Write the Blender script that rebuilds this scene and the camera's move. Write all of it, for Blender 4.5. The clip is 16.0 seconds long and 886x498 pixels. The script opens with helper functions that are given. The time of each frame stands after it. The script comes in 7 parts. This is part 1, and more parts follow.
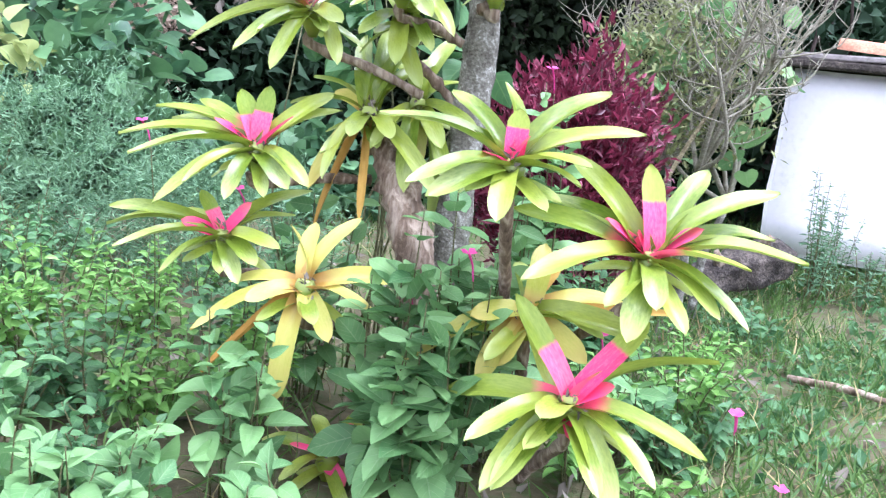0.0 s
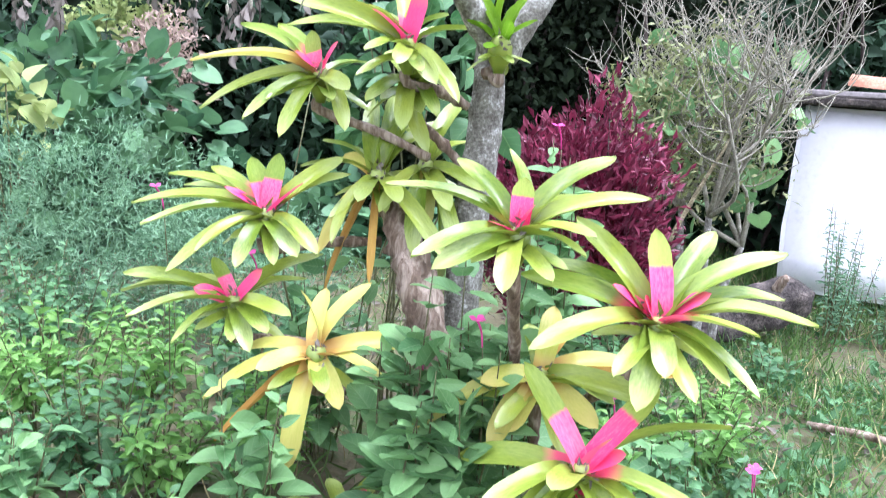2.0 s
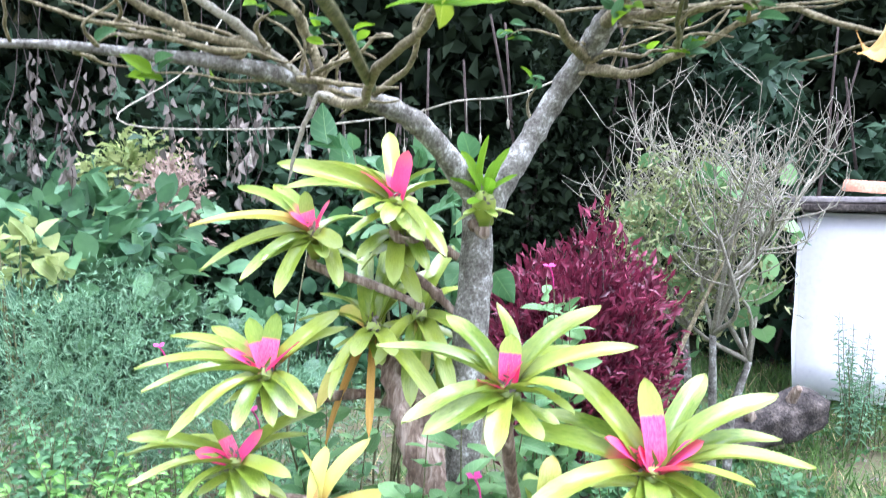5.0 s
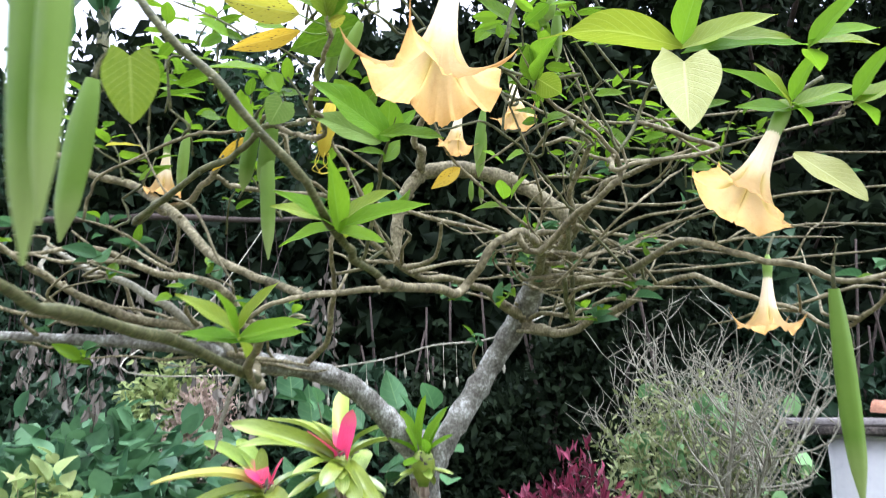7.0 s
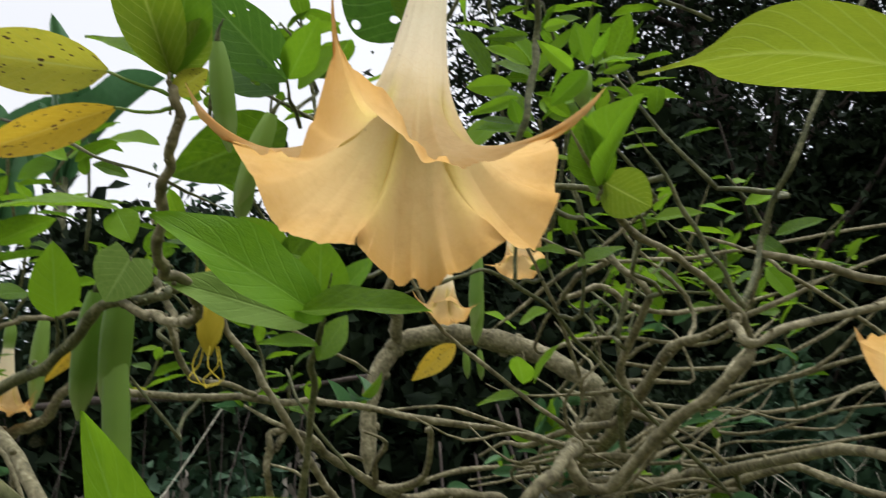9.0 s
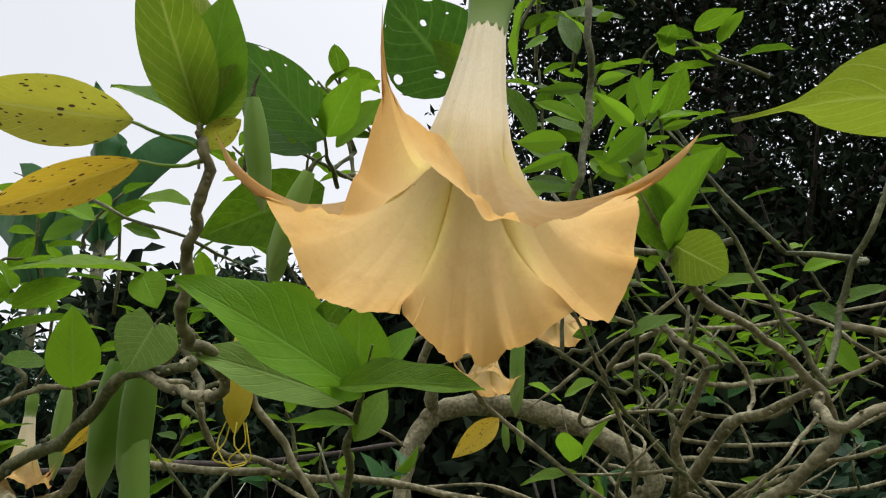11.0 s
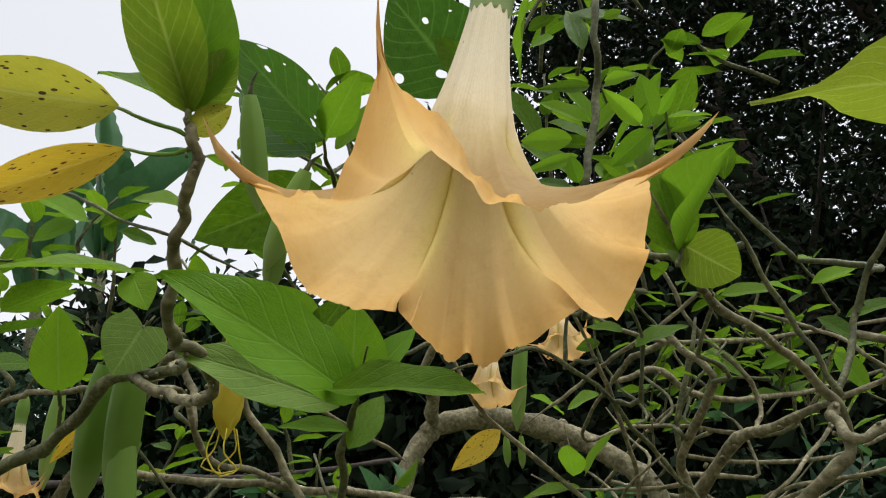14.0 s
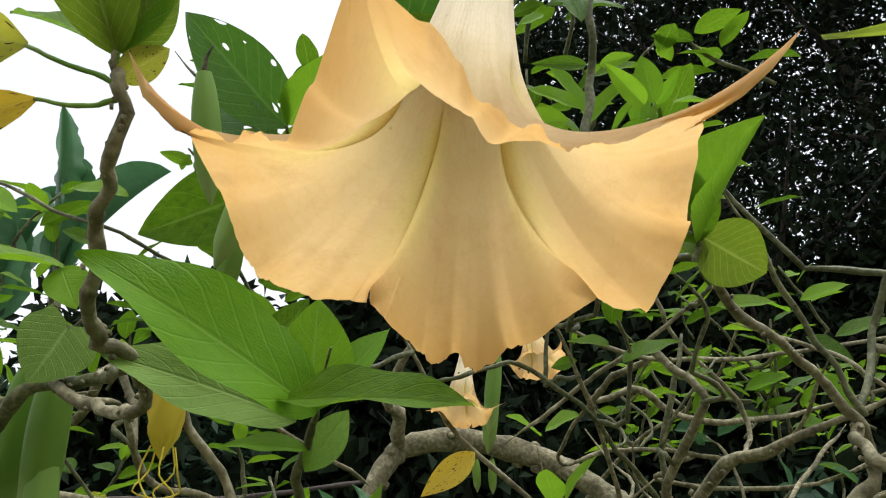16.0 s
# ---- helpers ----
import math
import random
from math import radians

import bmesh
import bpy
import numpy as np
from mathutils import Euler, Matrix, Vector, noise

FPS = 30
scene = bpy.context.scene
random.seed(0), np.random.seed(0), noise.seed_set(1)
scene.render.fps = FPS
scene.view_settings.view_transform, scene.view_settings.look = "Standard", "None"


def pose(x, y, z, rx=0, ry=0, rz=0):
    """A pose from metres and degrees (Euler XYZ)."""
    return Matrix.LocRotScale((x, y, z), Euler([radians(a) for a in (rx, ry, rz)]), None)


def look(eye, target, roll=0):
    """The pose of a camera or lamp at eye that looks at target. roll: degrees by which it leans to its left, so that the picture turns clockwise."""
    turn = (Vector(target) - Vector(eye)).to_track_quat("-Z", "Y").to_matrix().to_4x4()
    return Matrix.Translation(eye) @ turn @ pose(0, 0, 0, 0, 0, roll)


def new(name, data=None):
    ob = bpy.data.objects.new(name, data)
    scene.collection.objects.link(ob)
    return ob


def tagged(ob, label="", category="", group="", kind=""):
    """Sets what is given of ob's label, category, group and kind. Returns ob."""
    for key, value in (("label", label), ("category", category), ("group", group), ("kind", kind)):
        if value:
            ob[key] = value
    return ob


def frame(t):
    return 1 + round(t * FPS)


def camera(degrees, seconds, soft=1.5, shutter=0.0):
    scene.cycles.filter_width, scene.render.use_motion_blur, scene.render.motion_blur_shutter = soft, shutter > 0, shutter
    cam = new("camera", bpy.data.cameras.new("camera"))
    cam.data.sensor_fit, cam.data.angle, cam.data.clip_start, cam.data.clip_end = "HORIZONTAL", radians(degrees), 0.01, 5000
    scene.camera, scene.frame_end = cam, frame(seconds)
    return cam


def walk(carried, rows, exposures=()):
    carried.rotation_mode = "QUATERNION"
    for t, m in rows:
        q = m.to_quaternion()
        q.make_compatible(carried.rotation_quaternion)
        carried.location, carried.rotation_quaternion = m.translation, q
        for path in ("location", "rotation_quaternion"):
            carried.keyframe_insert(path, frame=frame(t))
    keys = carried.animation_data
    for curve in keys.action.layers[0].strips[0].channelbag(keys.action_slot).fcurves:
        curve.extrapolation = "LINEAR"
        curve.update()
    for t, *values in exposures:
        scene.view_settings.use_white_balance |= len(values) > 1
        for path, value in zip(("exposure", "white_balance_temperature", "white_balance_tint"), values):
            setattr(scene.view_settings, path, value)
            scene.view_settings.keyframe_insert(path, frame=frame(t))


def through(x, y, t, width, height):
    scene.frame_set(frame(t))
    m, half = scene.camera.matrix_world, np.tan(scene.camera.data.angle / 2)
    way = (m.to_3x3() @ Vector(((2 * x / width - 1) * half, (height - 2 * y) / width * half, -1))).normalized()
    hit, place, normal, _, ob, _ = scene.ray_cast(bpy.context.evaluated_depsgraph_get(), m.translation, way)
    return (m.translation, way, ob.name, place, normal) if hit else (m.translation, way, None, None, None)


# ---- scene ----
cam = camera(55.3, 16.0, soft=1.1, shutter=0.8)
PATH = [
    (0, (0.270, 0.240, 1.080), (0.134, 2.192, 0.664), 6.0),
    (0.5, (0.264, 0.234, 1.091), (0.101, 2.186, 0.684), 6.1),
    (1, (0.277, 0.247, 1.090), (0.102, 2.199, 0.693), 5.6),
    (1.5, (0.289, 0.247, 1.125), (0.107, 2.198, 0.726), 5.0),
    (2, (0.286, 0.246, 1.164), (0.099, 2.207, 0.817), 4.5),
    (2.5, (0.288, 0.249, 1.172), (0.097, 2.213, 0.848), 4.1),
    (3, (0.289, 0.253, 1.222), (0.097, 2.229, 0.980), 3.7),
    (3.2, (0.291, 0.247, 1.246), (0.094, 2.227, 1.044), 3.4),
    (5.3, (0.379, 0.208, 1.311), (0.119, 2.191, 1.260), 0.7),
    (5.5, (0.422, 0.179, 1.333), (0.140, 2.159, 1.334), 0.6),
    (6, (0.546, 0.149, 1.387), (0.212, 2.116, 1.527), 0.6),
    (6.5, (0.649, 0.144, 1.423), (0.278, 2.088, 1.710), 0.4),
    (7, (0.714, 0.190, 1.443), (0.310, 2.113, 1.817), 0.2),
    (7.5, (0.700, 0.355, 1.471), (0.314, 2.264, 1.926), -0.3),
    (8, (0.632, 0.568, 1.570), (0.358, 2.456, 2.170), -1.4),
    (8.5, (0.607, 0.681, 1.626), (0.353, 2.552, 2.287), -3.7),
    (9, (0.599, 0.714, 1.635), (0.270, 2.555, 2.344), -4.1),
    (9.5, (0.597, 0.726, 1.645), (0.209, 2.531, 2.414), -3.7),
    (12, (0.569, 0.779, 1.659), (0.189, 2.541, 2.526), -2.6),
    (12.5, (0.572, 0.784, 1.659), (0.188, 2.540, 2.536), -2.4),
    (13, (0.571, 0.785, 1.658), (0.188, 2.538, 2.543), -2.4),
    (13.5, (0.572, 0.785, 1.659), (0.189, 2.537, 2.544), -2.4),
    (14, (0.574, 0.785, 1.658), (0.192, 2.537, 2.545), -2.4),
    (14.5, (0.568, 0.797, 1.652), (0.189, 2.545, 2.547), -2.3),
    (15, (0.552, 0.846, 1.678), (0.230, 2.596, 2.591), -2.6),
    (15.5, (0.553, 0.855, 1.679), (0.248, 2.604, 2.600), -2.4),
    (16, (0.551, 0.857, 1.676), (0.254, 2.603, 2.606), -2.6),
]
EXPOSURE = [(0.0, 2.65, 5400, 26), (3.0, 2.7, 5400, 26), (5.5, 2.8, 5250, 25), (6.5, 2.27, 5350, 21), (7.5, 2.05, 5700, 18), (8.5, 1.3, 6100, 13), (9.5, 0.83, 6200, 11), (12.0, 0.83, 6200, 11), (14.5, 0.83, 6200, 11), (15.0, 1.02, 6050, 11), (16.0, 1.12, 6050, 11)]
walk(cam, [(t, look(eye, target, roll)) for t, eye, target, roll in PATH], EXPOSURE)

# ---- world, sun, exposure ----
world = bpy.data.worlds.new("overcast_sky")
scene.world = world
world.use_nodes = True
wn, wl = world.node_tree.nodes, world.node_tree.links
wn.clear()
w_out = wn.new("ShaderNodeOutputWorld")
w_bg = wn.new("ShaderNodeBackground")
w_sky = wn.new("ShaderNodeTexSky")
w_sky.sky_type = "NISHITA"
w_sky.sun_disc = False
w_sky.sun_elevation, w_sky.sun_rotation = radians(76), radians(100)
w_sky.dust_density, w_sky.air_density, w_sky.ozone_density = 4.0, 1.0, 1.0
w_hsv = wn.new("ShaderNodeHueSaturation")
w_hsv.inputs["Saturation"].default_value = 0.02
w_bg.inputs["Strength"].default_value = 0.15
wl.new(w_sky.outputs[0], w_hsv.inputs["Color"])
wl.new(w_hsv.outputs[0], w_bg.inputs["Color"])
wl.new(w_bg.outputs[0], w_out.inputs["Surface"])

sun_data = bpy.data.lights.new("sun", "SUN")
sun_data.energy, sun_data.angle, sun_data.color = 0.5, radians(40), (1.0, 0.96, 0.9)
sun = new("sun", sun_data)
sun.matrix_world = look((2.5, 1.6, 11.0), (0, 2, 1))


# ---- materials ----
def nodes_of(name):
    m = bpy.data.materials.new(name)
    m.use_nodes = True
    nt = m.node_tree
    bsdf = nt.nodes["Principled BSDF"]
    return m, nt, bsdf, nt.nodes["Material Output"]


def node(nt, kind, **settings):
    n = nt.nodes.new("ShaderNode" + kind)
    for key, value in settings.items():
        n.inputs[key].default_value = value
    return n


def ramp(nt, source, stops):
    r = nt.nodes.new("ShaderNodeValToRGB")
    while len(r.color_ramp.elements) < len(stops):
        r.color_ramp.elements.new(0.5)
    for e, (p, c) in zip(r.color_ramp.elements, stops):
        e.position, e.color = p, (*c, 1)
    nt.links.new(source, r.inputs[0])
    return r.outputs[0]


def blend(nt, factor, a, b, mode="MIX"):
    m = nt.nodes.new("ShaderNodeMix")
    m.data_type, m.blend_type = "RGBA", mode
    for socket, value in ((m.inputs[0], factor), (m.inputs[6], a), (m.inputs[7], b)):
        if isinstance(value, (int, float)):
            socket.default_value = value
        elif isinstance(value, tuple):
            socket.default_value = (*value, 1)
        else:
            nt.links.new(value, socket)
    return m.outputs[2]


def arith(nt, op, a, b=0.0, c=0.0):
    m = nt.nodes.new("ShaderNodeMath")
    m.operation = op
    for socket, value in zip(m.inputs, (a, b, c)):
        if isinstance(value, (int, float)):
            socket.default_value = value
        else:
            nt.links.new(value, socket)
    return m.outputs[0]


def texture_noise(nt, scale, detail=4.0, rough=0.55, vector=None):
    n = node(nt, "TexNoise", Scale=scale, Detail=detail, Roughness=rough)
    if vector is None:
        vector = nt.nodes.new("ShaderNodeTexCoord").outputs["Object"]
    nt.links.new(vector, n.inputs["Vector"])
    return n.outputs["Fac"]


def bump(nt, bsdf, height, strength, distance):
    b = node(nt, "Bump", Strength=strength, Distance=distance)
    nt.links.new(height, b.inputs["Height"])
    nt.links.new(b.outputs[0], bsdf.inputs["Normal"])
    return b


def surface(name, stops, scale, rough=0.85, relief=0.4, depth=0.004, fine=8.0, specular=0.3, stretch=1.0):
    """Earth, bark, plaster: a colour ramp over noise at two scales, with relief."""
    m, nt, bsdf, _ = nodes_of(name)
    place = nt.nodes.new("ShaderNodeMapping")
    place.inputs["Scale"].default_value = (1, 1, stretch)
    nt.links.new(nt.nodes.new("ShaderNodeTexCoord").outputs["Object"], place.inputs["Vector"])
    big, small = texture_noise(nt, scale, 6, vector=place.outputs[0]), texture_noise(nt, scale * fine, 5, vector=place.outputs[0])
    mixed = arith(nt, "MULTIPLY_ADD", small, 0.45, arith(nt, "MULTIPLY", big, 0.55))
    nt.links.new(ramp(nt, mixed, stops), bsdf.inputs["Base Color"])
    bsdf.inputs["Roughness"].default_value = rough
    bsdf.inputs["Specular IOR Level"].default_value = specular
    bump(nt, bsdf, mixed, relief, depth)
    return m


def leaf_material(name, low, high, through=0.35, rough=0.45, veins=0.0, vein_colour=None, spots=None, tip=None, base=None,
                  base_end=0.5, base_soft=0.12, holes=False, specular=0.35, split=10.0, gold=None):
    """A leaf: colour between two by piece and noise, side veins from the blade's own coordinates, light let through.
    base: another colour up to base_end of the length. spots: colour of blotches. holes: bitten holes."""
    m, nt, bsdf, out = nodes_of(name)
    geo = nt.nodes.new("ShaderNodeNewGeometry").outputs["Random Per Island"]
    info = nt.nodes.new("ShaderNodeObjectInfo").outputs["Random"]
    uv = nt.nodes.new("ShaderNodeUVMap").outputs[0]
    sep = nt.nodes.new("ShaderNodeSeparateXYZ")
    nt.links.new(uv, sep.inputs[0])
    u, v = sep.outputs[0], sep.outputs[1]
    across = arith(nt, "ABSOLUTE", arith(nt, "SUBTRACT", u, 0.5))
    patch = texture_noise(nt, 14.0, 4)
    pick = arith(nt, "MULTIPLY_ADD", patch, 0.6, arith(nt, "MULTIPLY", arith(nt, "FRACT", arith(nt, "ADD", geo, info)), 0.55))
    colour = ramp(nt, pick, [(0.22, low), (0.85, high)])
    if gold:
        gate = ramp(nt, arith(nt, "FRACT", arith(nt, "MULTIPLY", arith(nt, "ADD", geo, info), 7.31)), [(gold[0] - 0.02, (0, 0, 0)), (gold[0], (1, 1, 1))])
        colour = blend(nt, gate, gold[1], colour)
    if veins:
        wave = arith(nt, "SINE", arith(nt, "MULTIPLY", arith(nt, "MULTIPLY_ADD", texture_noise(nt, 5.0, 2), 0.04, arith(nt, "SUBTRACT", v, arith(nt, "MULTIPLY", across, 0.6))), split * 6.2832))
        side = ramp(nt, arith(nt, "MULTIPLY_ADD", wave, 0.5, 0.5), [(0.93, (0, 0, 0)), (1.0, (1, 1, 1))])
        mid = ramp(nt, across, [(0.0, (1, 1, 1)), (0.035, (0, 0, 0))])
        lines = blend(nt, 1.0, side, mid, "LIGHTEN")
        colour = blend(nt, arith(nt, "MULTIPLY", lines, veins), colour, vein_colour or high)
        colour = blend(nt, arith(nt, "MULTIPLY", mid, 0.45), colour, vein_colour or high)
        crease = arith(nt, "MULTIPLY_ADD", side, -0.5, arith(nt, "MULTIPLY_ADD", mid, -1.0, arith(nt, "MULTIPLY", texture_noise(nt, 60.0, 3), 0.8)))
        bump(nt, bsdf, crease, 0.5, 0.002)
    if tip:
        colour = blend(nt, ramp(nt, arith(nt, "MULTIPLY_ADD", patch, 0.25, v), [(0.75, (0, 0, 0)), (1.1, (1, 1, 1))]), colour, tip)
    if base:
        pale_base = tuple(min(1.0, c * 0.75 + 0.2) for c in base)
        base_tone = ramp(nt, arith(nt, "MULTIPLY_ADD", patch, 0.7, arith(nt, "MULTIPLY", info, 0.3)), [(0.35, base), (0.75, pale_base)])
        edge = arith(nt, "ADD", v, arith(nt, "MULTIPLY", arith(nt, "SUBTRACT", info, 0.5), 0.22))
        edge = arith(nt, "MULTIPLY_ADD", patch, 0.06, edge)
        if base_soft < 0.05:
            colour = blend(nt, ramp(nt, edge, [(base_end - 0.02, (0, 0, 0)), (base_end + 0.02, (1, 1, 1))]), base_tone, colour)
        else:
            pale = tuple(0.5 * a + 0.5 * b for a, b in zip(base, high))
            mixed = blend(nt, ramp(nt, edge, [(base_end - base_soft, (0, 0, 0)), (base_end, (1, 1, 1))]), base, pale)
            colour = blend(nt, ramp(nt, edge, [(base_end, (0, 0, 0)), (base_end + base_soft, (1, 1, 1))]), mixed, colour)
    if spots:
        vor = node(nt, "TexVoronoi", Scale=13.0, Randomness=1.0)
        nt.links.new(uv, vor.inputs["Vector"])
        size = texture_noise(nt, 4.0, 2, vector=uv)
        dots = ramp(nt, arith(nt, "SUBTRACT", vor.outputs["Distance"], arith(nt, "MULTIPLY_ADD", size, 1.2, -0.45)), [(0.0, (1, 1, 1)), (0.06, (0, 0, 0))])
        colour = blend(nt, dots, colour, spots)
    nt.links.new(colour, bsdf.inputs["Base Color"])
    bsdf.inputs["Roughness"].default_value = rough
    bsdf.inputs["Specular IOR Level"].default_value = specular
    trans = nt.nodes.new("ShaderNodeBsdfTranslucent")
    nt.links.new(colour, trans.inputs["Color"])
    mix = node(nt, "MixShader", Fac=through)
    nt.links.new(bsdf.outputs[0], mix.inputs[1])
    nt.links.new(trans.outputs[0], mix.inputs[2])
    last = mix.outputs[0]
    if holes:
        vor = node(nt, "TexVoronoi", Scale=5.0, Randomness=1.0)
        nt.links.new(uv, vor.inputs["Vector"])
        gap = ramp(nt, arith(nt, "SUBTRACT", vor.outputs["Distance"], arith(nt, "MULTIPLY_ADD", texture_noise(nt, 3.0, 2, vector=uv), 0.95, -0.3)), [(0.0, (1, 1, 1)), (0.02, (0, 0, 0))])
        clear = nt.nodes.new("ShaderNodeBsdfTransparent")
        hole = nt.nodes.new("ShaderNodeMixShader")
        nt.links.new(gap, hole.inputs[0])
        nt.links.new(last, hole.inputs[1])
        nt.links.new(clear.outputs[0], hole.inputs[2])
        last = hole.outputs[0]
    nt.links.new(last, out.inputs["Surface"])
    return m


LICHENED = surface("lichen_spotted_bark", [(0.36, (0.05, 0.047, 0.036)), (0.46, (0.125, 0.12, 0.095)), (0.54, (0.195, 0.193, 0.158)), (0.63, (0.42, 0.43, 0.38))], 26, 0.9, 1.0, 0.008, 5)
TWIG = surface("tan_twig_bark", [(0.3, (0.05, 0.042, 0.022)), (0.45, (0.125, 0.11, 0.056)), (0.56, (0.215, 0.19, 0.105)), (0.7, (0.4, 0.365, 0.235))], 36, 0.75, 0.8, 0.004, 4)
GREENWOOD = surface("young_green_bark", [(0.34, (0.03, 0.032, 0.012)), (0.5, (0.08, 0.085, 0.03)), (0.66, (0.2, 0.19, 0.095))], 55, 0.6, 0.8, 0.002, 5)
PALE_TWIG = surface("bleached_twig", [(0.3, (0.11, 0.1, 0.065)), (0.5, (0.27, 0.26, 0.19)), (0.7, (0.52, 0.5, 0.4))], 20, 0.9, 0.5, 0.003)
DARK_BARK = surface("dark_bark", [(0.3, (0.025, 0.02, 0.015)), (0.6, (0.07, 0.055, 0.045)), (0.8, (0.13, 0.11, 0.09))], 6, 0.95, 0.8, 0.02)
DEADWOOD = surface("weathered_deadwood", [(0.32, (0.045, 0.03, 0.02)), (0.47, (0.15, 0.11, 0.075)), (0.62, (0.36, 0.3, 0.23))], 30, 0.95, 1.0, 0.012, 3, stretch=0.12)
SOIL = surface("garden_soil", [(0.3, (0.035, 0.03, 0.014)), (0.5, (0.085, 0.075, 0.038)), (0.62, (0.045, 0.085, 0.02)), (0.8, (0.18, 0.16, 0.09))], 2.2, 0.95, 0.9, 0.03, 12)
PLASTER = surface("whitewashed_plaster", [(0.25, (0.62, 0.63, 0.64)), (0.45, (0.8, 0.8, 0.8)), (0.7, (0.86, 0.86, 0.85))], 3, 0.9, 0.5, 0.01, 9)
CLAY = surface("clay_tile", [(0.3, (0.22, 0.1, 0.06)), (0.55, (0.45, 0.23, 0.14)), (0.8, (0.6, 0.4, 0.28))], 9, 0.9, 0.6, 0.008)
BOARD = surface("grey_weathered_board", [(0.3, (0.12, 0.11, 0.1)), (0.6, (0.3, 0.28, 0.26)), (0.8, (0.48, 0.46, 0.43))], 7, 0.9, 0.7, 0.008)
CHAR = surface("dark_old_log", [(0.36, (0.012, 0.011, 0.009)), (0.5, (0.05, 0.043, 0.036)), (0.68, (0.17, 0.145, 0.12))], 14, 0.95, 1.0, 0.02, 5)
GREY_TWIG = surface("grey_bare_twig", [(0.3, (0.09, 0.085, 0.056)), (0.5, (0.215, 0.207, 0.15)), (0.7, (0.43, 0.415, 0.33))], 20, 0.9, 0.5, 0.003)

BROM = leaf_material("bromeliad_leaf", (0.1, 0.18, 0.012), (0.33, 0.41, 0.05), 0.25, 0.3, tip=(0.37, 0.46, 0.12), specular=0.5, base=(0.12, 0.17, 0.015), base_end=0.12)
BROM_PALE = leaf_material("pale_bromeliad_leaf", (0.33, 0.38, 0.04), (0.55, 0.53, 0.12), 0.25, 0.36, tip=(0.58, 0.52, 0.14), base=(0.42, 0.26, 0.06), base_end=0.22)
BROM_HEART = leaf_material("pink_hearted_bromeliad_leaf", (0.15, 0.25, 0.02), (0.36, 0.44, 0.072), 0.25, 0.33, base=(0.84, 0.06, 0.2), base_end=0.58, base_soft=0.04)
BROM_BLUSH = leaf_material("blushed_bromeliad_leaf", (0.15, 0.25, 0.02), (0.36, 0.44, 0.072), 0.25, 0.33, base=(0.8, 0.12, 0.2), base_end=0.3, base_soft=0.06)
BROM_PINK = leaf_material("pink_bromeliad_heart_leaf", (0.8, 0.03, 0.16), (0.9, 0.09, 0.26), 0.25, 0.35, tip=(0.8, 0.14, 0.2))
BROM_DEAD = leaf_material("withered_bromeliad_leaf", (0.4, 0.2, 0.03), (0.6, 0.4, 0.1), 0.2, 0.7)
LEAF = leaf_material("angels_trumpet_leaf", (0.04, 0.1, 0.004), (0.17, 0.31, 0.01), 0.5, 0.38, 0.12, (0.2, 0.34, 0.04), gold=(0.02, (0.5, 0.42, 0.05)), specular=0.2, split=7)
LEAF_FRESH = leaf_material("fresh_green_leaf", (0.12, 0.27, 0.008), (0.2, 0.37, 0.014), 0.5, 0.42, 0.16, (0.24, 0.42, 0.06), specular=0.15, split=7)
LEAF_PALE = leaf_material("pale_underside_leaf", (0.13, 0.22, 0.035), (0.22, 0.33, 0.065), 0.35, 0.65, 0.3, (0.3, 0.42, 0.12), split=8, specular=0.15)
LEAF_LIME = leaf_material("lime_leaf", (0.15, 0.25, 0.01), (0.28, 0.36, 0.022), 0.45, 0.45, 0.3, (0.42, 0.5, 0.1))
LEAF_YELLOW = leaf_material("pale_yellow_green_leaf", (0.22, 0.25, 0.04), (0.31, 0.32, 0.085), 0.3, 0.5, 0.15, (0.6, 0.6, 0.25))
LEAF_SPOTTED = leaf_material("spotted_olive_leaf", (0.34, 0.35, 0.025), (0.5, 0.46, 0.045), 0.5, 0.5, 0.2, (0.44, 0.46, 0.12), spots=(0.06, 0.035, 0.015))
LEAF_GOLD = leaf_material("yellowed_leaf", (0.55, 0.36, 0.02), (0.72, 0.5, 0.04), 0.4, 0.5, 0.2, (0.72, 0.56, 0.12), spots=(0.1, 0.045, 0.02))
LEAF_HOLED = leaf_material("insect_bitten_leaf", (0.04, 0.11, 0.01), (0.09, 0.21, 0.02), 0.4, 0.45, 0.3, (0.16, 0.3, 0.05), holes=True, split=8)
# darker, bluer copy of the trumpet leaf; the crown's inner shade is in its colour
LEAF_SHADED = leaf_material("shaded_bluish_leaf", (0.028, 0.085, 0.03), (0.085, 0.19, 0.07), 0.4, 0.5, 0.2, (0.14, 0.26, 0.1), specular=0.2, split=7)
BUD = leaf_material("green_bud_skin", (0.14, 0.26, 0.03), (0.25, 0.385, 0.065), 0.3, 0.5, 0.0, tip=(0.32, 0.42, 0.13))
SHRUB = leaf_material("broad_shrub_leaf", (0.035, 0.1, 0.048), (0.13, 0.26, 0.11), 0.3, 0.5)
FERNY = leaf_material("feathery_herb_leaf", (0.06, 0.145, 0.07), (0.17, 0.3, 0.155), 0.3, 0.6)
SPRAY = leaf_material("grey_green_spray_leaf", (0.1, 0.13, 0.042), (0.28, 0.31, 0.13), 0.3, 0.6)
PALE_LEAF = leaf_material("pale_yellowish_leaf", (0.22, 0.31, 0.09), (0.4, 0.46, 0.17), 0.4, 0.6, 0.1, (0.46, 0.52, 0.26))
HERB_DARK = leaf_material("dark_weed_leaf", (0.03, 0.1, 0.034), (0.1, 0.23, 0.085), 0.3, 0.5, 0.2, (0.2, 0.34, 0.12), split=5)
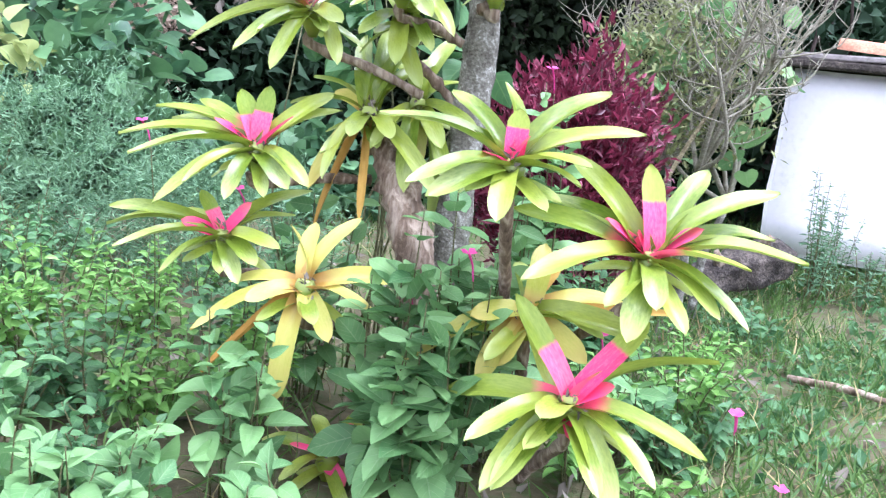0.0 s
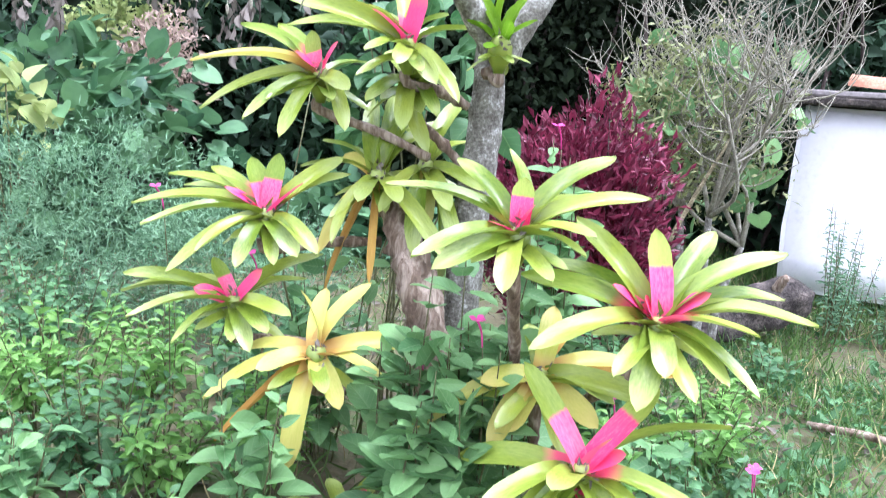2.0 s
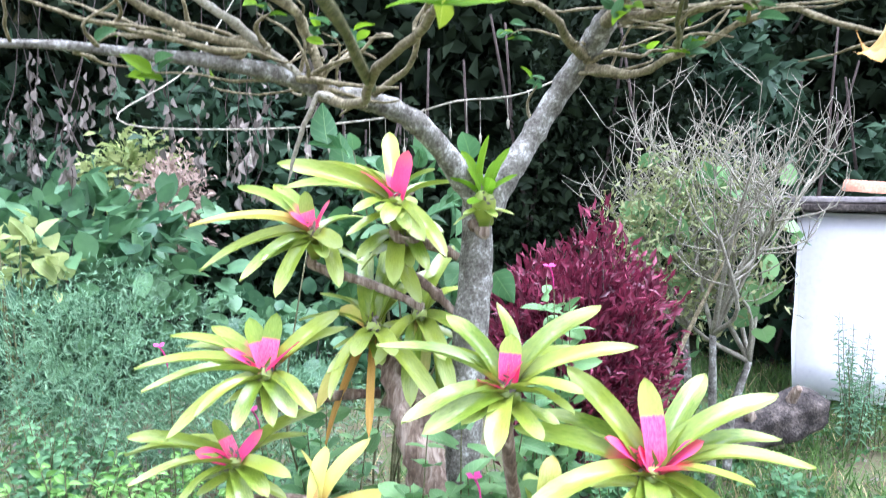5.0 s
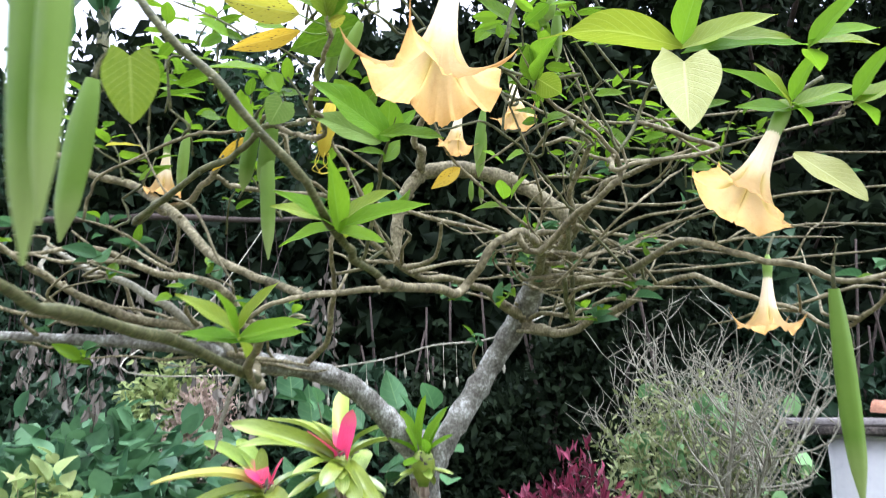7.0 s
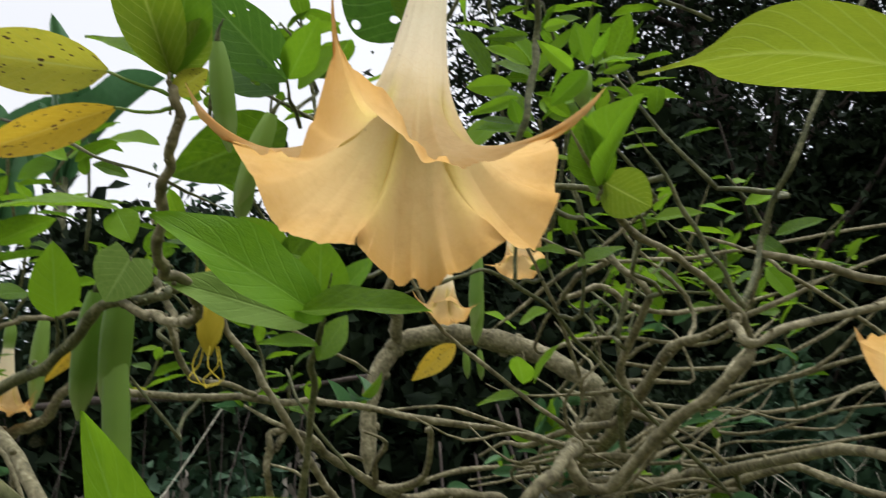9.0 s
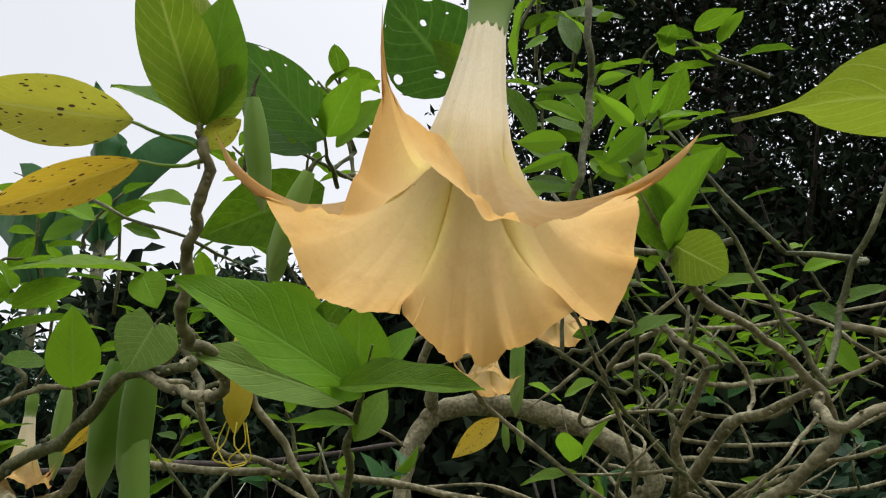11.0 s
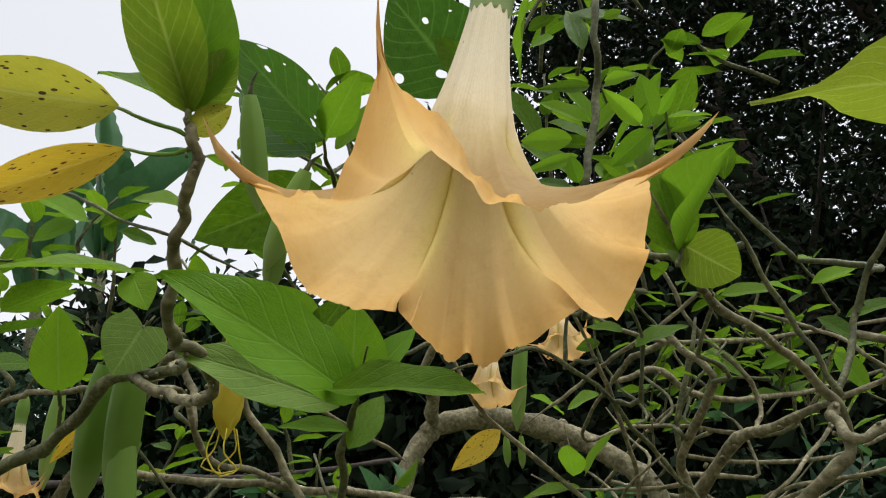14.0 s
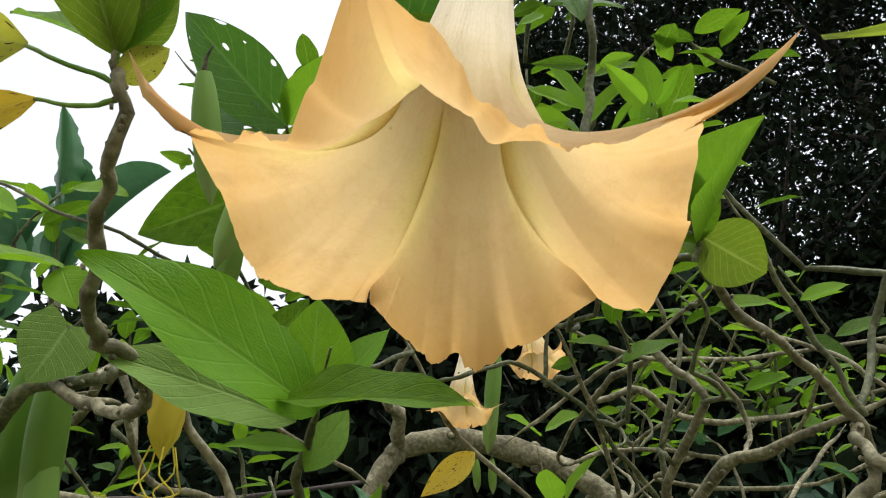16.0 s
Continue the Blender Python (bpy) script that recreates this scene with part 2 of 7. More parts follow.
HERB = leaf_material("herb_leaf", (0.065, 0.18, 0.03), (0.2, 0.4, 0.085), 0.35, 0.45, 0.25, (0.25, 0.42, 0.14), split=6)
HERB_BLUE = leaf_material("bluish_herb_leaf", (0.06, 0.165, 0.055), (0.21, 0.39, 0.14), 0.3, 0.5, 0.25, (0.28, 0.42, 0.2), split=6)
GRASS = leaf_material("grass_blade", (0.03, 0.085, 0.016), (0.12, 0.22, 0.05), 0.3, 0.6, gold=(0.1, (0.36, 0.3, 0.14)))
RED_LEAF = leaf_material("wine_red_leaf", (0.045, 0.007, 0.014), (0.24, 0.034, 0.072), 0.3, 0.42)
# near-black base colour: the deep shade among the trees is put into the leaves
SHADE_LEAF = leaf_material("shaded_tree_leaf", (0.005, 0.009, 0.005), (0.018, 0.029, 0.013), 0.08, 0.8, specular=0.06)
# low base colour: part of the shade below the trees is in it
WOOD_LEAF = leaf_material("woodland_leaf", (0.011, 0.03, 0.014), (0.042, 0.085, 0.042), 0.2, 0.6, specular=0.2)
DRY_LEAF = leaf_material("dry_hanging_leaf", (0.09, 0.08, 0.06), (0.23, 0.205, 0.165), 0.2, 0.8)
PALE_DRY = leaf_material("faded_pinkish_leaf", (0.3, 0.22, 0.17), (0.5, 0.4, 0.31), 0.3, 0.8)
PINK_FLOWER = leaf_material("magenta_petal", (0.6, 0.05, 0.25), (0.75, 0.1, 0.4), 0.3, 0.5)
BANANA = leaf_material("banana_leaf", (0.05, 0.14, 0.05), (0.09, 0.22, 0.08), 0.4, 0.4, 0.3, (0.1, 0.22, 0.08), split=30)


def petal_material():
    """Peach petals, cream towards the tube, with yellow-green ribs and faint branching veins."""
    m, nt, bsdf, out = nodes_of("peach_petal")
    uv = nt.nodes.new("ShaderNodeUVMap").outputs[0]
    sep = nt.nodes.new("ShaderNodeSeparateXYZ")
    nt.links.new(uv, sep.inputs[0])
    u, v = sep.outputs[0], sep.outputs[1]
    cloud = texture_noise(nt, 30.0, 5)
    body = ramp(nt, arith(nt, "MULTIPLY_ADD", arith(nt, "SUBTRACT", cloud, 0.5), 0.3, arith(nt, "ADD", v, 0.05)), [(0.02, (0.5, 0.5, 0.25)), (0.1, (0.86, 0.78, 0.54)), (0.34, (0.8, 0.68, 0.44)), (0.5, (0.67, 0.52, 0.24)), (0.72, (0.67, 0.465, 0.195)), (0.9, (0.66, 0.415, 0.145)), (1.0, (0.64, 0.37, 0.105))])
    rib = arith(nt, "ABSOLUTE", arith(nt, "SUBTRACT", arith(nt, "FRACT", arith(nt, "MULTIPLY", u, 5.0)), 0.5))
    near = ramp(nt, rib, [(0.0, (1, 1, 1)), (0.2, (0, 0, 0))])
    fade = ramp(nt, v, [(0.36, (0, 0, 0)), (0.46, (1, 1, 1)), (0.72, (0.7, 0.7, 0.7)), (0.9, (0, 0, 0))])
    colour = blend(nt, arith(nt, "MULTIPLY", arith(nt, "MULTIPLY", near, fade), 0.75), body, (0.76, 0.65, 0.17))
    vein = node(nt, "TexWave", Scale=26.0, Distortion=6.0, Detail=3.0)
    nt.links.new(uv, vein.inputs["Vector"])
    colour = blend(nt, arith(nt, "MULTIPLY", vein.outputs["Fac"], 0.13), colour, (0.7, 0.42, 0.18))
    mottle = ramp(nt, texture_noise(nt, 16.0, 6, 0.65), [(0.4, (0, 0, 0)), (0.64, (1, 1, 1))])
    colour = blend(nt, arith(nt, "MULTIPLY", mottle, 0.3), colour, (0.84, 0.64, 0.34))
    net = node(nt, "TexVoronoi", Scale=38.0)
    net.feature = "DISTANCE_TO_EDGE"
    nt.links.new(uv, net.inputs["Vector"])
    mesh_lines = ramp(nt, net.outputs["Distance"], [(0.0, (1, 1, 1)), (0.07, (0, 0, 0))])
    colour = blend(nt, arith(nt, "MULTIPLY", mesh_lines, 0.14), colour, (0.56, 0.33, 0.1))
    speck = node(nt, "TexVoronoi", Scale=7.0)
    nt.links.new(uv, speck.inputs["Vector"])
    colour = blend(nt, arith(nt, "MULTIPLY", ramp(nt, speck.outputs["Distance"], [(0.03, (1, 1, 1)), (0.06, (0, 0, 0))]), 0.6), colour, (0.3, 0.14, 0.05))
    bruise = ramp(nt, texture_noise(nt, 45.0, 5, 0.7), [(0.52, (0, 0, 0)), (0.72, (1, 1, 1))])
    outer = ramp(nt, v, [(0.5, (0, 0, 0)), (0.7, (1, 1, 1))])
    colour = blend(nt, arith(nt, "MULTIPLY", arith(nt, "MULTIPLY", bruise, outer), 0.4), colour, (0.46, 0.25, 0.08))
    worn = ramp(nt, arith(nt, "MULTIPLY_ADD", cloud, 0.08, v), [(1.035, (0, 0, 0)), (1.06, (1, 1, 1))])
    colour = blend(nt, arith(nt, "MULTIPLY", worn, 0.4), colour, (0.36, 0.18, 0.06))
    nt.links.new(colour, bsdf.inputs["Base Color"])
    bsdf.inputs["Roughness"].default_value = 0.6
    bsdf.inputs["Specular IOR Level"].default_value = 0.25
    bump(nt, bsdf, arith(nt, "MULTIPLY_ADD", vein.outputs["Fac"], 0.07, cloud), 0.5, 0.0025)
    trans = nt.nodes.new("ShaderNodeBsdfTranslucent")
    nt.links.new(colour, trans.inputs["Color"])
    mix = node(nt, "MixShader", Fac=0.5)
    nt.links.new(ramp(nt, v, [(0.34, (0.12, 0.12, 0.12)), (0.6, (0.66, 0.66, 0.66))]), mix.inputs[0])
    nt.links.new(bsdf.outputs[0], mix.inputs[1])
    nt.links.new(trans.outputs[0], mix.inputs[2])
    nt.links.new(mix.outputs[0], out.inputs["Surface"])
    return m


PETAL = petal_material()
WILT = leaf_material("wilted_yellow_petal", (0.66, 0.52, 0.03), (0.8, 0.68, 0.1), 0.4, 0.6)


# ---- mesh tools ----
rng = np.random.default_rng(7)


def mesh_of(name, verts, faces, uvs=None, smooth=True):
    me = bpy.data.meshes.new(name)
    me.from_pydata(verts.tolist() if hasattr(verts, "tolist") else verts, [], faces.tolist() if hasattr(faces, "tolist") else faces)
    if uvs is not None:
        layer = me.uv_layers.new(name="UVMap")
        index = np.empty(len(me.loops), dtype=np.int32)
        me.loops.foreach_get("vertex_index", index)
        layer.data.foreach_set("uv", np.asarray(uvs, dtype=np.float32)[index].ravel())
    if smooth:
        me.polygons.foreach_set("use_smooth", np.ones(len(me.polygons), dtype=bool))
    me.update()
    return me


def item(name, me, material, parent=None, label="", m=None):
    ob = new(name, me)
    if material and not me.materials:
        me.materials.append(material)
    if parent is not None:
        ob.parent = parent
    if m is not None:
        ob.matrix_basis = m
    if label:
        tagged(ob, label)
    return ob


def thing(name, x, y, z, label, category, group="", kind="", turn=0.0):
    ob = new(name)
    ob.empty_display_size = 0.05
    ob.matrix_basis = pose(x, y, z, 0, 0, turn)
    return tagged(ob, label, category, group, kind)


def unit(v):
    v = np.asarray(v, float)
    return v / (np.linalg.norm(v) + 1e-9)


def blade(n=7, across=5, point=1.6, belly=0.42, fold=0.12, droop=0.25, wave=0.0, heart=0.0, seed=0, curl=0.0):
    """A leaf of length 1 along +y and width 1 along x, face up (+z): points, faces, own coordinates."""
    r = np.random.default_rng(seed)
    v = np.linspace(0, 1, n)
    shape = (v ** (belly / (1 - belly))) * (1 - v) * 1.0
    shape = np.maximum(shape, 0)
    shape = (np.sin(np.pi * v ** (np.log(0.5) / np.log(belly)))) ** (1 / point)
    shape[0], shape[-1] = 0.06 + heart * 0.6, 0.015
    u = np.linspace(-0.5, 0.5, across)
    phase = r.uniform(0, 6.28)
    pts, uvs = [], []
    for i, t in enumerate(v):
        for s in u:
            w = s * shape[i]
            back = heart * 0.22 * (abs(s) * 2) * (1 - t) ** 6 * (1.2 - abs(s))
            z = fold * abs(s) * 2 * shape[i] * 0.5 - droop * t * t - curl * (abs(s) * 2) ** 2 * shape[i]
            z += wave * np.sin(phase + t * 13 + s * 3) * abs(s) * 2
            pts.append((w, t - back, z))
            uvs.append((s + 0.5, t))
    faces = [(i * across + j, i * across + j + 1, (i + 1) * across + j + 1, (i + 1) * across + j) for i in range(n - 1) for j in range(across - 1)]
    return np.array(pts), np.array(faces), np.array(uvs)


def spread(shape, frames):
    """Many copies of one shape in one mesh. frames: n x 3 x 4 (columns x, y, z, place)."""
    pts, faces, uvs = shape
    frames = np.asarray(frames)
    n, k = len(frames), len(pts)
    out = np.einsum("nij,kj->nki", frames[:, :, :3], pts) + frames[:, None, :, 3]
    face = (faces[None] + (np.arange(n) * k)[:, None, None]).reshape(-1, faces.shape[1])
    return out.reshape(-1, 3), face, np.tile(uvs, (n, 1))


def joined(sets):
    verts, faces, uvs, k = [], [], [], 0
    for v, f, t in sets:
        verts.append(v)
        faces.extend([tuple(i + k for i in face) for face in (f.tolist() if hasattr(f, "tolist") else f)])
        uvs.append(t)
        k += len(v)
    return np.concatenate(verts), faces, np.concatenate(uvs)


def frames_for(places, aims, faces_to, lengths, widths):
    """Leaf frames: bases, ways of the tips, face normals, lengths, widths."""
    y = aims / (np.linalg.norm(aims, axis=1, keepdims=True) + 1e-9)
    x = np.cross(y, faces_to)
    x /= np.linalg.norm(x, axis=1, keepdims=True) + 1e-9
    z = np.cross(x, y)
    return np.stack([x * widths[:, None], y * lengths[:, None], z * lengths[:, None], places], -1)


def curve_points(points, steps):
    """A smooth curve (Catmull-Rom) through x, y, z, radius rows."""
    p = np.asarray(points, float)
    p = np.vstack([2 * p[0] - p[1], p, 2 * p[-1] - p[-2]])
    p[0, 3], p[-1, 3] = p[1, 3], p[-2, 3]
    out = []
    for i in range(1, len(p) - 2):
        for t in np.linspace(0, 1, steps, endpoint=False):
            a, b, c, d = p[i - 1 : i + 3]
            out.append(0.5 * (2 * b + (c - a) * t + (2 * a - 5 * b + 4 * c - d) * t * t + (3 * b - a - 3 * c + d) * t**3))
    out.append(p[-2])
    return np.array(out)


def tube(points, steps=5, sides=8, rough=0.0, knots=0.0, seed=0):
    """A round limb along x, y, z, radius rows, closed at both ends, with uneven skin and swollen joints."""
    r = np.random.default_rng(seed)
    c = curve_points(points, steps)
    if knots:
        c[:, 3] *= 1 + knots * np.maximum(0, np.sin(np.arange(len(c)) * 1.9 + seed)) ** 6 + knots * 0.3 * r.normal(size=len(c))
    way = np.gradient(c[:, :3], axis=0)
    way /= np.linalg.norm(way, axis=1, keepdims=True) + 1e-9
    side = np.cross(way[0], (0.3, 0.2, 1.0))
    pts, uvs = [], []
    for i, q in enumerate(c):
        side = side - way[i] * (side @ way[i])
        side /= np.linalg.norm(side) + 1e-9
        other = np.cross(way[i], side)
        for k in range(sides):
            a = 2 * np.pi * k / sides
            radius = max(q[3], 0.0006) * (1 + rough * r.normal())
            pts.append(q[:3] + radius * (np.cos(a) * side + np.sin(a) * other))
            uvs.append((k / sides, i / len(c)))
    n = len(c)
    faces = [(i * sides + k, i * sides + (k + 1) % sides, (i + 1) * sides + (k + 1) % sides, (i + 1) * sides + k) for i in range(n - 1) for k in range(sides)]
    pts += [c[0, :3], c[-1, :3]]
    uvs += [(0.5, 0.0), (0.5, 1.0)]
    base = n * sides
    faces += [((k + 1) % sides, k, base, base) for k in range(sides)]
    faces += [((n - 1) * sides + k, (n - 1) * sides + (k + 1) % sides, base + 1, base + 1) for k in range(sides)]
    faces = [f if f[2] != f[3] else f[:3] for f in faces]
    return np.array(pts), faces, np.array(uvs)


LIMB_POINTS = []


def limb(points, material, parent, name="branch", label="", sides=8, rough=0.04, knots=0.25, steps=5, seed=None, scars=0.0, bend=0.8, grown=False):
    """One branch as a part. scars: share of the joints that carry a round leaf scar. Branches wait in BOUGHS until grow_boughs()."""
    if name == "branch" and not grown:
        BOUGHS.append((points, material, label, sides, rough, steps, scars, bend))
        return None
    seed = seed if seed is not None else int(abs(points[0][0] * 977 + points[-1][2] * 331)) % 9999
    r0 = np.random.default_rng(seed + 7)
    if name == "branch":
        points = [(x, y, z, r * (0.78 if r < 0.004 else 0.66)) for x, y, z, r in points]
        scars, knots = max(scars, 0.35), 0.16
    path = curve_points(points, steps)
    t = np.linspace(0, len(points), len(path))
    for wave, size in ((2.3, 0.7), (5.1, 0.45), (9.7, 0.2)):
        shift = np.sin(t[:, None] * wave + r0.uniform(0, 6.28, 3)) * size * bend
        path[:, :3] += shift * np.minimum(path[:, 3:4], 0.008) * np.clip(np.minimum(t, t[-1] - t), 0, 1)[:, None]
    LIMB_POINTS.extend(path.tolist())
    sets = [tube(path, 1, sides, rough, knots, seed)]
    if scars:
        r = np.random.default_rng(seed + 1)
        c = curve_points(points, steps)
        for i in range(1, len(c) - 1):
            if r.random() < scars:
                way = unit(c[i + 1, :3] - c[i - 1, :3])
                out = unit(np.cross(way, r.normal(size=3)))
                p, q = c[i, :3] + out * c[i, 3] * 0.8, c[i, 3]
                sets.append(tube([(*p, q * 0.5), (*(p + out * q * 0.35), q * 0.48), (*(p + out * q * 0.5), q * 0.4), (*(p + out * q * 0.42), q * 0.2)], 2, 7))
    v, f, u = joined(sets)
    return item(name, mesh_of(name, v, f, u), material, parent, label)


BOUGHS = []


def nearest_wood(place, skip=-1):
    """The nearest point of any waiting branch or of the grown limbs, and its distance."""
    best, far = None, 9.0
    for k, paths in enumerate(WOOD):
        if k != skip:
            d = np.linalg.norm(paths[:, :3] - place, axis=1)
            if d.min() < far:
                best, far = paths[d.argmin()], float(d.min())
    return best, far


WOOD = []


def grow_boughs():
    """Builds the waiting branches; a loose thick end is led on to the nearest wood, a loose thin end runs out to a point."""
    trunk = np.array(LIMB_POINTS)
    WOOD.extend([curve_points(b[0], 6) for b in BOUGHS] + [trunk])
    for k, (points, material, label, sides, rough, steps, scars, bend) in enumerate(BOUGHS):
        points = [tuple(p) for p in points]
        for end in (0, -1):
            p = np.array(points[end])
            best, far = nearest_wood(p[:3], k)
            if far > 0.012 and p[3] > 0.0036 and far < 0.16:
                way = p[:3] - np.array(points[1 if end == 0 else -2][:3])
                mid = (p[:3] + best[:3]) / 2 + unit(way) * 0.1 * far
                extra = [(*mid, p[3]), (*best[:3], p[3])]
                points = extra[::-1] + points if end == 0 else points + extra
            elif far > 0.012:
                way = unit(p[:3] - np.array(points[1 if end == 0 else -2][:3]))
                extra = [(*(p[:3] + way * 0.05), p[3] * 0.12)]
                points = extra + points if end == 0 else points + extra
        limb(points, material, tree, "branch", label, sides, rough, 0.25, steps, None, scars, bend, True)


def one_leaf(shape, base, tip, width, face, material, parent, name="leaf", label=""):
    """One leaf object from base to tip with the given width and way that its face looks."""
    base, tip = np.array(base, float), np.array(tip, float)
    length = np.linalg.norm(tip - base)
    fr = frames_for(base[None], (tip - base)[None], np.array([face], float), np.array([length]), np.array([width]))[0]
    m = Matrix([(*[float(a) for a in row],) for row in np.vstack([fr, [0, 0, 0, 1]])])
    return item(name, shape_mesh(shape, material), material, parent, label, m)


def arched(rise):
    """A leaf with a keeled, bowed blade and a drawn-out point."""
    v, f, t = blade(17, 7, 0.75, 0.38, 0.1, 0.0, 0.01, seed=8)
    v[:, 0] *= np.interp(v[:, 1], [0, 0.68, 0.8, 1], [1, 1, 0.42, 0.6])
    v[:, 2] += rise * np.sin(np.pi * v[:, 1]) ** 1.2
    return v, f, t


SHAPES = {
    "broad": blade(13, 7, 1.25, 0.42, 0.16, 0.1, 0.015, seed=1),
    "cupped": blade(13, 9, 1.2, 0.45, 0.6, 0.05, 0.02, seed=2),
    "heart": blade(13, 9, 1.4, 0.3, 0.14, 0.06, 0.01, 1.0, seed=3),
    "long": blade(13, 7, 1.1, 0.42, 0.14, 0.12, 0.012, seed=4),
    "wavy": blade(17, 9, 1.3, 0.45, 0.14, 0.12, 0.02, seed=5),
    "arched": arched(0.13),
    "flat": blade(13, 7, 1.35, 0.45, 0.12, 0.05, 0.012, seed=6),
}
MESHES = {}


def shape_mesh(shape, material):
    key = (shape, material.name)
    if key not in MESHES:
        v, f, t = SHAPES[shape]
        MESHES[key] = mesh_of(shape + "_leaf", v, f, t)
        MESHES[key].materials.append(material)
    return MESHES[key]


def random_ways(n, up=0.0):
    d = rng.normal(size=(n, 3))
    d[:, 2] += up
    return d / np.linalg.norm(d, axis=1, keepdims=True)


def foliage(places, size, slim, up=0.3, shape=None, jitter=0.35, out=None, facing=1.0):
    """Leaves at the given places, tips outwards or at random, faces mostly to the sky."""
    n = len(places)
    aims = random_ways(n, up * 0.3)
    if out is not None:
        aims = aims * 0.7 + out
    faces = random_ways(n, facing)
    lengths = size * rng.uniform(1 - jitter, 1 + jitter, n)
    return spread(shape or blade(4, 3, 1.3, 0.42, 0.2, 0.2), frames_for(places, aims, faces, lengths, lengths * slim))


# ---- ground ----
def ground_height(x, y):
    return 0.05 * np.sin(x * 0.9 + 0.5) * np.cos(y * 0.7) * np.clip((y - 1) / 3, 0, 1) + 0.1 * np.clip((y - 4.2) / 2, 0, 1)


def build_ground():
    axis = np.concatenate([-np.geomspace(900, 8, 14), np.linspace(-7, 7, 57), np.geomspace(8, 900, 14)])
    gx, gy = np.meshgrid(axis, axis + 3)
    z = ground_height(gx, gy) * np.exp(-((gx / 14) ** 2)) + 0.015 * np.sin(gx * 9.1) * np.cos(gy * 7.7)
    n = len(axis)
    verts = np.stack([gx, gy, z], -1).reshape(-1, 3)
    faces = [(j * n + i, j * n + i + 1, (j + 1) * n + i + 1, (j + 1) * n + i) for j in range(n - 1) for i in range(n - 1)]
    ob = item("ground", mesh_of("ground", verts, faces, verts[:, :2]), SOIL)
    tagged(ob, "dark garden soil with patches of trodden earth", "ground", kind="structure")


build_ground()



# ---- angel's trumpet tree ----
HERO_LOBES = [(-103, 0.56, 0.33, 0.68, 0.57, 0.3), (-25, 0.68, 0.1, 0.9, 0.26, 0.42), (47, 0.56, -0.01, 0.6, 0.12, 0.2), (123, 0.6, -0.02, 0.66, 0.12, 0.2), (191, 0.71, 0.16, 0.97, 0.42, 0.1)]
HERO_WEBS = [(-133, 0.47, -0.05), (-118, 0.48, 0.1), (-95, 0.55, 0.22), (-85, 0.52, 0.18), (-76, 0.52, 0.1), (-69, 0.54, 0.0), (-63, 0.58, -0.15), (-44, 0.57, -0.05), (-7, 0.63, 0.18), (11, 0.63, 0.08), (30, 0.6, -0.1), (66, 0.45, -0.18), (83, 0.42, -0.22), (104, 0.42, -0.24), (140, 0.7, -0.03), (147, 0.7, -0.06), (158, 0.7, 0.0), (173, 0.7, 0.12)]

SIDE_LOBES = [(20, 0.56, 0.08, 0.64, 0.12), (92, 0.56, 0.05, 0.62, 0.1), (164, 0.62, 0.22, 0.68, 0.34), (236, 0.58, 0.14, 0.64, 0.2), (308, 0.55, -0.02, 0.62, -0.08)]
SIDE_WEBS = [(56, 0.52, -0.02), (128, 0.55, 0.06), (200, 0.58, 0.12), (272, 0.52, -0.02), (344, 0.54, -0.04)]
tree = thing("angels_trumpet_tree", 0.1, 2.6, 0.0, "small leaning angel's trumpet tree with tangled bare branches and peach flowers", "tree")
tree.matrix_basis = Matrix.Identity(4)


def axis_frame(top, mouth, turn):
    """Place at the mouth, z up towards the stalk, x to the east."""
    top, mouth = Vector(top), Vector(mouth)
    z = (top - mouth).normalized()
    x = (Vector((1, 0, 0)) - z * z.x).normalized()
    q = Matrix((x, z.cross(x), z)).transposed().to_4x4()
    return Matrix.Translation(mouth) @ q @ pose(0, 0, 0, 0, 0, turn)


def between_angles(a, angles, values):
    """Smooth step from value to value round the rim."""
    order = np.argsort(angles)
    x, y = np.asarray(angles, float)[order], np.asarray(values, float)[order]
    x = np.concatenate([[x[-1] - 2 * np.pi], x, [x[0] + 2 * np.pi]])
    y = np.concatenate([[y[-1]], y, [y[0]]])
    a = (a - x[0]) % (2 * np.pi) + x[0]
    i = np.clip(np.searchsorted(x, a, side="right") - 1, 0, len(x) - 2)
    f = (a - x[i]) / (x[i + 1] - x[i])
    f = 0.6 * f + 0.4 * (f * f * (3 - 2 * f))
    return y[i] * (1 - f) + y[i + 1] * f


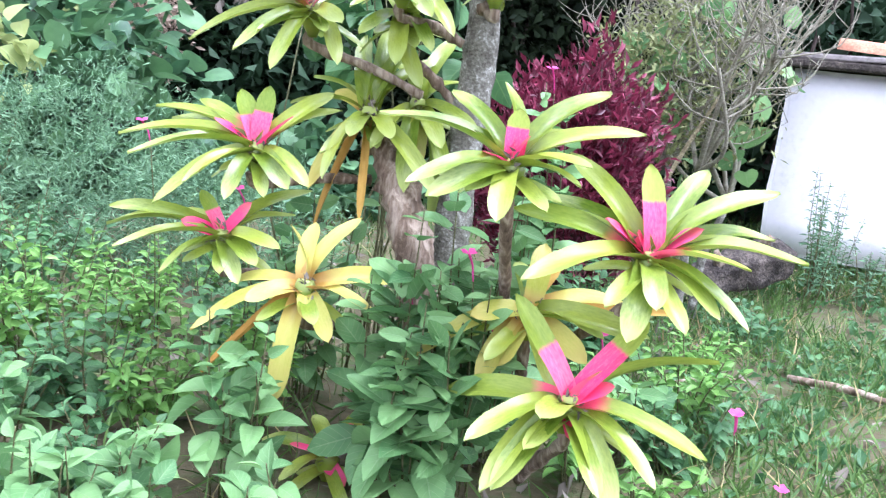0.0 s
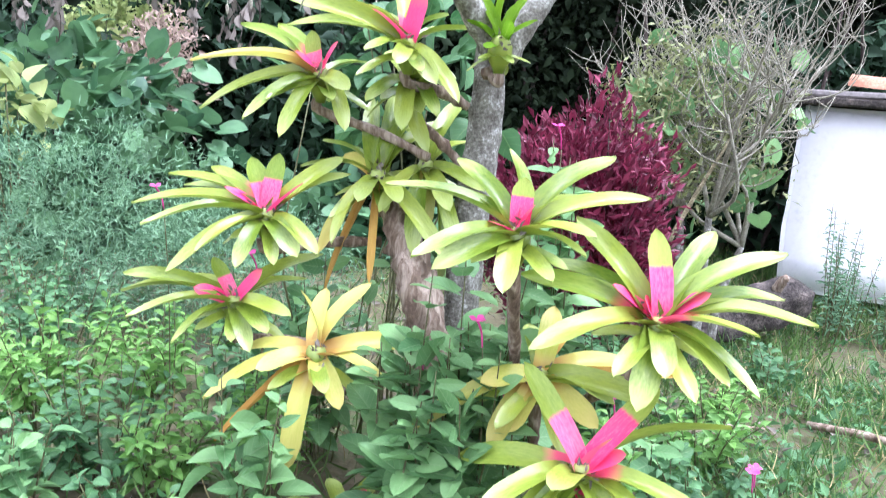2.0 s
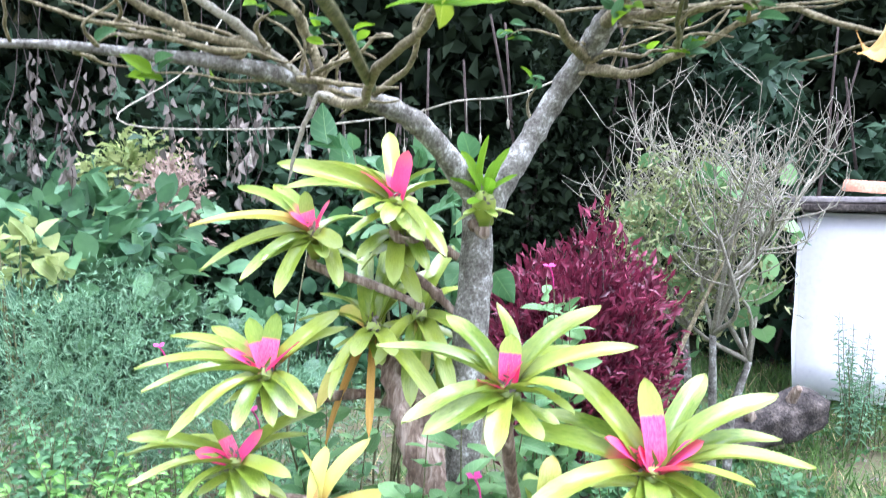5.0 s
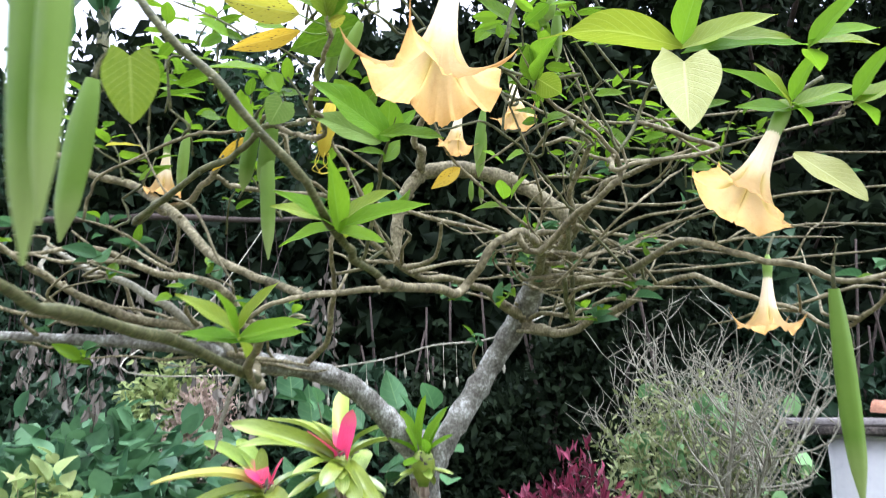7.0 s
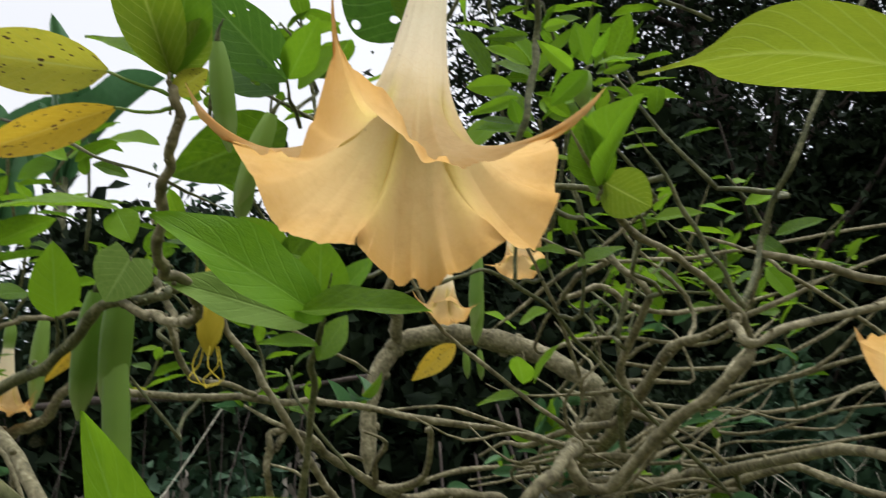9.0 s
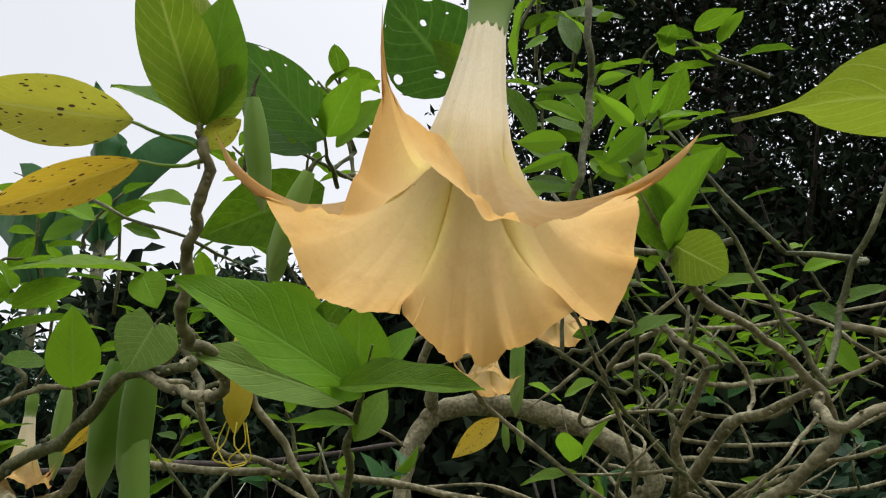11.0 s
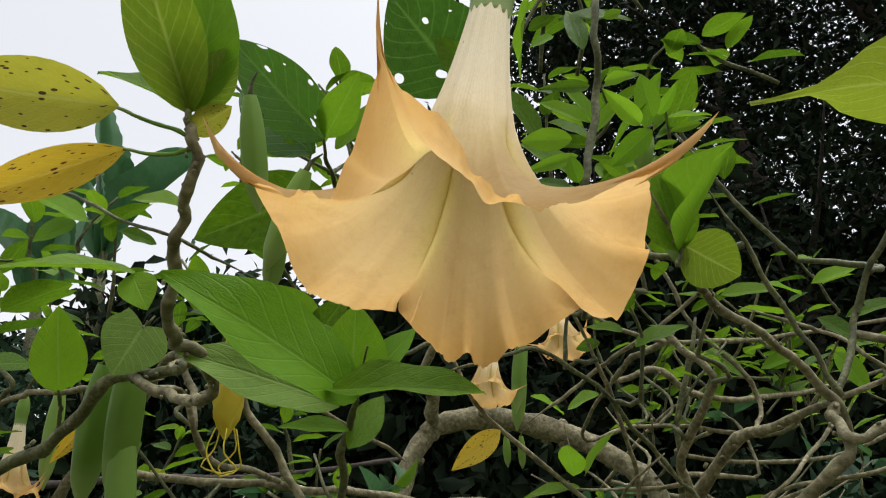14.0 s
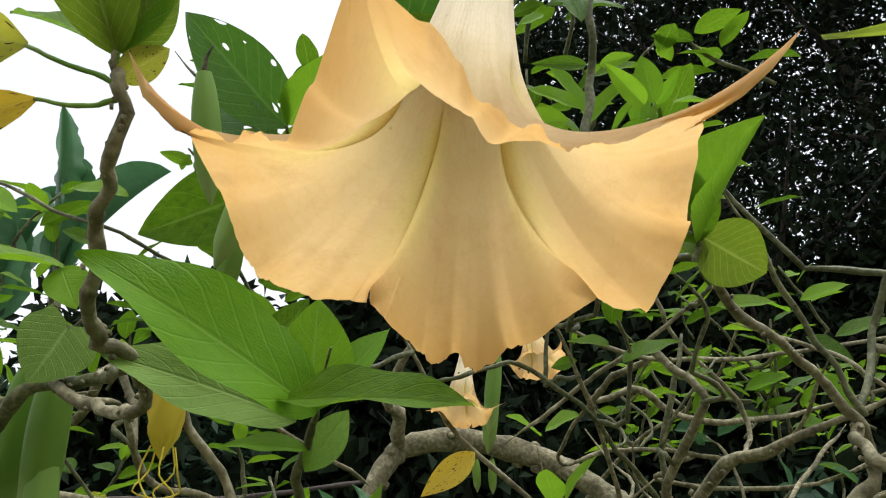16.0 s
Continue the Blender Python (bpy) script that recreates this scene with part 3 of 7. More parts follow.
def trumpet_surface(length, lobes, webs, n, k, seed, roll=None):
    """Skin of a trumpet flower hanging from (0, 0, length), in tube lengths. lobes: angle, reach and height of each lobe,
    reach and height of its thread tip; webs: angle, reach and height of the rim between lobes. roll: angle, half width and depth of a deeper rolled lip."""
    r = np.random.default_rng(seed)
    turns = np.array([np.radians(q[0]) for q in lobes])
    rim_a = list(turns) + [np.radians(q[0]) for q in webs]
    near = np.concatenate([q + np.linspace(-0.1, 0.1, k // 12) for q in turns]) % (2 * np.pi)
    a = np.sort(np.concatenate([np.linspace(0, 2 * np.pi, k, endpoint=False), near]))
    a = np.append(a, a[0] + 2 * np.pi)
    k = len(a) - 1
    reach = between_angles(a, rim_a, [q[1] for q in lobes] + [q[1] for q in webs])
    high = between_angles(a, rim_a, [q[2] for q in lobes] + [q[2] for q in webs])
    order = np.sort(turns % (2 * np.pi))
    steps = np.concatenate([order, [order[0] + 2 * np.pi]])
    u = np.interp((a - order[0]) % (2 * np.pi) + order[0], steps, np.arange(6))
    u[1:] += 5 * np.cumsum(np.diff(u) < -2.5)
    web = np.abs(np.sin(np.pi * u))
    phase = r.uniform(0, 6.28, 4)
    calm = np.clip(1 - 2.5 * np.maximum(high, 0), 0.1, 1)
    ruffle = calm * web * (0.016 * np.sin(9 * a + phase[0]) + 0.012 * np.sin(19 * a + phase[1]) + 0.003 * np.sin(37 * a + phase[2]) + 0.0015 * np.sin(71 * a + phase[3]))
    nick = 0.012 * calm**4 * web * np.convolve(r.normal(size=k + 1), np.ones(4) / 4, "same")
    verts, uvs = [], []
    for s in np.linspace(0, 1, n):
        if s < 0.36:
            f = s / 0.36
            rad = (0.078 + 0.05 * f + 0.027 * f**3) * (1 + 0.02 * np.cos(15 * np.pi * 2 * u / 5)) * np.ones_like(a)
            z = np.full_like(a, 1 - 0.52 * f)
        else:
            f = (s - 0.36) / 0.64
            knee_r, knee_z = 0.13 + 0.2 * reach, 0.12 - 0.45 * np.maximum(high, 0) + 0.45 * np.minimum(high, 0)
            if roll:
                off = np.abs((a - np.radians(roll[0]) + np.pi) % (2 * np.pi) - np.pi)
                aside = off / np.radians(roll[1])
                knee_z = knee_z - roll[2] * np.clip(1 - aside ** 2, 0, 1) * (2.5 * aside - 0.35)
            rad = (1 - f) ** 2 * 0.155 + 2 * f * (1 - f) * knee_r + f * f * reach
            z = (1 - f) ** 2 * 0.48 + 2 * f * (1 - f) * knee_z + f * f * high
            rad = rad * (1 + 0.02 * np.cos(15 * np.pi * 2 * u / 5) * (1 - f) ** 2)
            lean = f * (1 - f) * 4
            if roll:
                lean = lean * (1 - 0.85 * np.clip(1.4 - off / np.radians(roll[1]), 0, 1))
            rad = rad + 0.11 * (web**0.5 - 0.75) * lean
            z = z + ruffle * f**4 * 1.6 + nick * f**14
            rad = rad + ruffle * f**4 * 0.9
            for angle, l_r, l_h, t_r, t_h, *broad in lobes:
                off = np.abs((a - np.radians(angle) + np.pi) % (2 * np.pi) - np.pi)
                pull = np.clip(1 - off / ((broad or [0.26])[0] * (1 - f**4) + 0.05 * (broad or [0.26])[0] + 0.003), 0, 1) ** 1.5 * f**8
                rad = rad + (t_r - l_r) * pull * (1.25 - 0.25 * pull)
                z = z + (t_h - l_h) * pull ** 1.7
        verts.append(np.stack([rad * np.cos(a), rad * np.sin(a), z], -1) * length)
        uvs.append(np.stack([(u + 0.5) / 5, np.full_like(a, s * 0.995)], -1))
    faces = [(i * (k + 1) + j, i * (k + 1) + j + 1, (i + 1) * (k + 1) + j + 1, (i + 1) * (k + 1) + j) for i in range(n - 1) for j in range(k)]
    return np.concatenate(verts), faces, np.concatenate(uvs)


def trumpet(top, mouth, width, label, turn=0.0, fine=False, lobes=None, webs=None, roll=None):
    """A hanging trumpet flower: calyx, ribbed tube, five flared lobes with long recurved tips."""
    length = (Vector(top) - Vector(mouth)).length
    m = axis_frame(top, mouth, turn)
    n, k = (90, 420) if fine else (26, 70)
    seed = int(width * 10000) + 5
    r = np.random.default_rng(seed)
    half = 0.42 * width / length
    if lobes is None:
        lobes = [(72 * i + r.uniform(-8, 8), half * r.uniform(0.9, 1.1), r.uniform(0.0, 0.2), half * r.uniform(1.2, 1.4), r.uniform(0.1, 0.4)) for i in range(5)]
        webs = [(72 * i + 36, half * r.uniform(0.8, 0.95), r.uniform(-0.06, 0.04)) for i in range(5)]
    verts, faces, uvs = trumpet_surface(length, lobes, webs, n, k, seed, roll)
    flower = item("flower", mesh_of("flower", verts, faces, uvs), PETAL, tree, label, m)
    neck = length * 0.075
    sleeve = tube([(0, 0, length * 1.42, neck * 0.4), (0, 0, length * 1.34, neck * 0.9), (0, 0, length * 1.2, neck * 1.25), (0, 0, length * 1.06, neck * 1.12), (0, 0, length * 0.965, neck * 1.08)], 4, 15)
    item("calyx", mesh_of("calyx", *sleeve), BUD, flower, "pale green calyx")
    stalk = tube([(0, 0, length * 1.4, neck * 0.4), (neck, 0, length * 1.6, neck * 0.36), (neck * 3, 0, length * 1.85, neck * 0.36)], 4, 7)
    item("stalk", mesh_of("stalk", *stalk), GREENWOOD, flower)
    return flower


def bud(top, bottom, width, spent=False):
    """A hanging long green bud, ribbed; spent: with the shrivelled yellow flower hanging out."""
    length = (Vector(top) - Vector(bottom)).length
    m = axis_frame(top, bottom, 0)
    w = width / 2
    n, k = 18, 20
    verts, uvs = [], []
    for i in range(n):
        s = i / (n - 1)
        for j in range(k + 1):
            a = 2 * np.pi * j / k
            rad = w * (0.22 + 0.78 * np.sin(np.pi * np.clip(s * 0.93 + 0.05, 0, 1)) ** 0.6) * (1 + 0.06 * np.cos(5 * a) + 0.025 * np.sin(3 * a + 9 * s))
            if spent:
                rad *= 0.75 + 0.3 * np.cos(3 * a + 8 * s) * np.cos(5 * s + 2 * a)
            if s > 0.8:
                rad *= max(0.06, (1 - s) / 0.2) ** 0.5
            verts.append((rad * np.cos(a), rad * np.sin(a), length * (1 - s)))
            uvs.append((j / k, s))
    faces = [(i * (k + 1) + j, i * (k + 1) + j + 1, (i + 1) * (k + 1) + j + 1, (i + 1) * (k + 1) + j) for i in range(n - 1) for j in range(k)]
    ob = item("bud", mesh_of("bud", np.array(verts), faces, np.array(uvs)), WILT if spent else BUD, tree, "shrivelled yellow flower" if spent else "long hanging green bud", m)
    stalk = tube([(0, 0, length * 0.99, w * 0.25), (w * 0.2, 0, length * 1.1, w * 0.16), (w * 0.8, 0, length * 1.2, w * 0.05)], 3, 6)
    item("stalk", mesh_of("stalk", *stalk), GREENWOOD, ob)
    if spent:
        for q in range(5):
            a = q * 1.3
            th = tube([(w * 0.5 * np.cos(a), w * 0.5 * np.sin(a), 0.1 * length, w * 0.035), (w * 0.8 * np.cos(a), w * 0.8 * np.sin(a), -0.1 * length, w * 0.03), (w * 0.9 * np.cos(a + 0.9), w * np.sin(a + 0.9), -0.24 * length, w * 0.026), (w * 0.5 * np.cos(a + 1.8), w * np.sin(a), -0.3 * length, w * 0.015)], 3, 5)
            item("tendril", mesh_of("tendril", *th), WILT, ob)
    return ob


def shoot(base, tip, n, size, seed):
    """A thin green shoot with leaves set round it, larger below, each on a short stalk."""
    r = np.random.default_rng(seed)
    base, tip = np.array(base), np.array(tip)
    mid = (base + tip) / 2 + r.normal(0, 0.012, 3)
    best, far = nearest_wood(base)
    if 0.015 < far < 0.14:
        bow = (best[:3] + base) / 2 + np.array([r.normal(0, 0.2 * far), r.normal(0, 0.2 * far), -0.1 * far])
        limb([(*best[:3], 0.003), (*bow, 0.0026), (*base, 0.0024)], GREENWOOD, tree, "shoot", "", 6)
    limb([(*base, 0.0024), (*mid, 0.0021), (*tip, 0.0014)], GREENWOOD, tree, "shoot", "", 6)
    for k in range(n):
        s = 0.35 + 0.65 * (k + 0.5) / n
        start = base + (tip - base) * s
        a = k * 2.4 + r.uniform(0, 0.6)
        out = np.array([np.cos(a), np.sin(a), r.uniform(-0.1, 0.7)])
        ln = size * (1.35 - 0.5 * s) * r.uniform(0.8, 1.25)
        one_leaf(("broad", "long", "flat", "wavy")[k % 4], start + out * 0.006, start + unit(out) * (ln + 0.006), ln * r.uniform(0.36, 0.5), unit(np.array([0, -0.25, 1.0]) + 0.35 * r.normal(size=3)), LEAF, tree)


# ---- crown of the angel's trumpet ----
# trunk and the two main limbs
limb([(0.136, 2.592, 0.138, 0.0710), (0.128, 2.592, 0.381, 0.0573), (0.128, 2.591, 0.616, 0.0497), (0.134, 2.615, 0.872, 0.0507), (0.148, 2.635, 1.107, 0.0485), (0.150, 2.625, 1.290, 0.0430), (0.150, 2.590, 1.370, 0.0360)], LICHENED, tree, "trunk", "grey lichen-spotted trunk", 12, 0.05, 0.1, 6, bend=0.0)
limb([(0.193, 2.535, 1.283, 0.0389), (0.142, 2.522, 1.330, 0.0360), (0.085, 2.451, 1.420, 0.0310), (0.005, 2.359, 1.507, 0.0280), (-0.092, 2.289, 1.548, 0.0275), (-0.182, 2.205, 1.559, 0.0250), (-0.264, 2.121, 1.583, 0.0215), (-0.370, 2.013, 1.596, 0.0174), (-0.508, 1.932, 1.599, 0.0130), (-0.651, 1.849, 1.603, 0.0095), (-0.797, 1.768, 1.592, 0.0074)], LICHENED, tree, "limb", "grey limb blotched with lichen", 10, 0.05, 0.12, 6, bend=0.0)
limb([(0.186, 2.532, 1.291, 0.0389), (0.232, 2.552, 1.368, 0.0360), (0.298, 2.606, 1.488, 0.0330), (0.374, 2.632, 1.619, 0.0330), (0.442, 2.597, 1.715, 0.0340), (0.484, 2.520, 1.784, 0.0314), (0.507, 2.443, 1.830, 0.0076)], LICHENED, tree, "limb", "grey limb blotched with lichen", 10, 0.05, 0.12, 6, bend=0.0)
# boughs that fan out from the limbs
limb([(0.459, 2.587, 1.681, 0.0273), (0.566, 2.512, 1.646, 0.0169), (0.661, 2.420, 1.684, 0.0147), (0.789, 2.332, 1.739, 0.0126), (0.891, 2.247, 1.752, 0.0107), (0.981, 2.172, 1.702, 0.0089), (1.071, 2.095, 1.659, 0.0072), (1.139, 2.015, 1.608, 0.0068), (1.183, 1.915, 1.635, 0.0070), (1.210, 1.810, 1.668, 0.0060)], TWIG, tree, "branch")
limb([(0.444, 2.579, 1.705, 0.0273), (0.375, 2.451, 1.754, 0.0184), (0.323, 2.232, 1.754, 0.0140), (0.250, 2.060, 1.757, 0.0111), (0.179, 1.931, 1.808, 0.0087), (0.136, 1.864, 1.839, 0.0072)], TWIG, tree, "branch")
limb([(0.484, 2.520, 1.784, 0.0283), (0.547, 2.014, 1.779, 0.0161), (0.560, 1.658, 1.749, 0.0110), (0.548, 1.475, 1.715, 0.0088), (0.526, 1.437, 1.675, 0.0094), (0.480, 1.457, 1.629, 0.0104), (0.458, 1.301, 1.604, 0.0092), (0.449, 1.146, 1.588, 0.0080), (0.442, 1.123, 1.593, 0.0066)], TWIG, tree, "branch", "long bare branch")
limb([(0.450, 1.168, 1.587, 0.0061), (0.432, 1.088, 1.602, 0.0073), (0.427, 1.042, 1.620, 0.0070), (0.406, 0.933, 1.674, 0.0069), (0.350, 0.876, 1.747, 0.0066), (0.270, 0.864, 1.831, 0.0065), (0.206, 0.879, 1.897, 0.0057), (0.120, 0.894, 1.994, 0.0051), (0.000, 0.918, 2.120, 0.0039)], GREENWOOD, tree, "branch", "long bare branch")
limb([(0.439, 1.267, 1.601, 0.0052), (0.305, 1.382, 1.613, 0.0076), (0.228, 1.457, 1.625, 0.0090), (0.121, 1.532, 1.657, 0.0107), (0.033, 1.558, 1.699, 0.0120), (-0.123, 1.627, 1.814, 0.0141), (-0.286, 1.742, 1.903, 0.0131), (-0.390, 1.733, 1.944, 0.0108), (-0.494, 1.700, 2.003, 0.0084)], TWIG, tree, "branch")
limb([(-0.175, 1.715, 1.841, 0.0115), (-0.114, 1.702, 1.866, 0.0102), (-0.058, 1.684, 1.911, 0.0095), (0.030, 1.631, 1.958, 0.0081), (0.102, 1.570, 1.977, 0.0062)], TWIG, tree, "branch")
limb([(-0.092, 2.287, 1.559, 0.0132), (0.036, 2.096, 1.607, 0.0107), (0.086, 1.985, 1.699, 0.0089), (0.116, 1.871, 1.780, 0.0072)], TWIG, tree, "branch")
limb([(-0.302, 2.073, 1.631, 0.0178), (-0.433, 1.988, 1.658, 0.0160), (-0.542, 1.900, 1.723, 0.0130), (-0.595, 1.829, 1.765, 0.0108), (-0.641, 1.704, 1.825, 0.0084)], TWIG, tree, "branch")
limb([(-0.237, 2.126, 1.586, 0.0153), (-0.314, 2.064, 1.664, 0.0178), (-0.392, 1.986, 1.711, 0.0147), (-0.495, 1.954, 1.763, 0.0120), (-0.598, 1.923, 1.815, 0.0080)], PALE_TWIG, tree, "branch", "bleached lichen-crusted branch")
limb([(-0.179, 2.164, 1.560, 0.0182), (-0.202, 2.138, 1.670, 0.0182), (-0.245, 2.065, 1.732, 0.0164), (-0.351, 1.985, 1.764, 0.0134), (-0.475, 1.898, 1.806, 0.0104), (-0.570, 1.831, 1.784, 0.0076), (-0.680, 1.753, 1.799, 0.0062)], TWIG, tree, "branch")
limb([(-0.330, 2.017, 1.619, 0.0120), (-0.456, 1.936, 1.634, 0.0091), (-0.538, 1.865, 1.641, 0.0076), (-0.613, 1.794, 1.660, 0.0062), (-0.670, 1.727, 1.671, 0.0054)], TWIG, tree, "branch")
limb([(-0.179, 2.167, 1.546, 0.0211), (-0.020, 1.848, 1.483, 0.0129), (0.066, 1.600, 1.517, 0.0120), (0.166, 1.408, 1.541, 0.0113), (0.206, 1.309, 1.561, 0.0080), (0.207, 1.286, 1.571, 0.0055)], TWIG, tree, "branch")
limb([(-0.170, 2.068, 1.528, 0.0094), (-0.205, 2.076, 1.449, 0.0087), (-0.227, 2.086, 1.377, 0.0060)], PALE_TWIG, tree, "branch", "broken hanging twig")
limb([(0.523, 2.361, 1.842, 0.0279), (0.600, 2.313, 1.904, 0.0259), (0.528, 2.334, 1.986, 0.0279), (0.437, 2.356, 2.043, 0.0316), (0.319, 2.335, 2.075, 0.0317), (0.222, 2.316, 2.067, 0.0302), (0.177, 2.295, 2.017, 0.0270), (0.154, 2.284, 1.947, 0.0252), (0.149, 2.280, 1.855, 0.0221)], TWIG, tree, "branch", "arched grey bough blotched with lichen", 10, 0.05, 0.15, 6, bend=0.0)
limb([(0.205, 2.293, 2.062, 0.0195), (0.223, 2.246, 2.108, 0.0162), (0.222, 2.188, 2.135, 0.0129), (0.270, 2.137, 2.181, 0.0098)], TWIG, tree, "branch")
limb([(0.530, 2.267, 1.796, 0.0239), (0.599, 2.070, 1.813, 0.0165), (0.681, 1.917, 1.887, 0.0117), (0.760, 1.826, 1.905, 0.0083), (0.865, 1.790, 1.934, 0.0032)], TWIG, tree, "branch")
limb([(0.535, 2.377, 1.770, 0.0250), (0.642, 2.197, 1.740, 0.0174), (0.734, 2.111, 1.751, 0.0140), (0.813, 1.614, 1.716, 0.0084), (0.882, 1.471, 1.669, 0.0075), (0.954, 1.448, 1.650, 0.0072), (1.019, 1.417, 1.615, 0.0061), (1.092, 1.377, 1.629, 0.0048)], TWIG, tree, "branch")
limb([(0.537, 2.271, 1.783, 0.0182), (0.580, 2.069, 1.800, 0.0127), (0.627, 1.916, 1.835, 0.0099), (0.630, 1.835, 1.880, 0.0084), (0.666, 1.749, 1.933, 0.0070)], TWIG, tree, "branch")
limb([(0.573, 2.477, 1.830, 0.0083), (0.834, 2.311, 1.892, 0.0068), (1.066, 2.145, 1.917, 0.0051), (1.255, 2.010, 1.894, 0.0031)], TWIG, tree, "branch")
limb([(0.586, 2.574, 1.961, 0.0077), (0.930, 2.576, 1.894, 0.0067), (1.209, 2.543, 1.935, 0.0054), (1.441, 2.524, 1.914, 0.0035)], TWIG, tree, "branch")
limb([(0.567, 1.863, 1.774, 0.0048), (0.509, 1.809, 1.829, 0.0042), (0.408, 1.740, 1.919, 0.0035), (0.372, 1.690, 2.000, 0.0023)], TWIG, tree, "branch")
limb([(0.665, 2.384, 1.797, 0.0061), (0.923, 2.396, 1.798, 0.0054), (1.143, 2.396, 1.818, 0.0044), (1.358, 2.402, 1.835, 0.0029)], TWIG, tree, "branch")
limb([(0.491, 2.555, 1.960, 0.0068), (0.615, 2.395, 2.054, 0.0057), (0.745, 2.246, 2.099, 0.0044), (0.801, 2.098, 2.183, 0.0027)], TWIG, tree, "branch")
limb([(0.620, 2.137, 1.785, 0.0055), (0.747, 2.066, 1.859, 0.0047), (0.908, 2.013, 1.874, 0.0038), (0.976, 1.945, 1.927, 0.0024)], TWIG, tree, "branch")
limb([(0.647, 2.230, 1.955, 0.0054), (0.875, 2.240, 1.932, 0.0048), (1.131, 2.232, 2.033, 0.0039), (1.320, 2.236, 2.031, 0.0025)], TWIG, tree, "branch")
limb([(0.654, 2.365, 1.883, 0.0057), (0.827, 2.328, 1.826, 0.0049), (1.004, 2.277, 1.849, 0.0040), (1.172, 2.243, 1.838, 0.0025)], TWIG, tree, "branch")
limb([(0.557, 2.716, 1.819, 0.0061), (0.737, 2.673, 1.802, 0.0053), (0.832, 2.601, 1.843, 0.0043), (0.964, 2.559, 1.831, 0.0028)], TWIG, tree, "branch")
limb([(0.569, 1.853, 1.829, 0.0041), (0.562, 1.776, 1.896, 0.0036), (0.544, 1.699, 1.958, 0.0029), (0.512, 1.626, 2.022, 0.0018)], TWIG, tree, "branch")
limb([(-0.124, 1.642, 1.713, 0.0039), (-0.167, 1.594, 1.751, 0.0034), (-0.195, 1.554, 1.767, 0.0028), (-0.257, 1.511, 1.788, 0.0018)], TWIG, tree, "branch")
limb([(0.088, 1.427, 1.679, 0.0030), (0.035, 1.431, 1.764, 0.0028), (-0.024, 1.442, 1.801, 0.0023), (-0.076, 1.442, 1.883, 0.0016)], TWIG, tree, "branch")
# branches close to the open flower
limb([(-0.057, 1.412, 1.750, 0.0088), (0.085, 1.359, 1.803, 0.0082), (0.141, 1.338, 1.824, 0.0079), (0.199, 1.315, 1.849, 0.0073), (0.240, 1.300, 1.852, 0.0064), (0.278, 1.286, 1.850, 0.0048)], GREENWOOD, tree, "branch", scars=0.5)
limb([(0.232, 1.298, 1.853, 0.0056), (0.270, 1.283, 1.830, 0.0053), (0.301, 1.263, 1.815, 0.0054), (0.324, 1.245, 1.817, 0.0052), (0.328, 1.229, 1.826, 0.0051), (0.324, 1.202, 1.834, 0.0058), (0.331, 1.176, 1.842, 0.0054), (0.349, 1.147, 1.862, 0.005), (0.368, 1.122, 1.876, 0.0046), (0.379, 1.105, 1.891, 0.0045), (0.380, 1.098, 1.905, 0.0042), (0.379, 1.094, 1.914, 0.0020)], TWIG, tree, "branch", "knobbly grey-brown branch", 10, 0.05, 0.2, 6, scars=0.6)
limb([(0.269, 1.303, 1.859, 0.0040), (0.291, 1.310, 1.854, 0.0046), (0.308, 1.324, 1.834, 0.0044), (0.322, 1.345, 1.799, 0.0044), (0.340, 1.367, 1.762, 0.0046), (0.364, 1.470, 1.682, 0.0050)], TWIG, tree, "branch", scars=0.5)
limb([(0.331, 1.423, 1.669, 0.0045), (0.376, 1.333, 1.754, 0.0041), (0.392, 1.299, 1.783, 0.0038), (0.406, 1.271, 1.800, 0.0026), (0.417, 1.248, 1.806, 0.0017)], GREENWOOD, tree, "branch", scars=0.5)
limb([(0.613, 1.253, 1.880, 0.0027), (0.621, 1.273, 1.867, 0.0031), (0.640, 1.317, 1.856, 0.0036), (0.671, 1.362, 1.847, 0.0042), (0.698, 1.397, 1.835, 0.0045), (0.719, 1.428, 1.805, 0.0062), (0.713, 1.441, 1.777, 0.0070), (0.675, 1.468, 1.752, 0.0077), (0.587, 1.534, 1.696, 0.0083)], TWIG, tree, "branch")
limb([(0.671, 1.379, 1.928, 0.0023), (0.695, 1.406, 1.884, 0.0027), (0.708, 1.415, 1.849, 0.0027), (0.721, 1.421, 1.820, 0.0032)], GREENWOOD, tree, "branch", scars=0.5)
limb([(0.879, 1.442, 2.096, 0.0036), (0.800, 1.430, 1.972, 0.0033), (0.769, 1.449, 1.922, 0.0035), (0.753, 1.463, 1.887, 0.0038), (0.723, 1.440, 1.829, 0.0041)], GREENWOOD, tree, "branch", scars=0.5)
limb([(0.711, 1.391, 1.785, 0.0058), (0.745, 1.395, 1.792, 0.0051), (0.864, 1.461, 1.826, 0.0055)], TWIG, tree, "branch", scars=0.5)
limb([(0.617, 1.333, 2.335, 0.0046), (0.594, 1.349, 2.179, 0.0043), (0.585, 1.353, 2.122, 0.0047), (0.584, 1.372, 2.085, 0.0049), (0.571, 1.373, 2.032, 0.0052), (0.558, 1.370, 1.986, 0.0049), (0.547, 1.384, 1.954, 0.0040)], GREENWOOD, tree, "branch", "dark upright shoot")
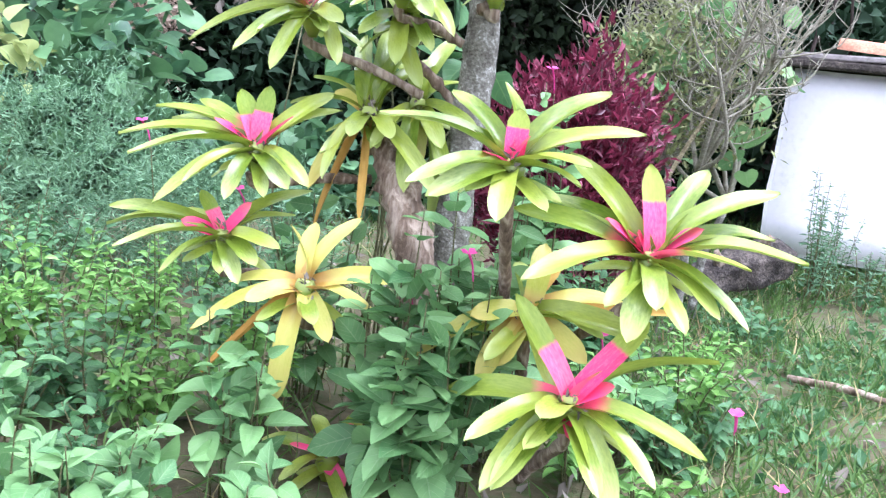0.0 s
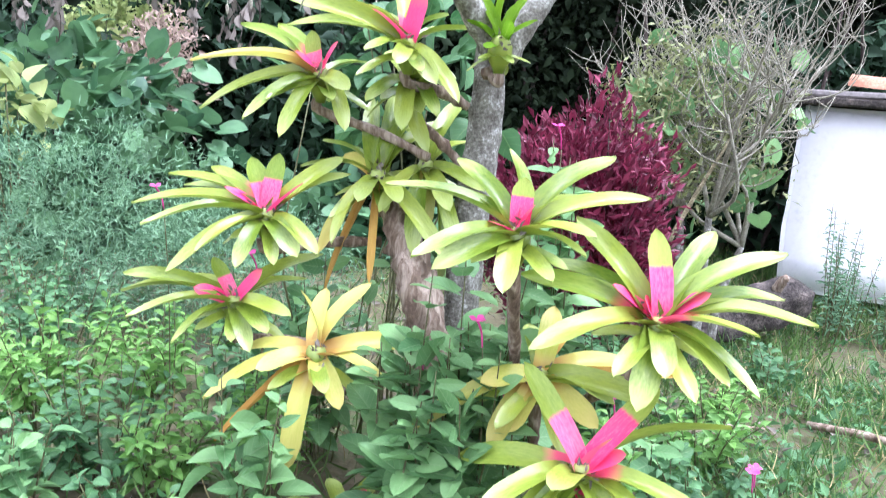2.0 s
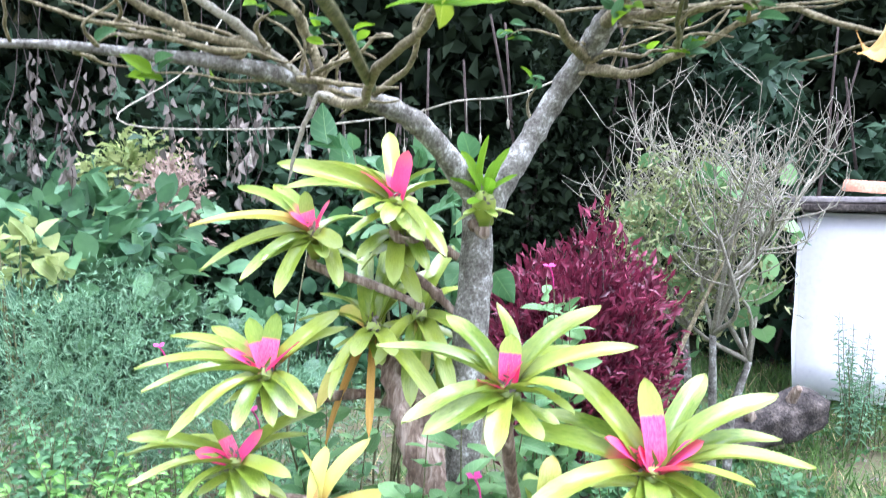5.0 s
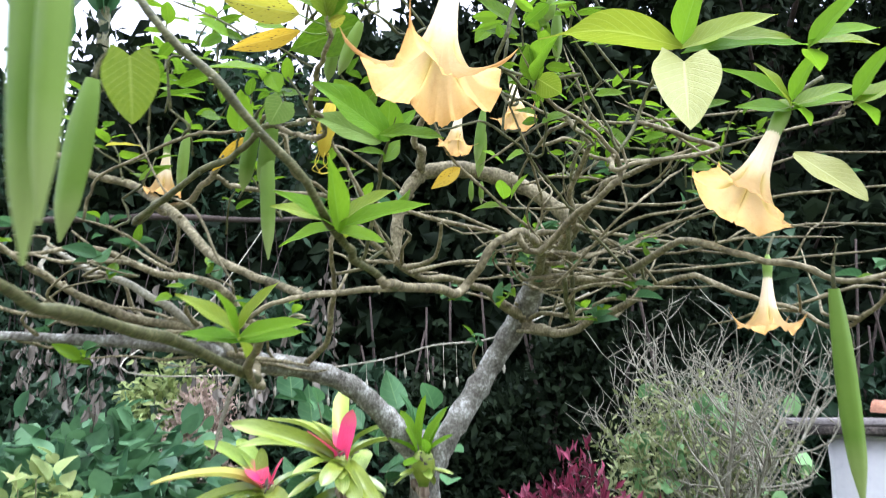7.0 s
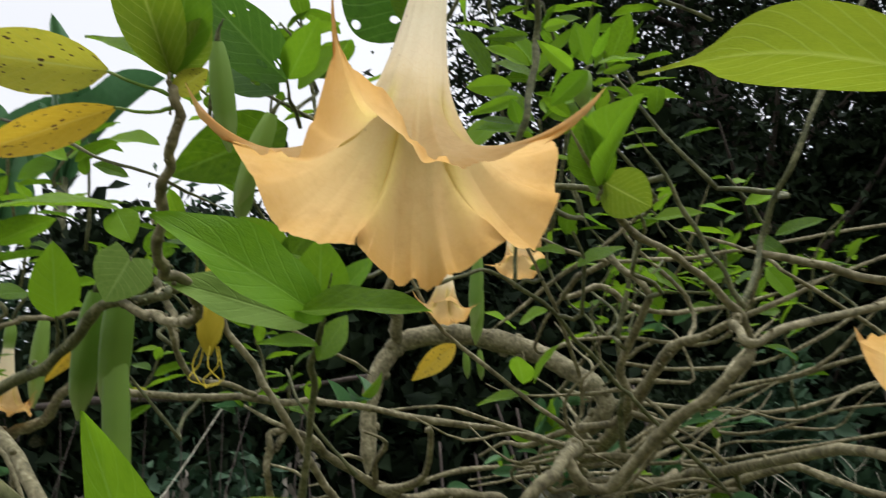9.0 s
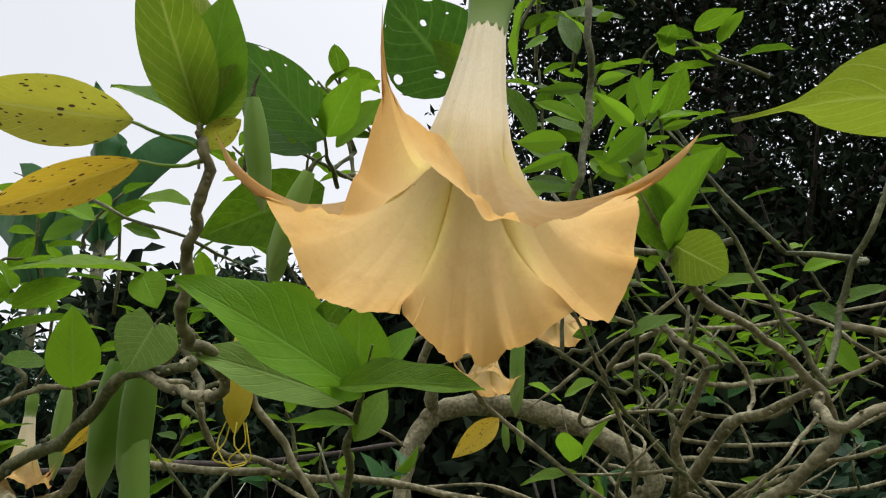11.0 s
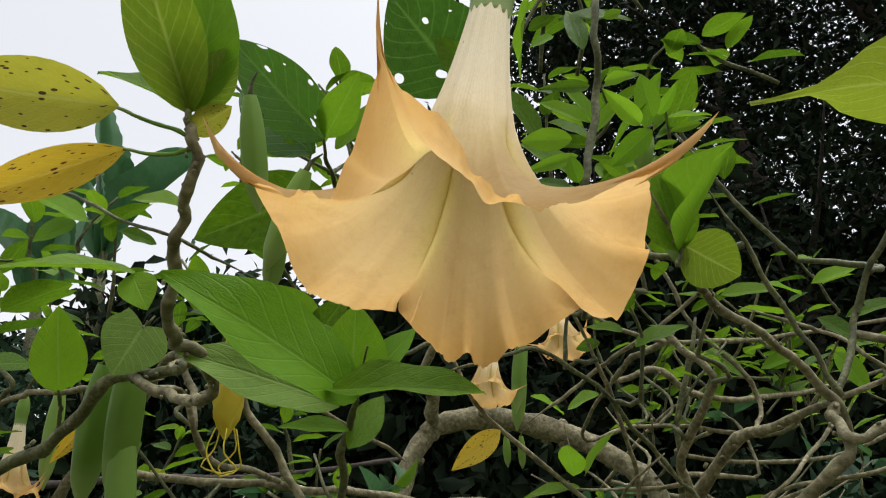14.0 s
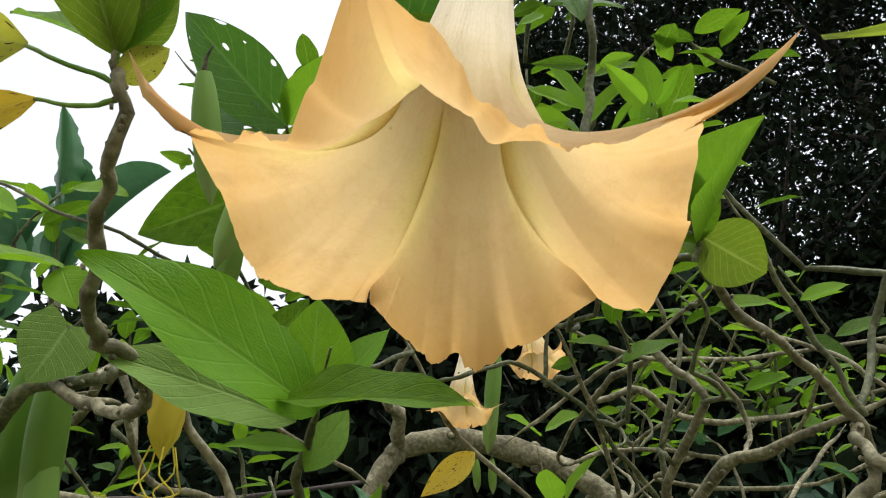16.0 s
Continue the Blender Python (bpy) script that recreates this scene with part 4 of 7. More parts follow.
limb([(0.421, 1.586, 1.929, 0.0023), (0.458, 1.590, 1.938, 0.0028), (0.489, 1.625, 1.949, 0.0029), (0.540, 1.693, 1.927, 0.0034), (0.581, 1.769, 1.885, 0.0042), (0.622, 1.845, 1.842, 0.0043), (0.648, 1.865, 1.814, 0.0043), (0.759, 2.003, 1.701, 0.0046)], GREENWOOD, tree, "branch", scars=0.5)
limb([(0.671, 1.863, 2.054, 0.0022), (0.654, 1.866, 1.995, 0.0058), (0.628, 1.879, 1.913, 0.0060), (0.622, 1.909, 1.850, 0.0067), (0.619, 1.928, 1.811, 0.0074), (0.611, 2.067, 1.646, 0.0078)], GREENWOOD, tree, "branch", "pale upright branch")
limb([(-0.015, 1.442, 2.138, 0.0024), (0.060, 1.423, 2.096, 0.0023), (0.134, 1.406, 2.047, 0.0021), (0.183, 1.406, 2.024, 0.0021), (0.207, 1.438, 2.015, 0.0021)], GREENWOOD, tree, "branch", scars=0.5)
limb([(0.195, 1.490, 2.246, 0.0025), (0.232, 1.491, 2.193, 0.0025), (0.270, 1.498, 2.151, 0.0024), (0.324, 1.526, 2.119, 0.0024)], GREENWOOD, tree, "branch", scars=0.5)
limb([(0.497, 1.768, 1.940, 0.0030), (0.554, 1.764, 1.974, 0.0033), (0.604, 1.760, 2.002, 0.0037), (0.669, 1.754, 2.042, 0.0027)], TWIG, tree, "branch", scars=0.5)
limb([(0.546, 1.833, 2.059, 0.0033), (0.614, 1.863, 2.029, 0.0048), (0.705, 1.933, 2.042, 0.0050), (0.806, 2.002, 2.063, 0.0048), (0.998, 2.132, 2.114, 0.0043), (1.244, 2.223, 2.154, 0.0045)], TWIG, tree, "branch", scars=0.5)
limb([(0.555, 1.971, 2.015, 0.0064), (0.619, 1.981, 2.023, 0.0072), (0.662, 2.004, 1.996, 0.0072), (0.739, 2.028, 1.983, 0.0060), (0.847, 2.148, 2.018, 0.0052), (0.988, 2.161, 2.052, 0.0043), (1.231, 2.236, 2.121, 0.0045)], TWIG, tree, "branch", scars=0.5)
limb([(0.499, 2.100, 1.961, 0.0043), (0.578, 2.107, 1.981, 0.0052), (0.654, 2.127, 1.974, 0.0052), (0.762, 2.159, 1.959, 0.0052), (0.824, 2.107, 1.974, 0.0042), (0.855, 2.031, 2.025, 0.0032)], TWIG, tree, "branch", scars=0.5)
limb([(0.631, 1.863, 2.150, 0.0031), (0.646, 1.856, 2.102, 0.0037), (0.667, 1.865, 2.047, 0.0044), (0.710, 1.899, 1.999, 0.0048), (0.739, 1.926, 1.958, 0.0048)], TWIG, tree, "branch", scars=0.5)
limb([(0.163, 1.489, 1.897, 0.0040), (0.152, 1.562, 1.860, 0.0051), (0.166, 1.625, 1.854, 0.0054), (0.158, 1.733, 1.862, 0.0050)], TWIG, tree, "branch", scars=0.5)
limb([(0.159, 1.688, 1.953, 0.0033), (0.191, 1.752, 1.953, 0.0035), (0.226, 1.824, 1.938, 0.0037), (0.237, 1.943, 1.933, 0.0036)], TWIG, tree, "branch", scars=0.5)
limb([(-0.025, 1.740, 1.883, 0.0077), (0.170, 1.739, 1.856, 0.0074), (0.222, 1.753, 1.851, 0.0070), (0.264, 1.820, 1.849, 0.0067), (0.429, 1.927, 1.823, 0.0070)], TWIG, tree, "branch", scars=0.5)
limb([(-0.183, 1.492, 1.854, 0.0045), (-0.010, 1.453, 1.894, 0.0043), (0.037, 1.437, 1.901, 0.0039), (0.096, 1.430, 1.893, 0.0033), (0.142, 1.419, 1.890, 0.0030)], TWIG, tree, "branch", scars=0.5)
limb([(0.602, 1.961, 1.717, 0.0035), (0.728, 1.875, 1.829, 0.0033), (0.784, 1.918, 1.880, 0.0035), (0.835, 1.962, 1.928, 0.0033)], TWIG, tree, "branch", scars=0.5)
limb([(0.975, 1.854, 1.863, 0.0032), (0.836, 1.732, 1.931, 0.0030), (0.806, 1.760, 1.977, 0.0032), (0.756, 1.787, 2.014, 0.0027)], TWIG, tree, "branch", scars=0.5)
grow_boughs()
# leaf stalks
limb([(0.379, 1.101, 1.899, 0.0013), (0.365, 1.094, 1.905, 0.0010), (0.346, 1.085, 1.913, 0.0009)], BUD, tree, "leaf_stalk")
limb([(0.378, 1.104, 1.894, 0.0013), (0.362, 1.104, 1.894, 0.0010), (0.342, 1.101, 1.899, 0.0009)], BUD, tree, "leaf_stalk")
limb([(0.306, 1.505, 2.107, 0.0026), (0.320, 1.443, 2.101, 0.0019), (0.325, 1.416, 2.111, 0.0016)], GREENWOOD, tree, "leaf_stalk")
limb([(0.381, 1.099, 1.905, 0.0013), (0.381, 1.096, 1.909, 0.0010), (0.380, 1.095, 1.911, 0.0008)], BUD, tree, "leaf_stalk")
limb([(0.237, 1.297, 1.856, 0.0018), (0.244, 1.291, 1.870, 0.0014), (0.245, 1.285, 1.884, 0.0012)], GREENWOOD, tree, "leaf_stalk")
limb([(0.612, 1.260, 1.865, 0.0015), (0.614, 1.258, 1.871, 0.0013), (0.616, 1.256, 1.875, 0.0010)], GREENWOOD, tree, "leaf_stalk")
limb([(0.150, 1.337, 1.829, 0.0019), (0.160, 1.322, 1.842, 0.0015), (0.167, 1.307, 1.851, 0.0012)], GREENWOOD, tree, "leaf_stalk")
# leaves round the open flower
one_leaf("broad", (0.347, 1.085, 1.913), (0.264, 1.047, 1.921), 0.036, (0.54, -0.63, -0.56), LEAF_SPOTTED, tree, "leaf", "olive leaf with brown spots")
one_leaf("long", (0.343, 1.101, 1.899), (0.255, 1.086, 1.873), 0.024, (0.55, -0.67, -0.50), LEAF_GOLD, tree, "leaf", "yellow leaf with brown spots")
one_leaf("wavy", (0.380, 1.096, 1.910), (0.384, 1.027, 1.963), 0.036, (0.43, -0.64, -0.64), LEAF_LIME, tree)
one_leaf("broad", (0.379, 1.099, 1.914), (0.386, 1.072, 1.982), 0.034, (0.41, -0.66, -0.63), LEAF_LIME, tree)
one_leaf("long", (0.381, 1.095, 1.911), (0.405, 1.069, 1.974), 0.034, (0.40, -0.66, -0.64), LEAF_FRESH, tree)
one_leaf("long", (0.380, 1.095, 1.911), (0.408, 1.087, 1.939), 0.025, (0.40, -0.69, -0.60), LEAF_LIME, tree)
one_leaf("flat", (0.379, 1.100, 1.901), (0.401, 1.099, 1.912), 0.015, (0.41, -0.71, -0.57), LEAF_SPOTTED, tree)
one_leaf("long", (0.378, 1.094, 1.911), (0.317, 1.101, 1.964), 0.021, (0.52, -0.72, 0.45), LEAF, tree)
one_leaf("broad", (0.325, 1.417, 2.110), (0.262, 1.337, 2.184), 0.062, (0.34, -0.73, -0.60), LEAF_HOLED, tree, "leaf", "dark leaf eaten full of small holes")
one_leaf("broad", (0.311, 1.428, 2.104), (0.226, 1.420, 2.196), 0.061, (0.35, -0.74, -0.57), LEAF_HOLED, tree, "leaf", "dark leaf eaten full of small holes")
one_leaf("long", (0.327, 1.416, 2.112), (0.373, 1.375, 2.145), 0.037, (0.28, -0.76, -0.59), LEAF_FRESH, tree)
one_leaf("broad", (0.311, 1.452, 2.079), (0.203, 1.412, 2.021), 0.070, (0.38, -0.79, -0.48), LEAF, tree)
one_leaf("flat", (0.329, 1.439, 2.113), (0.384, 1.429, 2.156), 0.033, (0.28, -0.84, 0.46), LEAF_FRESH, tree)
one_leaf("broad", (0.470, 1.386, 2.119), (0.427, 1.300, 2.158), 0.092, (0.16, -0.75, -0.64), LEAF_HOLED, tree, "leaf", "dark leaf eaten full of small holes")
one_leaf("long", (0.491, 1.347, 2.092), (0.455, 1.322, 2.127), 0.028, (0.14, -0.77, -0.63), LEAF, tree)
one_leaf("wavy", (0.420, 1.240, 1.799), (0.360, 1.133, 1.849), 0.054, (0.25, -0.90, 0.35), LEAF_FRESH, tree, "leaf", "large green leaf with a small hole")
one_leaf("wavy", (0.400, 1.267, 1.805), (0.326, 1.203, 1.833), 0.041, (0.10, -0.95, 0.30), LEAF_PALE, tree, "leaf", "leaf showing its pale ribbed underside")
one_leaf("broad", (0.414, 1.248, 1.803), (0.424, 1.226, 1.853), 0.040, (0.30, -0.89, -0.34), LEAF_FRESH, tree)
one_leaf("broad", (0.411, 1.268, 1.809), (0.380, 1.267, 1.865), 0.032, (0.32, -0.89, -0.33), LEAF, tree)
one_leaf("broad", (0.308, 1.450, 1.922), (0.275, 1.420, 1.969), 0.045, (0.37, -0.85, -0.38), LEAF_FRESH, tree)
one_leaf("long", (0.308, 1.450, 1.922), (0.342, 1.440, 1.957), 0.030, (0.32, -0.87, -0.37), LEAF, tree)
one_leaf("long", (0.417, 1.249, 1.803), (0.451, 1.256, 1.850), 0.024, (0.23, -0.78, 0.58), LEAF_FRESH, tree)
one_leaf("wavy", (0.403, 1.224, 1.801), (0.501, 1.183, 1.789), 0.029, (-0.15, -0.75, 0.65), LEAF, tree, "leaf", "leaf seen edge on")
one_leaf("long", (0.403, 1.275, 1.791), (0.362, 1.262, 1.798), 0.016, (0.29, -0.74, 0.61), LEAF_FRESH, tree)
one_leaf("long", (0.401, 1.280, 1.781), (0.420, 1.298, 1.820), 0.021, (0.29, -0.92, -0.26), LEAF, tree)
one_leaf("broad", (0.167, 1.308, 1.850), (0.188, 1.266, 1.896), 0.039, (0.58, -0.75, -0.32), LEAF_FRESH, tree)
one_leaf("heart", (0.245, 1.285, 1.883), (0.230, 1.278, 1.847), 0.047, (0.53, -0.78, -0.33), LEAF_PALE, tree)
one_leaf("long", (0.211, 1.316, 1.943), (0.136, 1.254, 1.943), 0.041, (0.10, -0.60, 0.80), LEAF, tree)
one_leaf("broad", (0.209, 1.316, 1.943), (0.227, 1.313, 1.911), 0.030, (0.51, -0.77, -0.39), LEAF_FRESH, tree)
one_leaf("flat", (0.129, 1.319, 1.880), (0.117, 1.287, 1.871), 0.025, (0.53, -0.61, 0.59), LEAF, tree)
one_leaf("cupped", (0.615, 1.257, 1.874), (0.647, 1.209, 1.915), 0.042, (-0.77, -0.56, 0.31), LEAF_FRESH, tree, "leaf", "curled cupped green leaf")
one_leaf("broad", (0.615, 1.257, 1.874), (0.607, 1.233, 1.916), 0.033, (-0.08, -0.89, -0.46), LEAF, tree)
one_leaf("flat", (0.616, 1.255, 1.878), (0.648, 1.271, 1.859), 0.037, (-0.12, -0.91, -0.40), LEAF_LIME, tree)
one_leaf("long", (0.617, 1.262, 1.865), (0.609, 1.262, 1.905), 0.015, (-0.08, -0.90, -0.43), LEAF_PALE, tree)
one_leaf("arched", (0.795, 1.130, 1.850), (0.635, 1.077, 1.850), 0.052, (0.00, 0.45, 0.89), LEAF_LIME, tree, "leaf", "lime leaf lit through from above")
one_leaf("broad", (0.630, 1.570, 2.164), (0.645, 1.524, 2.201), 0.036, (-0.08, -0.88, 0.47), LEAF_FRESH, tree)
one_leaf("long", (0.636, 1.573, 2.161), (0.674, 1.537, 2.187), 0.024, (-0.10, -0.88, 0.47), LEAF, tree)
one_leaf("long", (0.642, 1.574, 2.161), (0.693, 1.554, 2.162), 0.018, (-0.11, -0.87, 0.48), LEAF_FRESH, tree)
one_leaf("long", (0.638, 1.576, 2.156), (0.669, 1.553, 2.153), 0.024, (-0.09, -0.87, 0.48), LEAF, tree)
one_leaf("broad", (0.579, 1.430, 2.079), (0.554, 1.383, 2.111), 0.025, (0.01, -0.89, 0.46), LEAF_FRESH, tree)
one_leaf("broad", (0.575, 1.477, 2.098), (0.538, 1.437, 2.107), 0.032, (0.02, -0.88, 0.47), LEAF, tree)
one_leaf("long", (0.573, 1.474, 2.103), (0.624, 1.440, 2.139), 0.024, (-0.04, -0.88, 0.47), LEAF_FRESH, tree)
one_leaf("broad", (0.564, 1.538, 2.085), (0.506, 1.480, 2.119), 0.045, (0.04, -0.87, 0.49), LEAF, tree)
one_leaf("broad", (0.562, 1.543, 2.075), (0.505, 1.502, 2.074), 0.034, (0.04, -0.86, 0.50), LEAF_FRESH, tree)
one_leaf("broad", (0.572, 1.530, 2.105), (0.618, 1.529, 2.070), 0.039, (-0.03, -0.87, 0.50), LEAF, tree)
one_leaf("broad", (0.572, 1.533, 2.100), (0.638, 1.518, 2.099), 0.028, (-0.04, -0.87, 0.49), LEAF_FRESH, tree)
one_leaf("long", (0.588, 1.456, 2.145), (0.624, 1.438, 2.143), 0.021, (-0.05, -0.89, 0.45), LEAF, tree)
one_leaf("broad", (0.584, 1.433, 2.189), (0.567, 1.398, 2.197), 0.026, (-0.01, -0.91, 0.42), LEAF_FRESH, tree)
one_leaf("broad", (0.514, 1.592, 2.183), (0.491, 1.534, 2.223), 0.044, (0.08, -0.88, 0.46), LEAF, tree)
one_leaf("broad", (0.514, 1.615, 2.137), (0.475, 1.595, 2.096), 0.038, (0.08, -0.86, 0.51), LEAF_FRESH, tree)
one_leaf("long", (0.550, 1.623, 2.251), (0.522, 1.582, 2.252), 0.026, (0.04, -0.89, 0.45), LEAF, tree)
one_leaf("long", (0.846, 1.978, 2.127), (0.902, 1.945, 2.135), 0.032, (-0.21, -0.80, 0.56), LEAF_FRESH, tree)
one_leaf("long", (0.887, 2.010, 2.082), (0.957, 1.978, 2.094), 0.032, (-0.23, -0.78, 0.58), LEAF, tree)
one_leaf("long", (0.829, 1.981, 2.113), (0.779, 1.925, 2.122), 0.032, (-0.16, -0.81, 0.57), LEAF_FRESH, tree)
one_leaf("long", (0.848, 2.001, 2.083), (0.903, 1.993, 2.040), 0.032, (-0.20, -0.78, 0.59), LEAF, tree)
one_leaf("long", (0.628, 1.751, 2.031), (0.598, 1.703, 2.044), 0.026, (-0.04, -0.83, 0.56), LEAF_FRESH, tree)
one_leaf("long", (0.682, 1.663, 2.002), (0.737, 1.645, 2.000), 0.024, (-0.13, -0.82, 0.56), LEAF, tree)
one_leaf("long", (0.486, 1.876, 1.948), (0.458, 1.823, 1.966), 0.033, (0.07, -0.79, 0.60), LEAF_FRESH, tree)
one_leaf("broad", (0.494, 1.874, 1.954), (0.534, 1.841, 1.963), 0.036, (0.04, -0.80, 0.60), LEAF, tree)
one_leaf("broad", (0.497, 1.811, 1.855), (0.498, 1.762, 1.885), 0.033, (0.06, -0.77, 0.63), LEAF_FRESH, tree)
one_leaf("long", (0.502, 1.818, 1.843), (0.440, 1.775, 1.834), 0.020, (0.08, -0.76, 0.64), LEAF, tree)
one_leaf("long", (0.510, 1.814, 1.855), (0.544, 1.767, 1.895), 0.024, (0.03, -0.78, 0.63), LEAF_FRESH, tree)
one_leaf("long", (0.088, 1.555, 1.960), (0.120, 1.514, 1.992), 0.024, (0.43, -0.69, 0.57), LEAF, tree)
one_leaf("broad", (0.097, 1.398, 2.049), (0.065, 1.354, 2.067), 0.032, (0.55, -0.66, 0.52), LEAF_FRESH, tree)
one_leaf("broad", (0.142, 1.399, 2.066), (0.200, 1.391, 2.052), 0.032, (0.47, -0.72, 0.51), LEAF, tree)
one_leaf("broad", (0.087, 1.395, 2.049), (0.059, 1.374, 2.025), 0.026, (0.54, -0.65, 0.53), LEAF_FRESH, tree)
one_leaf("long", (0.695, 2.084, 2.079), (0.752, 2.075, 2.033), 0.034, (-0.09, -0.80, 0.59), LEAF, tree)
one_leaf("long", (0.776, 2.115, 2.052), (0.830, 2.078, 2.061), 0.034, (-0.14, -0.79, 0.60), LEAF_FRESH, tree)
one_leaf("long", (0.812, 2.143, 2.011), (0.749, 2.085, 2.011), 0.031, (-0.12, -0.78, 0.61), LEAF, tree)
one_leaf("long", (0.889, 2.130, 2.071), (0.929, 2.128, 2.004), 0.038, (-0.19, -0.77, 0.61), LEAF_FRESH, tree)
one_leaf("long", (0.435, 1.670, 1.882), (0.384, 1.656, 1.842), 0.027, (0.18, -0.96, -0.22), LEAF_GOLD, tree, "leaf", "yellow hanging leaf")
one_leaf("long", (0.096, 1.473, 1.899), (0.043, 1.469, 1.839), 0.021, (0.57, -0.78, -0.24), LEAF_GOLD, tree, "leaf", "yellow leaf with brown spots")
one_leaf("broad", (0.575, 1.274, 2.047), (0.568, 1.282, 2.096), 0.016, (0.10, -0.85, 0.40), LEAF, tree)
one_leaf("broad", (0.621, 1.358, 2.037), (0.616, 1.341, 2.068), 0.020, (-0.10, -0.85, -0.45), LEAF_FRESH, tree)
one_leaf("long", (0.630, 1.410, 2.073), (0.646, 1.377, 2.078), 0.010, (0.10, -0.85, -0.45), LEAF_FRESH, tree)
one_leaf("flat", (0.630, 1.335, 2.019), (0.667, 1.367, 2.039), 0.009, (-0.10, -0.85, 0.40), LEAF_FRESH, tree)
one_leaf("flat", (0.636, 1.392, 2.044), (0.662, 1.395, 2.049), 0.008, (0.10, -0.85, -0.45), LEAF, tree)
one_leaf("broad", (0.608, 1.306, 1.999), (0.586, 1.265, 2.002), 0.014, (-0.10, -0.85, -0.45), LEAF_FRESH, tree)
one_leaf("long", (0.617, 1.352, 2.046), (0.580, 1.387, 2.029), 0.011, (0.10, -0.85, 0.40), LEAF_FRESH, tree)
one_leaf("broad", (0.623, 1.414, 2.062), (0.585, 1.419, 2.035), 0.021, (-0.10, -0.85, -0.45), LEAF_FRESH, tree)
one_leaf("long", (0.576, 1.311, 2.042), (0.545, 1.279, 2.025), 0.010, (0.10, -0.85, -0.45), LEAF, tree)
one_leaf("broad", (0.572, 1.374, 2.052), (0.532, 1.380, 2.090), 0.015, (-0.10, -0.85, 0.40), LEAF_FRESH, tree)
one_leaf("wavy", (0.559, 1.299, 1.991), (0.524, 1.291, 1.991), 0.017, (0.10, -0.85, -0.45), LEAF_FRESH, tree)
one_leaf("long", (0.560, 1.357, 2.012), (0.520, 1.327, 1.987), 0.011, (-0.10, -0.85, -0.45), LEAF_FRESH, tree)
one_leaf("flat", (0.549, 1.419, 2.021), (0.516, 1.434, 2.043), 0.012, (0.10, -0.85, 0.40), LEAF, tree)
one_leaf("broad", (0.559, 1.340, 1.978), (0.555, 1.330, 1.997), 0.013, (-0.10, -0.85, -0.45), LEAF_FRESH, tree)
one_leaf("flat", (0.589, 1.362, 2.082), (0.610, 1.340, 2.068), 0.011, (0.10, -0.85, -0.45), LEAF_FRESH, tree)
one_leaf("wavy", (0.543, 1.249, 2.083), (0.521, 1.295, 2.050), 0.015, (-0.10, -0.85, 0.40), LEAF_FRESH, tree)
one_leaf("flat", (0.594, 1.316, 2.108), (0.609, 1.317, 2.113), 0.008, (0.10, -0.85, -0.45), LEAF, tree)
one_leaf("flat", (0.552, 1.361, 2.137), (0.534, 1.336, 2.110), 0.008, (-0.10, -0.85, -0.45), LEAF_FRESH, tree)
# leafy shoots lower in the crown
one_leaf("long", (0.217, 1.232, 1.542), (0.279, 1.189, 1.605), 0.029, (0.31, -0.68, 0.66), LEAF_LIME, tree)
one_leaf("long", (0.217, 1.233, 1.536), (0.311, 1.237, 1.564), 0.029, (0.29, -0.68, 0.67), LEAF_FRESH, tree)
one_leaf("long", (0.217, 1.234, 1.530), (0.295, 1.275, 1.554), 0.030, (0.29, -0.68, 0.68), LEAF_FRESH, tree)
one_leaf("long", (0.217, 1.232, 1.542), (0.211, 1.286, 1.518), 0.030, (0.31, -0.66, 0.68), LEAF_LIME, tree)
one_leaf("long", (0.217, 1.233, 1.536), (0.141, 1.258, 1.543), 0.030, (0.33, -0.66, 0.68), LEAF_FRESH, tree)
one_leaf("long", (0.217, 1.234, 1.530), (0.138, 1.223, 1.549), 0.029, (0.34, -0.65, 0.68), LEAF_FRESH, tree)
one_leaf("long", (0.217, 1.232, 1.542), (0.158, 1.180, 1.595), 0.029, (0.34, -0.66, 0.67), LEAF_LIME, tree)
one_leaf("long", (0.217, 1.233, 1.536), (0.222, 1.172, 1.592), 0.029, (0.33, -0.67, 0.67), LEAF_FRESH, tree)
one_leaf("long", (0.431, 1.009, 1.634), (0.362, 0.992, 1.658), 0.027, (0.29, -0.73, 0.62), LEAF_LIME, tree)
one_leaf("long", (0.431, 1.010, 1.629), (0.385, 0.958, 1.663), 0.026, (0.28, -0.73, 0.62), LEAF_FRESH, tree)
one_leaf("long", (0.431, 1.011, 1.624), (0.445, 0.950, 1.684), 0.026, (0.26, -0.74, 0.61), LEAF_FRESH, tree)
one_leaf("long", (0.431, 1.009, 1.634), (0.494, 0.978, 1.664), 0.026, (0.23, -0.75, 0.62), LEAF_LIME, tree)
one_leaf("long", (0.431, 1.010, 1.629), (0.522, 1.020, 1.661), 0.026, (0.22, -0.75, 0.62), LEAF_FRESH, tree)
one_leaf("long", (0.431, 1.011, 1.624), (0.473, 1.054, 1.626), 0.027, (0.23, -0.74, 0.63), LEAF_FRESH, tree)
one_leaf("long", (0.431, 1.009, 1.634), (0.419, 1.059, 1.631), 0.027, (0.25, -0.74, 0.63), LEAF_LIME, tree)
one_leaf("long", (0.431, 1.010, 1.629), (0.351, 1.032, 1.624), 0.027, (0.28, -0.72, 0.63), LEAF_FRESH, tree)
one_leaf("long", (0.793, 1.136, 1.855), (0.812, 1.076, 1.917), 0.040, (-0.08, -0.84, 0.53), LEAF_FRESH, tree)
